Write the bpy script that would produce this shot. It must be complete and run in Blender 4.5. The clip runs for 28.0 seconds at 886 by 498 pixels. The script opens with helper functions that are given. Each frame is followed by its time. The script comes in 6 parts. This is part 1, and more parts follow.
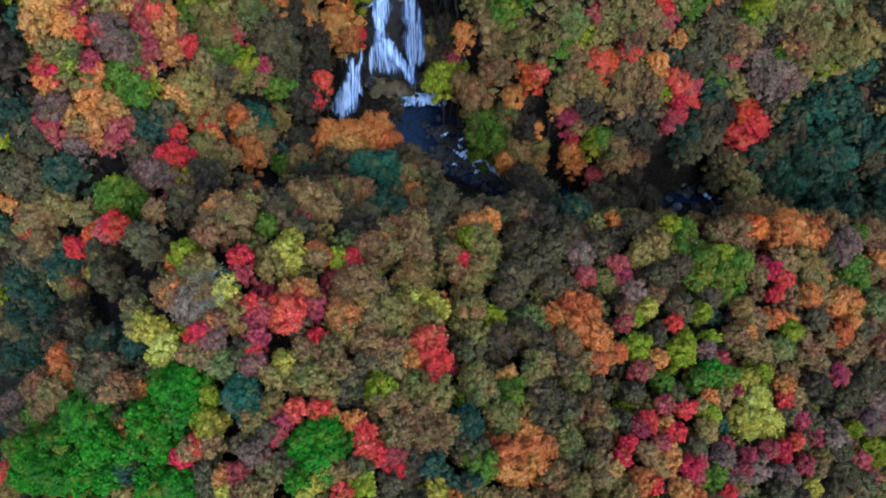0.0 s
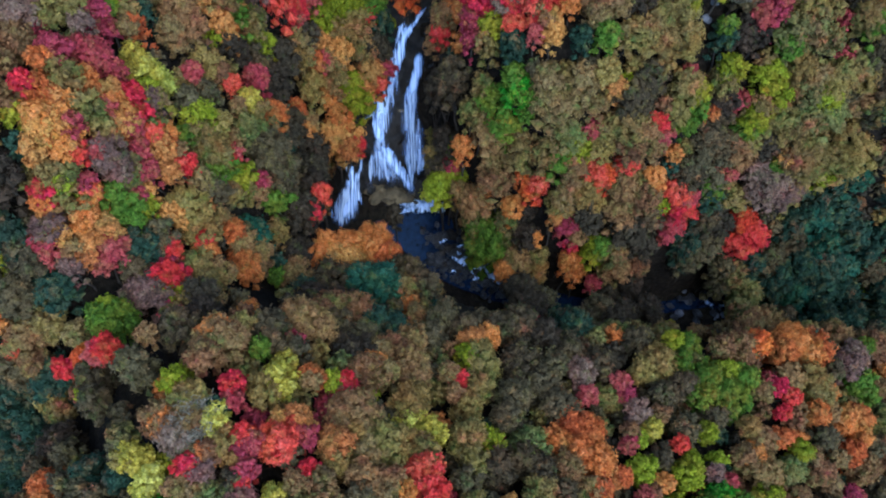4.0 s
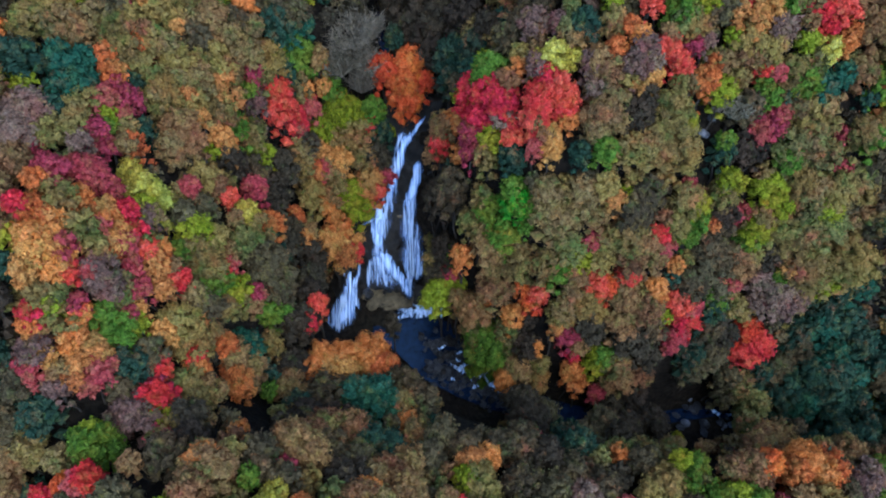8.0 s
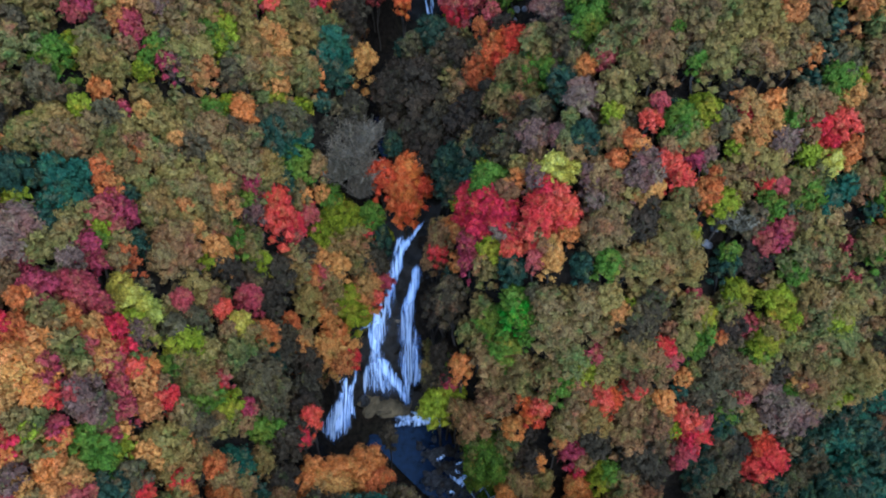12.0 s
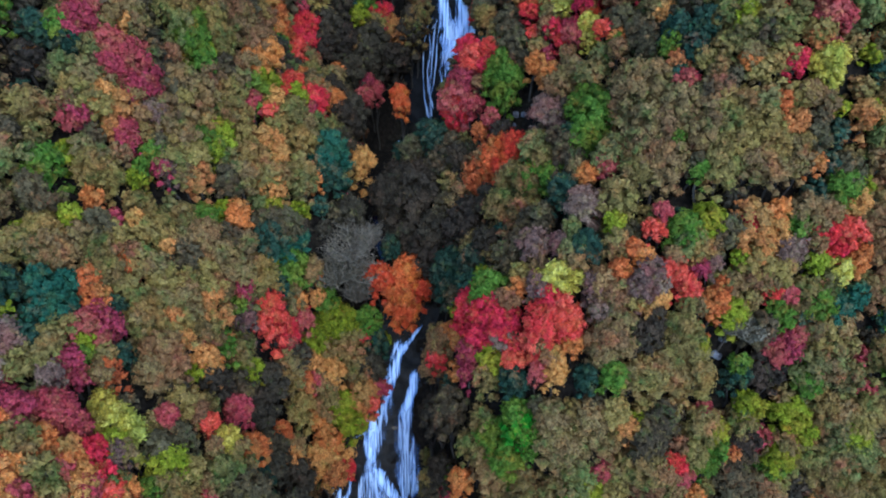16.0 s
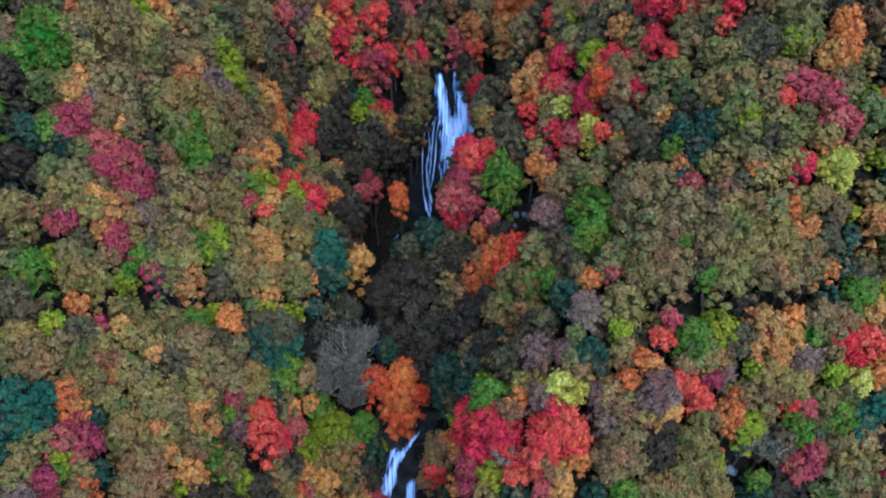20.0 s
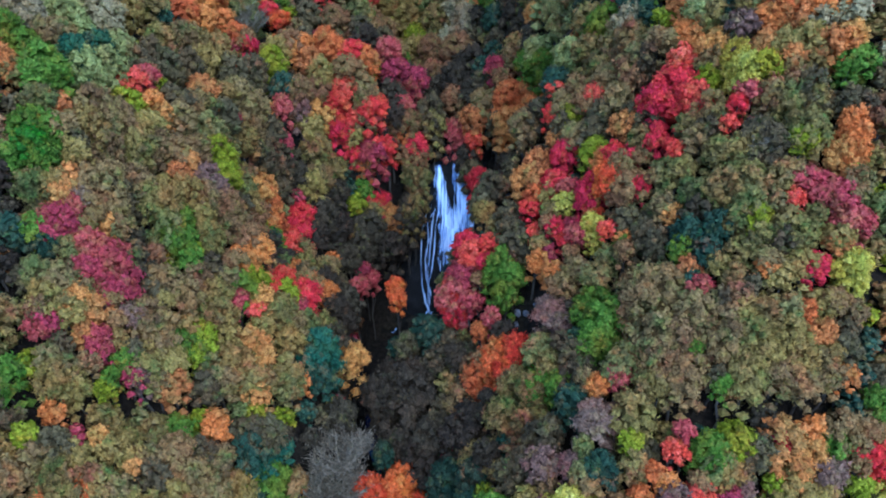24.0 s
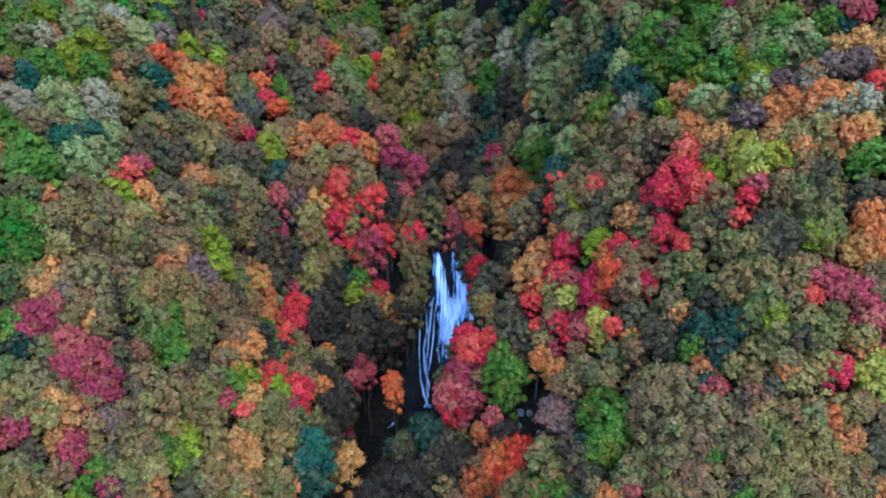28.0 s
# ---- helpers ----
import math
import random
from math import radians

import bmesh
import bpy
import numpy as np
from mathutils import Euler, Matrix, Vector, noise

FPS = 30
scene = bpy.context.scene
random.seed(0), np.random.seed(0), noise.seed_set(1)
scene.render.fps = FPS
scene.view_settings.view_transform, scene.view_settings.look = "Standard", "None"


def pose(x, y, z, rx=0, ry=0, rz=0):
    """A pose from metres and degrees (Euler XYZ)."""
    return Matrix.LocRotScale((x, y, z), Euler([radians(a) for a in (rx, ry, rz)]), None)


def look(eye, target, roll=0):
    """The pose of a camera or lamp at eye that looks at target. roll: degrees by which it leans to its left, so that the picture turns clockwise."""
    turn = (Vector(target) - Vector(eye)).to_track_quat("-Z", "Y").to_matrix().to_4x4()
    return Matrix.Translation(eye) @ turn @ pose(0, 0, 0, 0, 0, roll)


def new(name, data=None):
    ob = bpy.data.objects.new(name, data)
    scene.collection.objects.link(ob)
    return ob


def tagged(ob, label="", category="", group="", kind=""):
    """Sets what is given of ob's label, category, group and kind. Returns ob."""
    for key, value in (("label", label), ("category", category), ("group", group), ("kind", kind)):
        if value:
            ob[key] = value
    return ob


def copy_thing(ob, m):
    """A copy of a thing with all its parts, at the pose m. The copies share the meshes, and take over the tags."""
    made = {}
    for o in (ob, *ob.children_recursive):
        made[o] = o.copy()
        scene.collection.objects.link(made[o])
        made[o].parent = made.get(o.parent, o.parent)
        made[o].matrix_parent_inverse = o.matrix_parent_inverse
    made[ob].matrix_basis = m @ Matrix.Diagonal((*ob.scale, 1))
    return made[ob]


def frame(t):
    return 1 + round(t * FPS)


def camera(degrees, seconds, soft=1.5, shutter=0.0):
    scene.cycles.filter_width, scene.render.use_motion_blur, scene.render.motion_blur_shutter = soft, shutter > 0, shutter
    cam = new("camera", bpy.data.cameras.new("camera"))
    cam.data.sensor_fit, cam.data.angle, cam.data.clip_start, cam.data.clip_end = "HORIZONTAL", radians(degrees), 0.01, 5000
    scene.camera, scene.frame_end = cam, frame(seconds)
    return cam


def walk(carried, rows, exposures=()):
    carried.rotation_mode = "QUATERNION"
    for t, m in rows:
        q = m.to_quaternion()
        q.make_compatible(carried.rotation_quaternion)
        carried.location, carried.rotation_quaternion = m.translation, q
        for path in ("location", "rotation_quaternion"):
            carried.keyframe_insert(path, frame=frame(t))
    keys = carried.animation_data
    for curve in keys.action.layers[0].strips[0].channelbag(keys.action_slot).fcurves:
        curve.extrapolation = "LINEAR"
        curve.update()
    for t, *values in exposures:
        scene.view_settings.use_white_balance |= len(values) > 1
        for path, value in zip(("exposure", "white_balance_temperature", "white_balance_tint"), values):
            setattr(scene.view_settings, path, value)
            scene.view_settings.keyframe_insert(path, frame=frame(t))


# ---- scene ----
cam = camera(60.592, 28.0, soft=2.0)
PATH = [
    (0, 0, 0, 110, 18.798, 0, 0.901),
    (2, 0.039, 1.801, 110.062, 21.993, 0.089, 0.876),
    (4, 0.077, 3.611, 110.11, 25.182, 0.173, 0.851),
    (6, 0.116, 5.43, 110.144, 28.365, 0.254, 0.826),
    (8, 0.155, 7.257, 110.164, 31.537, 0.33, 0.802),
    (10, 0.194, 9.093, 110.171, 34.695, 0.402, 0.777),
    (12, 0.232, 10.937, 110.163, 37.837, 0.47, 0.752),
    (14, 0.271, 12.79, 110.141, 40.959, 0.534, 0.727),
    (16, 0.31, 14.651, 110.106, 44.059, 0.594, 0.703),
    (18, 0.348, 16.521, 110.056, 47.133, 0.65, 0.678),
    (20, 0.387, 18.4, 109.992, 50.179, 0.702, 0.653),
    (22, 0.426, 20.287, 109.915, 53.192, 0.75, 0.628),
    (24, 0.465, 22.183, 109.824, 56.171, 0.793, 0.604),
    (26, 0.503, 24.087, 109.718, 59.112, 0.833, 0.579),
    (28, 0.542, 26, 109.599, 62.012, 0.868, 0.554),
]
walk(cam, [(t, pose(x, y, z, rx, 0, rz) @ pose(0, 0, 0, 0, 0, roll)) for t, x, y, z, rx, rz, roll in PATH],
     exposures=[(0, 0.96, 5000, 2), (8, 0.9, 4830, 3), (14, 0.86, 4760, 3), (20, 0.99, 4630, 3), (28, 1.23, 4460, 4)])

# ---- light: an overcast autumn afternoon ----
world = bpy.data.worlds.new("sky")
scene.world = world
world.use_nodes = True
wn, wl = world.node_tree.nodes, world.node_tree.links
sky = wn.new("ShaderNodeTexSky")
sky.sky_type, sky.sun_disc = "NISHITA", False
sky.sun_elevation, sky.sun_rotation = radians(56), radians(155)
sky.air_density, sky.dust_density, sky.ozone_density = 1.0, 1.3, 2.0
wn["Background"].inputs["Strength"].default_value = 0.22
wl.new(sky.outputs[0], wn["Background"].inputs["Color"])
sun = new("sun", bpy.data.lights.new("sun", "SUN"))
sun.data.energy, sun.data.angle, sun.data.color = 1.3, radians(55), (1.0, 0.98, 0.95)
sun.matrix_world = look((29, -62, 101), (0, 0, 0))


# ---- materials ----
def material(name, rough=0.8, spec=0.2):
    m = bpy.data.materials.new(name)
    m.use_nodes = True
    b = m.node_tree.nodes["Principled BSDF"]
    b.inputs["Roughness"].default_value = rough
    b.inputs["Specular IOR Level"].default_value = spec
    return m, m.node_tree.nodes, m.node_tree.links, b


def ramp(nodes, stops, interpolation="LINEAR"):
    r = nodes.new("ShaderNodeValToRGB")
    r.color_ramp.interpolation = interpolation
    while len(r.color_ramp.elements) < len(stops):
        r.color_ramp.elements.new(0.5)
    for e, (p, c) in zip(r.color_ramp.elements, stops):
        e.position, e.color = p, (*c, 1)
    return r


def value(nodes, links, op, a, b):
    n = nodes.new("ShaderNodeMath")
    n.operation = op
    for s, v in zip(n.inputs, (a, b)):
        if isinstance(v, (int, float)):
            s.default_value = v
        else:
            links.new(v, s)
    return n.outputs[0]


def leaf_material(name, low, mid, high, accent, spread=0.55, fade=0.05, vivid=0.96):
    """Foliage: each clump of leaves takes its own tone between three colours, boughs turn to the accent in patches, each tree has its own shift."""
    m, nodes, links, b = material(name, 0.75, 0.12)
    low = tuple(c + 0.15 * (q - c) for c, q in zip(low, mid))
    high = tuple(c + 0.2 * (q - c) for c, q in zip(high, mid))
    geo, info = nodes.new("ShaderNodeNewGeometry"), nodes.new("ShaderNodeObjectInfo")
    coord, away = nodes.new("ShaderNodeTexCoord"), nodes.new("ShaderNodeVectorMath")
    links.new(coord.outputs["Object"], away.inputs[0])
    links.new(value(nodes, links, "MULTIPLY", info.outputs["Random"], 90.0), away.inputs[1])
    tex, patch = nodes.new("ShaderNodeTexNoise"), nodes.new("ShaderNodeTexNoise")
    tex.inputs["Scale"].default_value, tex.inputs["Detail"].default_value = 0.7, 4
    patch.inputs["Scale"].default_value, patch.inputs["Detail"].default_value = 0.32, 2
    for t in (tex, patch):
        links.new(away.outputs[0], t.inputs["Vector"])
    mix = value(nodes, links, "ADD", value(nodes, links, "MULTIPLY", geo.outputs["Random Per Island"], spread),
                value(nodes, links, "MULTIPLY", tex.outputs["Fac"], 1.1))
    mix = value(nodes, links, "ADD", mix, value(nodes, links, "MULTIPLY", info.outputs["Random"], 0.4))
    mix = value(nodes, links, "SUBTRACT", mix, 0.55)
    r = ramp(nodes, [(0.0, low), (0.5, mid), (1.0, high)])
    links.new(mix, r.inputs[0])
    share = ramp(nodes, [(0.52, (0, 0, 0)), (0.68, (1, 1, 1))])
    links.new(patch.outputs["Fac"], share.inputs[0])
    turn = nodes.new("ShaderNodeMix")
    turn.data_type = "RGBA"
    links.new(value(nodes, links, "MULTIPLY", share.outputs[0], 0.55), turn.inputs["Factor"])
    links.new(r.outputs[0], turn.inputs["A"])
    turn.inputs["B"].default_value = (*accent, 1)
    place, wide = nodes.new("ShaderNodeTexNoise"), nodes.new("ShaderNodeNewGeometry")
    place.inputs["Scale"].default_value, place.inputs["Detail"].default_value = 0.3, 6
    links.new(wide.outputs["Position"], place.inputs["Vector"])
    wood = ramp(nodes, [(0.32, (0.06, 0.048, 0.022)), (0.42, (0.08, 0.155, 0.024)), (0.48, (0.3, 0.215, 0.04)), (0.54, (0.17, 0.13, 0.05)), (0.6, (0.42, 0.19, 0.045)), (0.68, (0.36, 0.09, 0.05))])
    links.new(place.outputs["Fac"], wood.inputs[0])
    blotch = nodes.new("ShaderNodeTexNoise")
    blotch.inputs["Scale"].default_value, blotch.inputs["Detail"].default_value = 0.9, 3
    links.new(away.outputs[0], blotch.inputs["Vector"])
    jitter = value(nodes, links, "FRACT", value(nodes, links, "MULTIPLY", geo.outputs["Random Per Island"], 7.3), 0.0)
    pick = value(nodes, links, "MULTIPLY_ADD", jitter, 0.3)
    pick.node.inputs[2].default_value = 0.6 * fade - 0.15
    pick = value(nodes, links, "ADD", pick, value(nodes, links, "MULTIPLY", value(nodes, links, "SUBTRACT", blotch.outputs["Fac"], 0.53), 2.2))
    pick.node.use_clamp = True
    faded = nodes.new("ShaderNodeMix")
    faded.data_type = "RGBA"
    links.new(pick, faded.inputs["Factor"])
    links.new(turn.outputs["Result"], faded.inputs["A"])
    links.new(wood.outputs[0], faded.inputs["B"])
    hue = nodes.new("ShaderNodeHueSaturation")
    links.new(value(nodes, links, "ADD", value(nodes, links, "MULTIPLY", info.outputs["Random"], 0.02), 0.488), hue.inputs["Hue"])
    grain, tone = nodes.new("ShaderNodeTexNoise"), nodes.new("ShaderNodeMix")
    grain.inputs["Scale"].default_value, grain.inputs["Detail"].default_value = 4.5, 4
    grain.inputs["Roughness"].default_value = 0.65
    links.new(away.outputs[0], grain.inputs["Vector"])
    mottle = ramp(nodes, [(0.34, (0.42, 0.42, 0.42)), (0.5, (0.98, 0.98, 0.98)), (0.68, (1.55, 1.5, 1.42))])
    links.new(grain.outputs["Fac"], mottle.inputs[0])
    tone.data_type, tone.blend_type = "RGBA", "MULTIPLY"
    tone.inputs["Factor"].default_value = 1.0
    links.new(faded.outputs["Result"], tone.inputs["A"])
    links.new(mottle.outputs[0], tone.inputs["B"])
    hue.inputs["Saturation"].default_value = vivid
    links.new(tone.outputs["Result"], hue.inputs["Color"])
    links.new(hue.outputs[0], b.inputs["Base Color"])
    glow = nodes.new("ShaderNodeBsdfTranslucent")
    links.new(hue.outputs[0], glow.inputs["Color"])
    both = nodes.new("ShaderNodeMixShader")
    both.inputs[0].default_value = 0.3
    links.new(b.outputs[0], both.inputs[1])
    links.new(glow.outputs[0], both.inputs[2])
    links.new(both.outputs[0], nodes["Material Output"].inputs["Surface"])
    return m


LEAVES = {
    "red": leaf_material("red_leaves", (0.26, 0.02, 0.018), (0.58, 0.05, 0.042), (0.68, 0.125, 0.1), (0.54, 0.09, 0.035), vivid=1.02),
    "crimson": leaf_material("crimson_leaves", (0.12, 0.015, 0.018), (0.36, 0.045, 0.05), (0.47, 0.1, 0.095), (0.3, 0.09, 0.045), vivid=1.0),
    "flame": leaf_material("flame_leaves", (0.23, 0.032, 0.014), (0.56, 0.095, 0.034), (0.69, 0.19, 0.075), (0.62, 0.24, 0.04), vivid=1.03),
    "orange": leaf_material("orange_leaves", (0.22, 0.06, 0.018), (0.55, 0.17, 0.04), (0.7, 0.29, 0.1), (0.36, 0.2, 0.05), vivid=1.02),
    "amber": leaf_material("amber_leaves", (0.17, 0.065, 0.018), (0.5, 0.195, 0.042), (0.68, 0.33, 0.09), (0.34, 0.24, 0.06), vivid=1.0),
    "yellow": leaf_material("yellow_leaves", (0.16, 0.13, 0.02), (0.44, 0.35, 0.055), (0.62, 0.53, 0.15), (0.24, 0.28, 0.05), vivid=1.06),
    "mustard": leaf_material("mustard_leaves", (0.08, 0.058, 0.014), (0.24, 0.16, 0.035), (0.39, 0.265, 0.08), (0.33, 0.15, 0.035), fade=0.25, vivid=1.0),
    "lime": leaf_material("lime_leaves", (0.065, 0.08, 0.011), (0.21, 0.23, 0.03), (0.36, 0.37, 0.065), (0.34, 0.26, 0.05), vivid=1.12),
    "green": leaf_material("green_leaves", (0.03, 0.053, 0.011), (0.092, 0.148, 0.026), (0.185, 0.255, 0.058), (0.19, 0.17, 0.03), vivid=1.12),
    "dense": leaf_material("dense_green_leaves", (0.015, 0.05, 0.009), (0.05, 0.16, 0.02), (0.12, 0.28, 0.04), (0.06, 0.14, 0.03), vivid=1.12),
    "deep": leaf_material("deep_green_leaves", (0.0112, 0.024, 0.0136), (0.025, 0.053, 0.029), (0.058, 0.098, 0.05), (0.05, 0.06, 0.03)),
    "teal": leaf_material("teal_leaves", (0.01, 0.034, 0.02), (0.027, 0.088, 0.046), (0.062, 0.15, 0.077), (0.06, 0.12, 0.04)),
    "sage": leaf_material("sage_leaves", (0.036, 0.04, 0.011), (0.135, 0.128, 0.03), (0.24, 0.22, 0.062), (0.192, 0.15, 0.05), fade=0.6, vivid=0.98),
    # pale and straw: sage and tan lightened, distance haze painted into the leaves
    "pale": leaf_material("hazed_sage_leaves", (0.085, 0.09, 0.022), (0.25, 0.255, 0.06), (0.4, 0.39, 0.12), (0.36, 0.27, 0.06), fade=0.25),
    "straw": leaf_material("hazed_straw_leaves", (0.09, 0.07, 0.032), (0.28, 0.215, 0.1), (0.43, 0.34, 0.17), (0.34, 0.21, 0.07), fade=0.1),
    "olive": leaf_material("olive_leaves", (0.048, 0.034, 0.0095), (0.174, 0.121, 0.027), (0.305, 0.212, 0.054), (0.25, 0.13, 0.032), fade=0.6, vivid=0.98),
    "tan": leaf_material("tan_leaves", (0.06, 0.036, 0.013), (0.19, 0.115, 0.038), (0.33, 0.207, 0.076), (0.28, 0.14, 0.035), fade=0.45, vivid=0.98),
    "rust": leaf_material("rust_leaves", (0.07, 0.032, 0.013), (0.23, 0.112, 0.036), (0.38, 0.205, 0.07), (0.19, 0.15, 0.04), fade=0.3, vivid=0.98),
    # brown and dusk: withered leaf tones, lowered further to carry the gorge's shade
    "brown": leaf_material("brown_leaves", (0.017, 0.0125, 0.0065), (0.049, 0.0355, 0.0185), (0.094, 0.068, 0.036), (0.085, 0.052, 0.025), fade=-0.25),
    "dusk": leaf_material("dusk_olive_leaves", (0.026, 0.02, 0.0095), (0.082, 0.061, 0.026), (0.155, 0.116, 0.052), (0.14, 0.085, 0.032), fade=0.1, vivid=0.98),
    "mauve": leaf_material("mauve_leaves", (0.06, 0.034, 0.024), (0.18, 0.1, 0.063), (0.3, 0.19, 0.12), (0.26, 0.08, 0.05)),
    "bare": leaf_material("bare_twigs", (0.1, 0.08, 0.05), (0.23, 0.186, 0.118), (0.37, 0.305, 0.205), (0.2, 0.16, 0.1), fade=-0.2),
}


def bark_material():
    m, nodes, links, b = material("bark", 0.9, 0.1)
    tex = nodes.new("ShaderNodeTexNoise")
    tex.inputs["Scale"].default_value, tex.inputs["Detail"].default_value = 6, 6
    r = ramp(nodes, [(0.3, (0.02, 0.016, 0.012)), (0.7, (0.085, 0.068, 0.05))])
    links.new(tex.outputs["Fac"], r.inputs[0])
    links.new(r.outputs[0], b.inputs["Base Color"])
    bump = nodes.new("ShaderNodeBump")
    bump.inputs["Strength"].default_value = 0.5
    links.new(tex.outputs["Fac"], bump.inputs["Height"])
    links.new(bump.outputs[0], b.inputs["Normal"])
    return m


def earth_material():
    m, nodes, links, b = material("shade_dark_floor", 0.95, 0.1)
    coarse, fine = nodes.new("ShaderNodeTexNoise"), nodes.new("ShaderNodeTexNoise")
    coord = nodes.new("ShaderNodeTexCoord")
    coarse.inputs["Scale"].default_value, coarse.inputs["Detail"].default_value = 0.12, 5
    fine.inputs["Scale"].default_value, fine.inputs["Detail"].default_value = 1.6, 8
    for t in (coarse, fine):
        links.new(coord.outputs["Object"], t.inputs["Vector"])
    # Leaf litter taken near black: the deep shade under the crowns is in this colour.
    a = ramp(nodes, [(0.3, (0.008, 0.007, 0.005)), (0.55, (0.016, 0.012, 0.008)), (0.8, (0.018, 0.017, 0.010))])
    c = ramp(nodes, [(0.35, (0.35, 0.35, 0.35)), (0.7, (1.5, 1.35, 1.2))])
    links.new(coarse.outputs["Fac"], a.inputs[0])
    links.new(fine.outputs["Fac"], c.inputs[0])
    mul = nodes.new("ShaderNodeMix")
    mul.data_type, mul.blend_type = "RGBA", "MULTIPLY"
    mul.inputs["Factor"].default_value = 1
    links.new(a.outputs[0], mul.inputs["A"])
    links.new(c.outputs[0], mul.inputs["B"])
    links.new(mul.outputs["Result"], b.inputs["Base Color"])
    bump = nodes.new("ShaderNodeBump")
    bump.inputs["Strength"].default_value, bump.inputs["Distance"].default_value = 0.8, 0.4
    links.new(fine.outputs["Fac"], bump.inputs["Height"])
    links.new(bump.outputs[0], b.inputs["Normal"])
    return m


def rock_material(name, dark, light, rough=0.55):
    m, nodes, links, b = material(name, rough, 0.2)
    tex, grain, coord, info = (nodes.new("ShaderNodeTexNoise"), nodes.new("ShaderNodeTexNoise"),
                               nodes.new("ShaderNodeTexCoord"), nodes.new("ShaderNodeObjectInfo"))
    tex.inputs["Scale"].default_value, tex.inputs["Detail"].default_value = 0.6, 6
    grain.inputs["Scale"].default_value, grain.inputs["Detail"].default_value = 5, 6
    for t in (tex, grain):
        links.new(coord.outputs["Object"], t.inputs["Vector"])
    f = value(nodes, links, "ADD", value(nodes, links, "MULTIPLY", grain.outputs["Fac"], 0.4), tex.outputs["Fac"])
    f = value(nodes, links, "ADD", f, value(nodes, links, "MULTIPLY", info.outputs["Random"], 0.25))
    r = ramp(nodes, [(0.5, dark), (1.0, light)])
    links.new(f, r.inputs[0])
    links.new(r.outputs[0], b.inputs["Base Color"])
    bump = nodes.new("ShaderNodeBump")
    bump.inputs["Strength"].default_value, bump.inputs["Distance"].default_value = 0.9, 0.25
    links.new(f, bump.inputs["Height"])
    links.new(bump.outputs[0], b.inputs["Normal"])
    return m


def fall_material(name, cover, tone, solid=1.0):
    """Falling water: white threads along the fall (V runs down it), clear between them; tone is the blue of its shaded
    parts.
    """
    m, nodes, links, b = material(name, 0.45, 0.5)
    uv, scale = nodes.new("ShaderNodeUVMap"), nodes.new("ShaderNodeMapping")
    scale.inputs["Scale"].default_value = (3.6, 0.13, 1)
    uv.uv_map = "UVMap"
    links.new(uv.outputs[0], scale.inputs["Vector"])
    tex, fine = nodes.new("ShaderNodeTexNoise"), nodes.new("ShaderNodeTexNoise")
    tex.inputs["Scale"].default_value, tex.inputs["Detail"].default_value = 1.0, 6
    tex.inputs["Distortion"].default_value = 0.6
    fine.inputs["Scale"].default_value, fine.inputs["Detail"].default_value = 3.0, 5
    for t in (tex, fine):
        links.new(scale.outputs[0], t.inputs["Vector"])
    f = value(nodes, links, "ADD", value(nodes, links, "MULTIPLY", tex.outputs["Fac"], 0.6), value(nodes, links, "MULTIPLY", fine.outputs["Fac"], 0.4))
    edge, split = nodes.new("ShaderNodeUVMap"), nodes.new("ShaderNodeSeparateXYZ")
    edge.uv_map = "Edge"
    links.new(edge.outputs[0], split.inputs[0])
    body = value(nodes, links, "ADD", f, value(nodes, links, "MULTIPLY", value(nodes, links, "POWER", split.outputs[0], 0.7), 0.17))
    body = value(nodes, links, "SUBTRACT", body, value(nodes, links, "MULTIPLY", value(nodes, links, "SUBTRACT", 1.0, split.outputs[1]), 0.2))
    col = ramp(nodes, [(0.44, tuple(0.12 * c for c in tone)), (0.57, tuple(0.8 * c for c in tone)), (0.7, (0.66, 0.77, 0.97))])
    links.new(body, col.inputs[0])
    links.new(col.outputs[0], b.inputs["Base Color"])
    alpha = ramp(nodes, [(0.52 - cover, (0, 0, 0)), (0.70 - cover, (solid, solid, solid))])
    links.new(body, alpha.inputs[0])
    links.new(alpha.outputs[0], b.inputs["Alpha"])
    bump = nodes.new("ShaderNodeBump")
    bump.inputs["Strength"].default_value, bump.inputs["Distance"].default_value = 0.6, 0.2
    links.new(f, bump.inputs["Height"])
    links.new(bump.outputs[0], b.inputs["Normal"])
    return m


def stream_material():
    m, nodes, links, b = material("stream_water", 0.15, 0.35)
    coord, tex = nodes.new("ShaderNodeTexCoord"), nodes.new("ShaderNodeTexNoise")
    tex.inputs["Scale"].default_value, tex.inputs["Detail"].default_value = 1.3, 5
    links.new(coord.outputs["Object"], tex.inputs["Vector"])
    r = ramp(nodes, [(0.35, (0.004, 0.007, 0.017)), (0.7, (0.010, 0.019, 0.045))])
    links.new(tex.outputs["Fac"], r.inputs[0])
    links.new(r.outputs[0], b.inputs["Base Color"])
    bump = nodes.new("ShaderNodeBump")
    bump.inputs["Strength"].default_value, bump.inputs["Distance"].default_value = 0.35, 0.1
    links.new(tex.outputs["Fac"], bump.inputs["Height"])
    links.new(bump.outputs[0], b.inputs["Normal"])
    return m


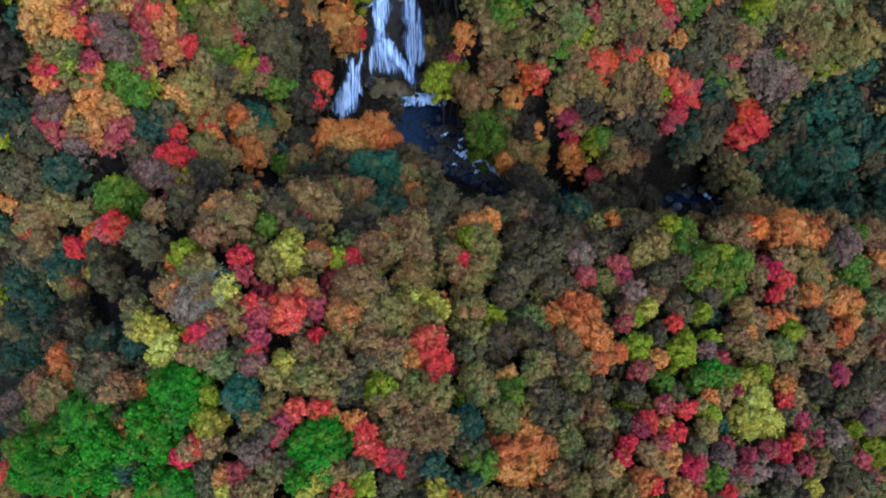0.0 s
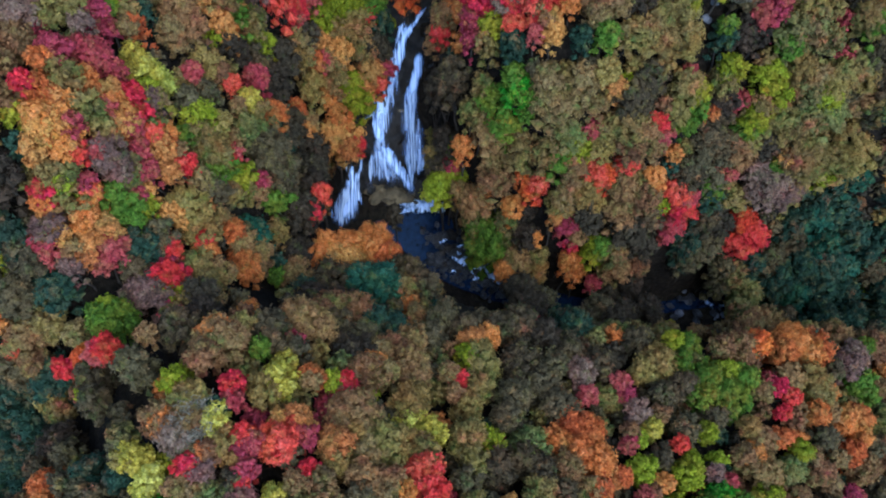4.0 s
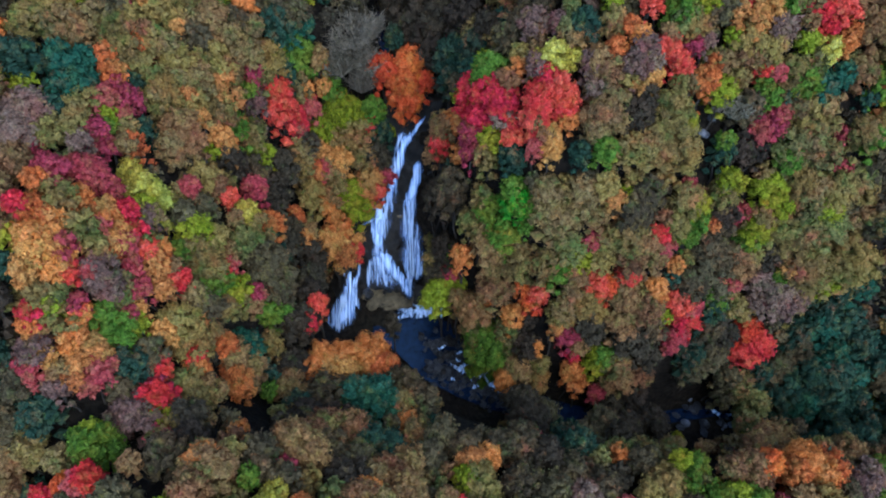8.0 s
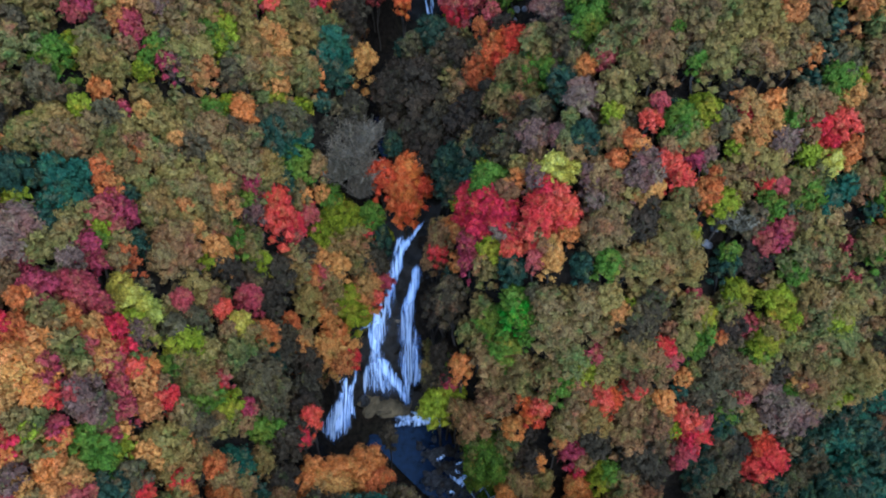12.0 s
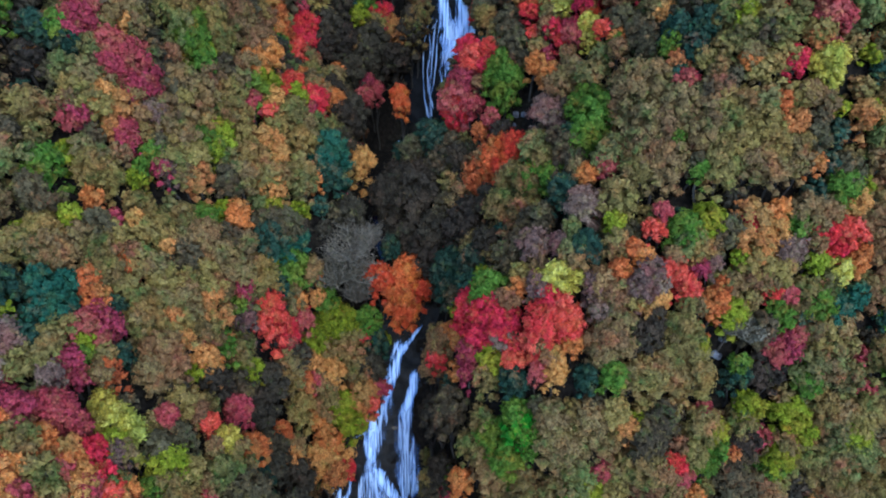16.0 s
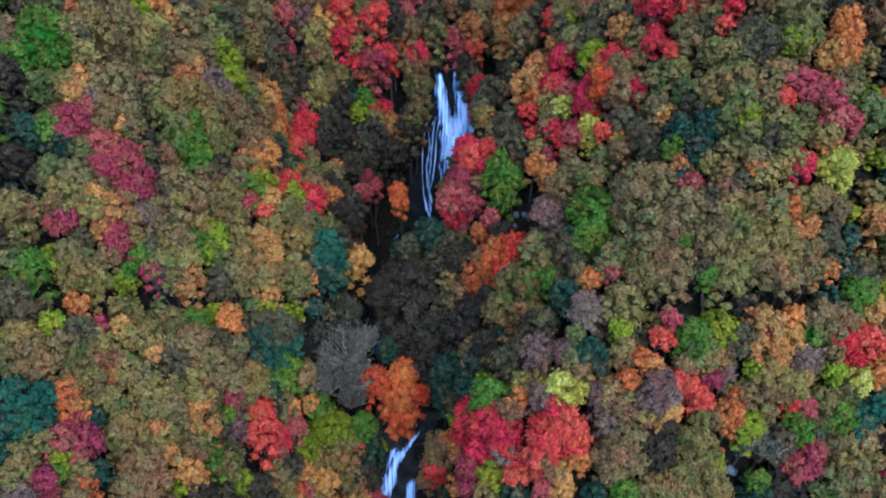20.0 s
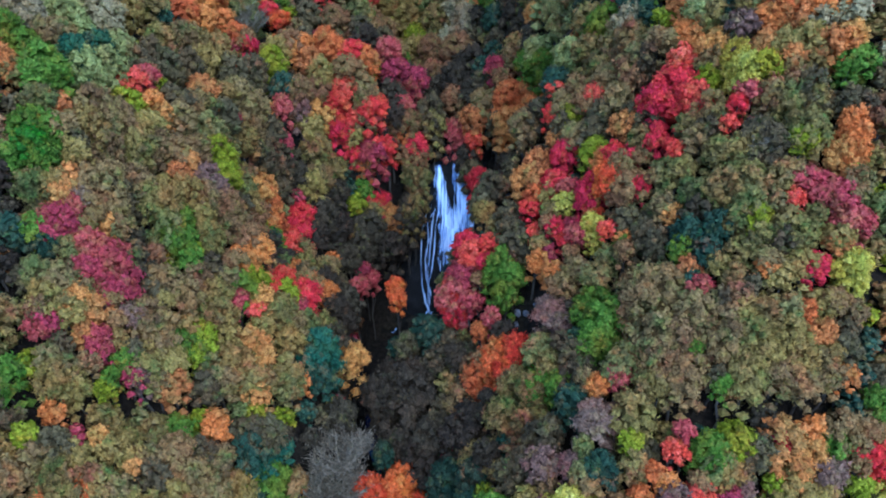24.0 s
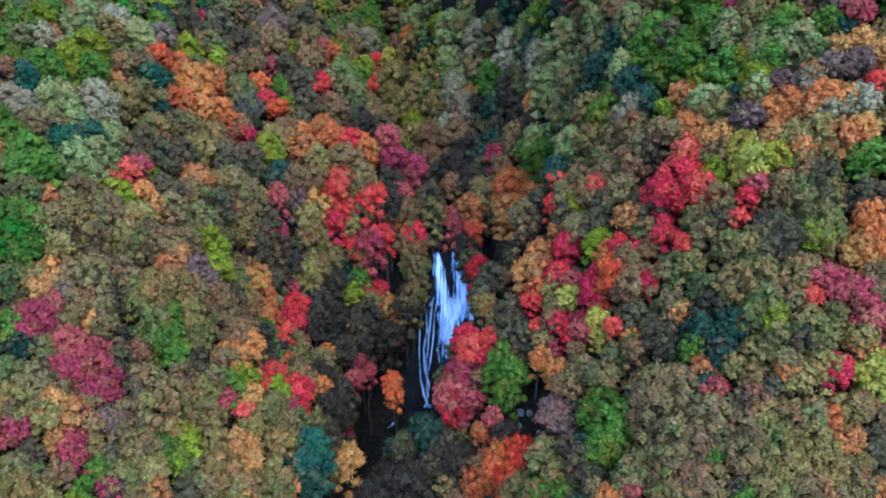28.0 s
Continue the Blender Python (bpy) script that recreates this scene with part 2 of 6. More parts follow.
BARK, EARTH = bark_material(), earth_material()
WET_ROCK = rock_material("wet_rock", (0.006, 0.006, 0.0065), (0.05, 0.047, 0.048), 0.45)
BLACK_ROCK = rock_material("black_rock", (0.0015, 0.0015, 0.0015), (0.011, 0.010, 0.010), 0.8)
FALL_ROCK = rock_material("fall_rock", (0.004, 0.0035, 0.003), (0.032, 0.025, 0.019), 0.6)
MOSSY_ROCK = rock_material("mossy_rock", (0.03, 0.023, 0.012), (0.17, 0.125, 0.065), 0.8)
GREY_ROCK = rock_material("grey_rock", (0.03, 0.03, 0.031), (0.17, 0.165, 0.175), 0.8)
# blue tones: the sky-blue shade on the white water is painted into its colour
FALL_THICK = fall_material("falling_water", 0.07, (0.28, 0.42, 0.8))
FALL_MID = fall_material("streaky_falling_water", 0.045, (0.24, 0.37, 0.72), 0.85)
FALL_THIN = fall_material("thin_falling_water", 0.02, (0.15, 0.25, 0.55), 0.65)
FOAM = fall_material("foam", 0.1, (0.42, 0.56, 0.88))
STREAM = stream_material()


# ---- the land ----
# Height of the treetops on a coarse lattice, 12 m by 12.5 m, from which the ground is taken.
LAND_NEAR = [
    [-12.5, 2.9, 18, 31.6, 41.8, 47.5, 48, 43.6, 35.4, 25, 14, 3, -7.7],
    [-0.2, 11.3, 22.9, 34.3, 43.7, 47.7, 45.8, 40.1, 32.5, 24.1, 15.1, 5.8, -3.7],
    [12.8, 20.8, 29.2, 38.1, 46.3, 48.5, 43.2, 36.2, 30.1, 24.2, 17.2, 9, 0.3],
    [27, 32.5, 39.5, 47, 48.8, 47.2, 39.2, 32.4, 28.8, 26.4, 21, 12.9, 4.8],
    [43, 46.2, 53.8, 64.4, 55.7, 38.5, 31.1, 29.1, 28.9, 28.6, 24.3, 17.2, 10.6],
    [61.1, 60.4, 62.3, 64.4, 47.7, 20.1, 23.2, 33.6, 30.9, 27.4, 26.1, 22.9, 19.1],
]
LAND_MIDDLE = [
    [78.8, 72.9, 65.9, 57.6, 43, 22.6, 34.6, 50.2, 41.6, 34.6, 35.5, 33.6, 31],
    [92.5, 83, 71.5, 61.8, 51, 40.5, 49.6, 60.2, 63.1, 56.6, 52.9, 49.7, 46.8],
    [100.8, 91.2, 80.6, 71, 53.8, 48, 52.8, 59.6, 76.4, 78.7, 73.6, 69.7, 66.6],
    [104.7, 96.8, 89.4, 80.8, 64.8, 56.6, 56.4, 65.4, 85, 94.1, 93.5, 90.9, 88.4],
    [107.2, 99.5, 91.5, 81.9, 70, 62.8, 63.6, 74.2, 91.4, 103.6, 108.4, 109.2, 108.8],
    [110, 101.3, 91.5, 80.6, 70.6, 67.5, 72.3, 83.5, 98.1, 110.8, 118.8, 122.7, 125],
]
LAND_FAR = [
    [113.4, 104.1, 93.5, 82.6, 74.9, 74.4, 80.9, 92.1, 105.4, 117.4, 126.3, 132.1, 136.7],
    [117.2, 108.5, 98.7, 89, 83.1, 83.6, 90.4, 101.2, 113.1, 123.8, 132.4, 139.2, 145.4],
    [120.7, 113.9, 106.2, 98.4, 93.5, 94.2, 100.5, 110.2, 120.6, 129.9, 138.1, 145.6, 152.8],
    [123.5, 119.1, 113.8, 108.1, 104.3, 104.8, 110.1, 118.4, 127.2, 135.6, 143.7, 151.8, 159.8],
    [125.8, 123.6, 120.7, 117.1, 114.5, 114.9, 119.1, 125.7, 133.1, 140.9, 149.2, 157.8, 166.6],
]
CARVE_RAVINE, CARVE_STREAM = -12.72, -9.23

LAND = np.array(LAND_NEAR + LAND_MIDDLE + LAND_FAR)
RAVINE = [(-58.0, 7.3), (-48.7, 14.0), (-40.1, 20.4), (-32.8, 29.5), (-20.7, 38.6)]
# openings between the crowns: over the pool, the channel, the gully and the bare rocks
GLADES = {
    "pool": [((5.7, 50.6), (4.6, 42.2)), ((8.2, 48.1), (5.7, 35.6)), ((3.2, 47.8), (2.2, 35.1)), ((-1.9, 54.0), (-1.5, 45.0)), ((0.7, 50.5), (0.5, 36.9)), ((-5.0, 55.8), (-4.0, 46.3)), ((-0.7, 56.9), (-0.6, 49.2)), ((4.9, 48.0), (3.4, 35.2)), ((-5.6, 59.2), (-4.6, 50.6)), ((-14.0, 59.8), (-11.4, 50.0)), ((-15.1, 56.7), (-10.3, 41.2)), ((-12.8, 65.8), (-10.8, 56.9))],
    "low_stream": [((37.2, 49.1), (29.9, 39.4)), ((42.0, 46.2), (29.6, 32.5))],
    "channel": [((-11.0, 118.7), (-8.9, 101.8)), ((-6.9, 116.0), (-5.3, 96.8)), ((-9.5, 92.2), (-7.7, 79.6)), ((-4.8, 120.9), (-3.6, 98.1)), ((-2.9, 119.7), (-2.1, 95.9))],
    "gully": [((-21.0, 36.8), (-16.3, 28.7)), ((-31.4, 28.9), (-24.4, 22.4)), ((-33.5, 24.9), (-25.6, 19.0)), ((-39.1, 21.4), (-29.2, 16.0))],
    "scree": [((29.0, 62.6), (28.1, 60.9)), ((9.5, 89.8), (8.9, 85.3)), ((7.4, 90.8), (7.0, 87.1)), ((-7.8, 123.2), (-7.7, 121.5)), ((8.6, 103.2), (7.7, 94.5)), ((8.9, 101.4), (8.0, 93.1))],
}

# the stream from its gully to the lower valley: x, y, bed height, half width
BED = [(-16, 178, 62, 2), (-9, 152, 57, 2), (-1, 134, 54.5, 2), (0, 129.3, 53.6, 4.5), (-0.5, 118.8, 32.2, 6.5), (-5, 114.5, 30.9, 4.5),
       (-13, 109, 30.6, 1.8), (-9, 93, 30.1, 2.0), (-3.3, 80, 29.1, 2.5), (-10, 62.5, 6.6, 8.0), (-5.5, 57, 4.4, 8.0), (4, 51, 4.0, 5.5),
       (14, 46, 2.5, 3.0), (28, 44.5, 1.0, 2.5), (41, 47.0, -0.2, 2.5), (60, 45, -2.5, 1.8), (110, 35, -7, 2)]
TREE = 5.6


def near_line(x, y, line):
    """Distance to a polyline, and where along it (segment, share) the nearest point lies."""
    best = np.full(np.shape(x), 1e9)
    where = np.zeros(np.shape(x))
    for i, (a, b) in enumerate(zip(line, line[1:])):
        vx, vy = b[0] - a[0], b[1] - a[1]
        s = np.clip(((x - a[0]) * vx + (y - a[1]) * vy) / (vx * vx + vy * vy), 0, 1)
        d = np.hypot(x - a[0] - s * vx, y - a[1] - s * vy)
        where = np.where(d < best, i + s, where)
        best = np.minimum(best, d)
    return best, where


def spline(u, n):
    k = np.clip(np.floor(u).astype(int), 0, n - 2)
    t = np.clip(u - k, 0, 1)
    return k, ((1 - t) ** 3 / 6, (3 * t ** 3 - 6 * t ** 2 + 4) / 6, (-3 * t ** 3 + 3 * t ** 2 + 3 * t + 1) / 6, t ** 3 / 6)


def canopy(x, y):
    """Height of the treetops."""
    x, y = np.atleast_1d(np.asarray(x, float)), np.atleast_1d(np.asarray(y, float))
    kx, wx = spline((x + 72) / 12, 13)
    ky, wy = spline((y + 20) / 12.5, 17)
    z = np.zeros(x.shape)
    for i in range(4):
        for j in range(4):
            z += wx[i] * wy[j] * LAND[np.clip(ky - 1 + j, 0, 16), np.clip(kx - 1 + i, 0, 12)]
    z += CARVE_RAVINE * np.exp(-(near_line(x, y, RAVINE)[0] / 8) ** 2)
    d, s = near_line(x, y, BED)
    z += CARVE_STREAM * np.exp(-(d / 9) ** 2)
    low = np.interp(s, range(len(BED)), [b[2] for b in BED]) + np.interp(s, (5.6, 6.2, 7.4, 7.75), (8.5, 15, 15, 8.5)) + 1.05 * d + 0.4 * np.maximum(0, d - 9) ** 2
    return np.minimum(z, low + 2.6 * cliff_side(x, y, s))


def cliff_side(x, y, s):
    """How far a point lies out on the steep side of the pool and the lower stream, up to 9 m."""
    bx, by = np.interp(s, range(len(BED)), [b[0] for b in BED]), np.interp(s, range(len(BED)), [b[1] for b in BED])
    return np.clip(0.6 * (x - bx) + 0.8 * (y - by), 0, 9) * ((s > 7.6) & (s < 14.2))


def wave(x, y, size, seed=0.0):
    return (np.sin(x / size + 1.7 * np.sin(y / size * 0.8 + seed)) + np.sin(y / size * 1.13 + 1.3 * np.sin(x / size * 0.7 + 2 * seed))) / 2


def ground(x, y):
    x, y = np.atleast_1d(np.asarray(x, float)), np.atleast_1d(np.asarray(y, float))
    far = np.maximum(0, np.maximum(np.abs(x) - 72, np.maximum(-20 - y, y - 180)))
    z = canopy(x, y) - TREE + 0.9 * wave(x, y, 4.3, 1) + 0.5 * wave(x, y, 1.9, 2)
    z += np.minimum(far, 600) * 0.12 * wave(x, y, 170, 3)
    z -= 8.0 * np.exp(-((x + 2.2) / 3.8) ** 2 - ((y - 102) / 6.5) ** 2)
    d, s = near_line(x, y, BED)
    bed = np.interp(s, range(len(BED)), [b[2] for b in BED])
    half = np.interp(s, range(len(BED)), [b[3] for b in BED])
    steep = cliff_side(x, y, s) > 0.3
    half = half * np.where(steep, np.interp(s, (9.9, 10.7, 13.4, 14.2), (1.0, 0.5, 0.4, 1.0)), 1.0)
    k = np.clip((d - half) / np.where(steep, 3.0, np.interp(s, (2.6, 2.9, 4.2, 4.6, 7.4, 7.8), (5, 8, 8, 5, 5, 9))), 0, 1)
    k = k * k * (3 - 2 * k)
    z = bed + (z - bed) * k
    rough = np.clip(1 - (d - half) / 6, 0, 1)
    return z + rough * (0.35 * wave(x, y, 0.8, 4) + 0.25 * wave(x, y, 0.43, 5))


def part(name, bm, mat, parent=None, label=""):
    me = bpy.data.meshes.new(name)
    bm.to_mesh(me)
    bm.free()
    me.materials.append(mat)
    ob = new(name, me)
    ob.parent = parent
    if label:
        tagged(ob, label)
    return ob


def sheet(name, xs, ys, height, mat):
    """A ground sheet over a lattice of lines."""
    gx, gy = np.meshgrid(xs, ys)
    z = height(gx.ravel(), gy.ravel())
    me = bpy.data.meshes.new(name)
    n = len(xs)
    faces = [(j * n + i, j * n + i + 1, (j + 1) * n + i + 1, (j + 1) * n + i) for j in range(len(ys) - 1) for i in range(n - 1)]
    me.from_pydata(list(zip(gx.ravel().tolist(), gy.ravel().tolist(), z.tolist())), [], faces)
    me.polygons.foreach_set("use_smooth", [True] * len(faces))
    me.materials.append(mat)
    return new(name, me)


def stretched(a, b, step, reach):
    """Lines every step between a and b, then ever wider apart out to the reach."""
    out, w, mid = [], step, list(np.arange(a, b + 0.01, step))
    p = 0.0
    while p < reach:
        w *= 1.35
        p += w
        out.append(p)
    return [a - q for q in reversed(out)] + mid + [mid[-1] + q for q in out]


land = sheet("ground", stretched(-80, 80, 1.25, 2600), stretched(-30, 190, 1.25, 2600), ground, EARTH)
tagged(land, "leaf-littered forest floor of a steep wooded valley, deep shade in its colour", "ground", kind="structure")


# ---- water ----
def at_ground(x, y, lift=0.0):
    return float(ground(x, y)[0]) + lift


def ribbon(name, line, mat, parent, face, label="", thick=0.25, seed=0):
    """A strand of falling water along points (x, y, width) on the rock face, bulging outwards, with ragged sides."""
    rng = random.Random(seed)
    pts = [Vector((x, y, face(x, y))) for x, y, w in line]
    total = [0.0]
    for a, b in zip(pts, pts[1:]):
        total.append(total[-1] + (b - a).length)
    rows, cols = max(8, int(total[-1] / 0.45)), 7
    bm = bmesh.new()
    uv = bm.loops.layers.uv.new("UVMap")
    side = bm.loops.layers.uv.new("Edge")
    grid = []
    for i in range(rows + 1):
        s = total[-1] * i / rows
        x, y, w = (float(np.interp(s, total, [q[k] for q in line])) for k in range(3))
        x += 0.02 * w * math.sin(s * 0.9 + seed)
        w *= 0.9 + 0.35 * (noise.noise((s * 0.5, seed, 0)))
        row = []
        for j in range(cols):
            u = j / (cols - 1) - 0.5
            px = x + u * w
            bulge = 0.95 + thick * (1 - 4 * u * u) + 0.18 * noise.noise((px * 1.3, s * 0.5, seed))
            edge = min(0.22, 0.13 * w) * noise.noise((s * 0.8, u * 5, seed + 3)) * abs(2 * u)
            row.append((bm.verts.new((px + edge, y - bulge, face(px, y) + 0.95)), (px, s), 1 - abs(2 * u), min(1, s / 0.8, (total[-1] - s) / 1.3)))
        grid.append(row)
    for i in range(rows):
        for j in range(cols - 1):
            quad = [grid[i][j], grid[i + 1][j], grid[i + 1][j + 1], grid[i][j + 1]]
            f = bm.faces.new([q[0] for q in quad])
            f.smooth = True
            for loop, q in zip(f.loops, quad):
                loop[uv].uv = (q[1][0] + seed * 3.7, q[1][1])
                loop[side].uv = (q[2], q[3])
    return part(name, bm, mat, parent, label)


def lower_face(x, y):
    return 7.6 + (y - 62.5) * 1.282


def left_face(x, y):
    return 5.50 + (y - 56.37) * 0.648


def upper_face(x, y):
    return 32.9 + (y - 118.6) * 2.05


def rock_face(name, x0, x1, y0, y1, face, label, seed, mat):
    """The craggy wet rock wall behind a fall: steps and cracks over the slope."""
    def height(x, y):
        z = []
        for px, py in zip(x, y):
            n = noise.noise((px * 0.45, py * 0.9, seed)) * 0.7 + noise.noise((px * 1.3, py * 2.2, seed + 4)) * 0.35
            step = noise.noise((px * 0.25, py * 0.55, seed + 9))
            z.append(face(px, py) - 0.1 + n + 0.9 * (round(step * 3) / 3 - step))
        z = np.array(z)
        side = np.minimum(np.minimum(x - x0, x1 - x), np.minimum(y - y0, y1 - y))
        return z - 2.5 * np.clip(1 - side / 1.6, 0, 1) ** 2
    ob = sheet(name, np.arange(x0, x1 + 0.01, 0.3), np.arange(y0, y1 + 0.01, 0.22), height, mat)
    return tagged(ob, label, "rock face", kind="structure")


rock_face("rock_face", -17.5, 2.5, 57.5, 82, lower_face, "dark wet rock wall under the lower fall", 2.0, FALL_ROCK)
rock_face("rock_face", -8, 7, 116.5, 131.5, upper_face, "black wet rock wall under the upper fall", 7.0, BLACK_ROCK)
lower_fall = tagged(new("waterfall"), "tall white waterfall fanning out over dark wet rock", "waterfall")
for k, (mat, line) in enumerate((
        (FALL_THICK, [(-4.98, 77.86, 1.14), (-6.27, 76.24, 1.8), (-7.25, 74.29, 1.98), (-8.26, 72.19, 2.16), (-9.62, 70.47, 2.51), (-9.99, 68.84, 2.19), (-9.68, 67.41, 1.7), (-10.05, 66.3, 1.37)]),
        (FALL_THICK, [(-3.07, 79.21, 0.65), (-4.34, 77.97, 0.81), (-5.46, 76.85, 0.98)]),
        (FALL_MID, [(-5.94, 78.05, 0.81), (-6.75, 76.84, 0.73), (-7.41, 75.52, 0.57)]),
        (FALL_THICK, [(-3.83, 75.45, 1.15), (-4.06, 73.91, 1.65), (-4.88, 72.23, 1.66), (-5.45, 70.73, 1.83)]),
        (FALL_THIN, [(-5.04, 71.96, 1.83), (-5.62, 70.52, 2.17), (-5.7, 69.11, 2.18), (-5.45, 67.63, 1.86)]),
        (FALL_MID, [(-4.36, 68.36, 1.69), (-4.09, 66.54, 2.21), (-3.65, 64.85, 2.06), (-4.16, 63.76, 1.04)]),
        (FALL_MID, [(-5.79, 67.35, 0.85), (-5.53, 65.4, 1.2), (-5.1, 63.4, 1.04), (-5.01, 61.66, 1.22)]),
        (FALL_THICK, [(-9.86, 67.08, 1.36), (-8.52, 65.75, 2.57), (-7.17, 64.52, 2.41), (-5.97, 63.39, 1.9), (-5.19, 62.13, 1.22)]),
        (FALL_MID, [(-10.04, 66.74, 1.02), (-9.39, 65.06, 1.55), (-8.21, 63.36, 1.56)]),
        (FALL_THIN, [(-10.38, 66.74, 0.68), (-10.25, 65.05, 1.2), (-9.77, 63, 1.39)]),
        (FALL_THIN, [(-10.72, 66.4, 0.6), (-11.28, 64.76, 0.95), (-11.25, 62.86, 1.13)]),
        (FALL_MID, [(-9.29, 70.26, 0.59), (-11.06, 69.59, 0.67), (-12.93, 68.97, 0.59)]),
        (FALL_THIN, [(-9.67, 67.86, 1.19), (-9.71, 66.19, 2.9), (-9.06, 64.5, 5.51), (-8.22, 63.02, 6.42)]),
        (FALL_THIN, [(-4.14, 72.76, 0.99), (-5.12, 70.63, 2.17), (-4.78, 67.92, 3.72), (-4.42, 65.13, 4.11), (-4.59, 63.7, 2.59)]),
        (FALL_THIN, [(-6.85, 74.29, 0.66), (-8.1, 71.92, 2.49), (-9.14, 69.5, 3.19), (-9.69, 67.3, 2.55)]))):
    ribbon("strand", line, mat, lower_fall, lower_face, seed=k + 1)
for k, (mat, line) in enumerate((
        (FALL_THICK, [(-14.93, 65.01, 1.2), (-13.96, 63.45, 1.8), (-14.01, 61.65, 2.0), (-14.57, 59.48, 3.2), (-15.39, 57.53, 4.4)]),
        (FALL_THIN, [(-13.95, 62.73, 1.21), (-14.76, 60.56, 3.46), (-15.49, 58.39, 4.86), (-15.89, 56.65, 5.22)]),
        (FALL_MID, [(-12.65, 66.34, 0.43), (-12.69, 64.33, 0.69), (-13.34, 62.6, 0.78), (-12.96, 60.45, 0.86), (-12.34, 59.52, 0.69)]))):
    ribbon("strand", line, mat, lower_fall, left_face, seed=k + 40)

upper_fall = tagged(new("waterfall"), "upper waterfall dropping in two white strands that join", "waterfall")
for k, (mat, line) in enumerate((
        (FALL_THICK, [(-2.01, 128.97, 1.07), (-1.61, 127.88, 1.69), (-1.12, 126.52, 2.32), (-0.63, 125.54, 3.04), (0.31, 124.36, 4.13), (0.63, 123.17, 3.96), (1.14, 121.58, 3.98), (1.39, 119.98, 3.82), (1.81, 118.56, 3.47), (2.12, 117.88, 2.57)]),
        (FALL_THICK, [(0.65, 129.07, 1.43), (1.41, 128.1, 2.32), (2, 126.74, 2.86), (2.04, 125.87, 3.58), (1.54, 124.92, 3.76), (1.04, 123.97, 3.77)]),
        (FALL_THIN, [(2.72, 126.55, 1.07), (3.32, 125.18, 1.43), (3.57, 123.59, 1.08)]),
        (FALL_THIN, [(-0.48, 126.33, 0.89), (0.12, 124.76, 3.05), (0.57, 122.38, 4.87), (1.21, 119.97, 5.27), (1.84, 118.04, 4.76)]),
        (FALL_MID, [(-2.62, 126.23, 0.18), (-3.76, 125.32, 0.22), (-4.35, 124.13, 0.27), (-4.38, 122.34, 0.27), (-4.14, 120.33, 0.36), (-3.56, 119.25, 0.64), (-2.72, 118.32, 0.91)]),
        (FALL_MID, [(-1.38, 126.4, 0.27), (-2.12, 124.74, 0.31), (-2.25, 123.15, 0.36), (-2.64, 121.55, 0.27), (-3.15, 120.42, 0.27)]),
        (FALL_THIN, [(-1.73, 126.16, 0.18), (-3.12, 125.13, 0.22), (-3.34, 123.54, 0.27), (-3.46, 121.54, 0.23), (-3.22, 119.94, 0.27)]),
        (FALL_THIN, [(-2.09, 126.31, 0.2), (-2.75, 124.73, 0.5), (-3.05, 122.75, 0.7), (-3.16, 120.74, 0.7), (-2.91, 118.73, 0.8)]),
        (FALL_THIN, [(-0.8, 125.22, 0.45), (-1.09, 123.56, 0.54), (-1.59, 122.36, 0.54), (-1, 120.96, 0.45)]),
        (FALL_THIN, [(-3.39, 125.12, 0.45), (-3.25, 123.54, 0.45), (-3.75, 122.34, 0.45), (-3.34, 120.74, 0.54), (-2.48, 119.34, 0.55)]))):
    ribbon("strand", line, mat, upper_fall, upper_face, seed=k + 20)


def water_sheet(name, line, label, category="water"):
    """Running water along points (x, y, z, half width)."""
    bm = bmesh.new()
    rows = []
    for (a, b) in zip(line, line[1:]):
        n = max(2, int(math.dist(a[:2], b[:2]) / 1.0))
        for i in range(n):
            rows.append([a[k] + (b[k] - a[k]) * i / n for k in range(4)])
    rows.append(list(line[-1]))
    grid = []
    for i, (x, y, z, w) in enumerate(rows):
        p, q = rows[max(0, i - 1)], rows[min(len(rows) - 1, i + 1)]
        side = Vector((-(q[1] - p[1]), q[0] - p[0], 0)).normalized()
        grid.append([bm.verts.new(Vector((x, y, z)) + side * (w * u)) for u in (-1, -0.6, -0.2, 0.2, 0.6, 1)])
    for a, b in zip(grid, grid[1:]):
        for j in range(5):
            bm.faces.new((a[j], b[j], b[j + 1], a[j + 1])).smooth = True
    return tagged(part(name, bm, STREAM), label, category, kind="structure")


water_sheet("water", [(-12.5, 60.5, 5.25, 4), (-7, 59, 5.2, 4), (-3, 56, 5.1, 4.6), (0.5, 52.5, 4.95, 4.4), (4, 50.2, 4.7, 3.8), (9, 48.2, 4.0, 3.4), (16, 45.6, 3.0, 1.6),
                      (28, 44.5, 1.6, 1.0), (41, 47.0, 0.4, 0.9), (47, 46.9, -0.4, 1.6), (53, 46, -1.2, 1.0)], "dark blue plunge pool and stony stream below the fall")
water_sheet("water", [(1, 119, 32.9, 4), (-3, 116, 32.0, 3), (-7, 113.6, 31.7, 1.2)], "small dark pool below the upper fall")
water_sheet("water", [(-10.5, 98, 30.9, 0.8), (-9, 93, 30.7, 1.8), (-3.3, 80, 29.8, 1.6)], "dark channel leading to the lower fall")
water_sheet("water", [(-16, 178, 62.6, 1.6), (-9, 152, 57.6, 1.6), (-1, 134, 55.1, 1.8), (0, 129.2, 54.4, 2.6)], "narrow stream running to the upper fall")


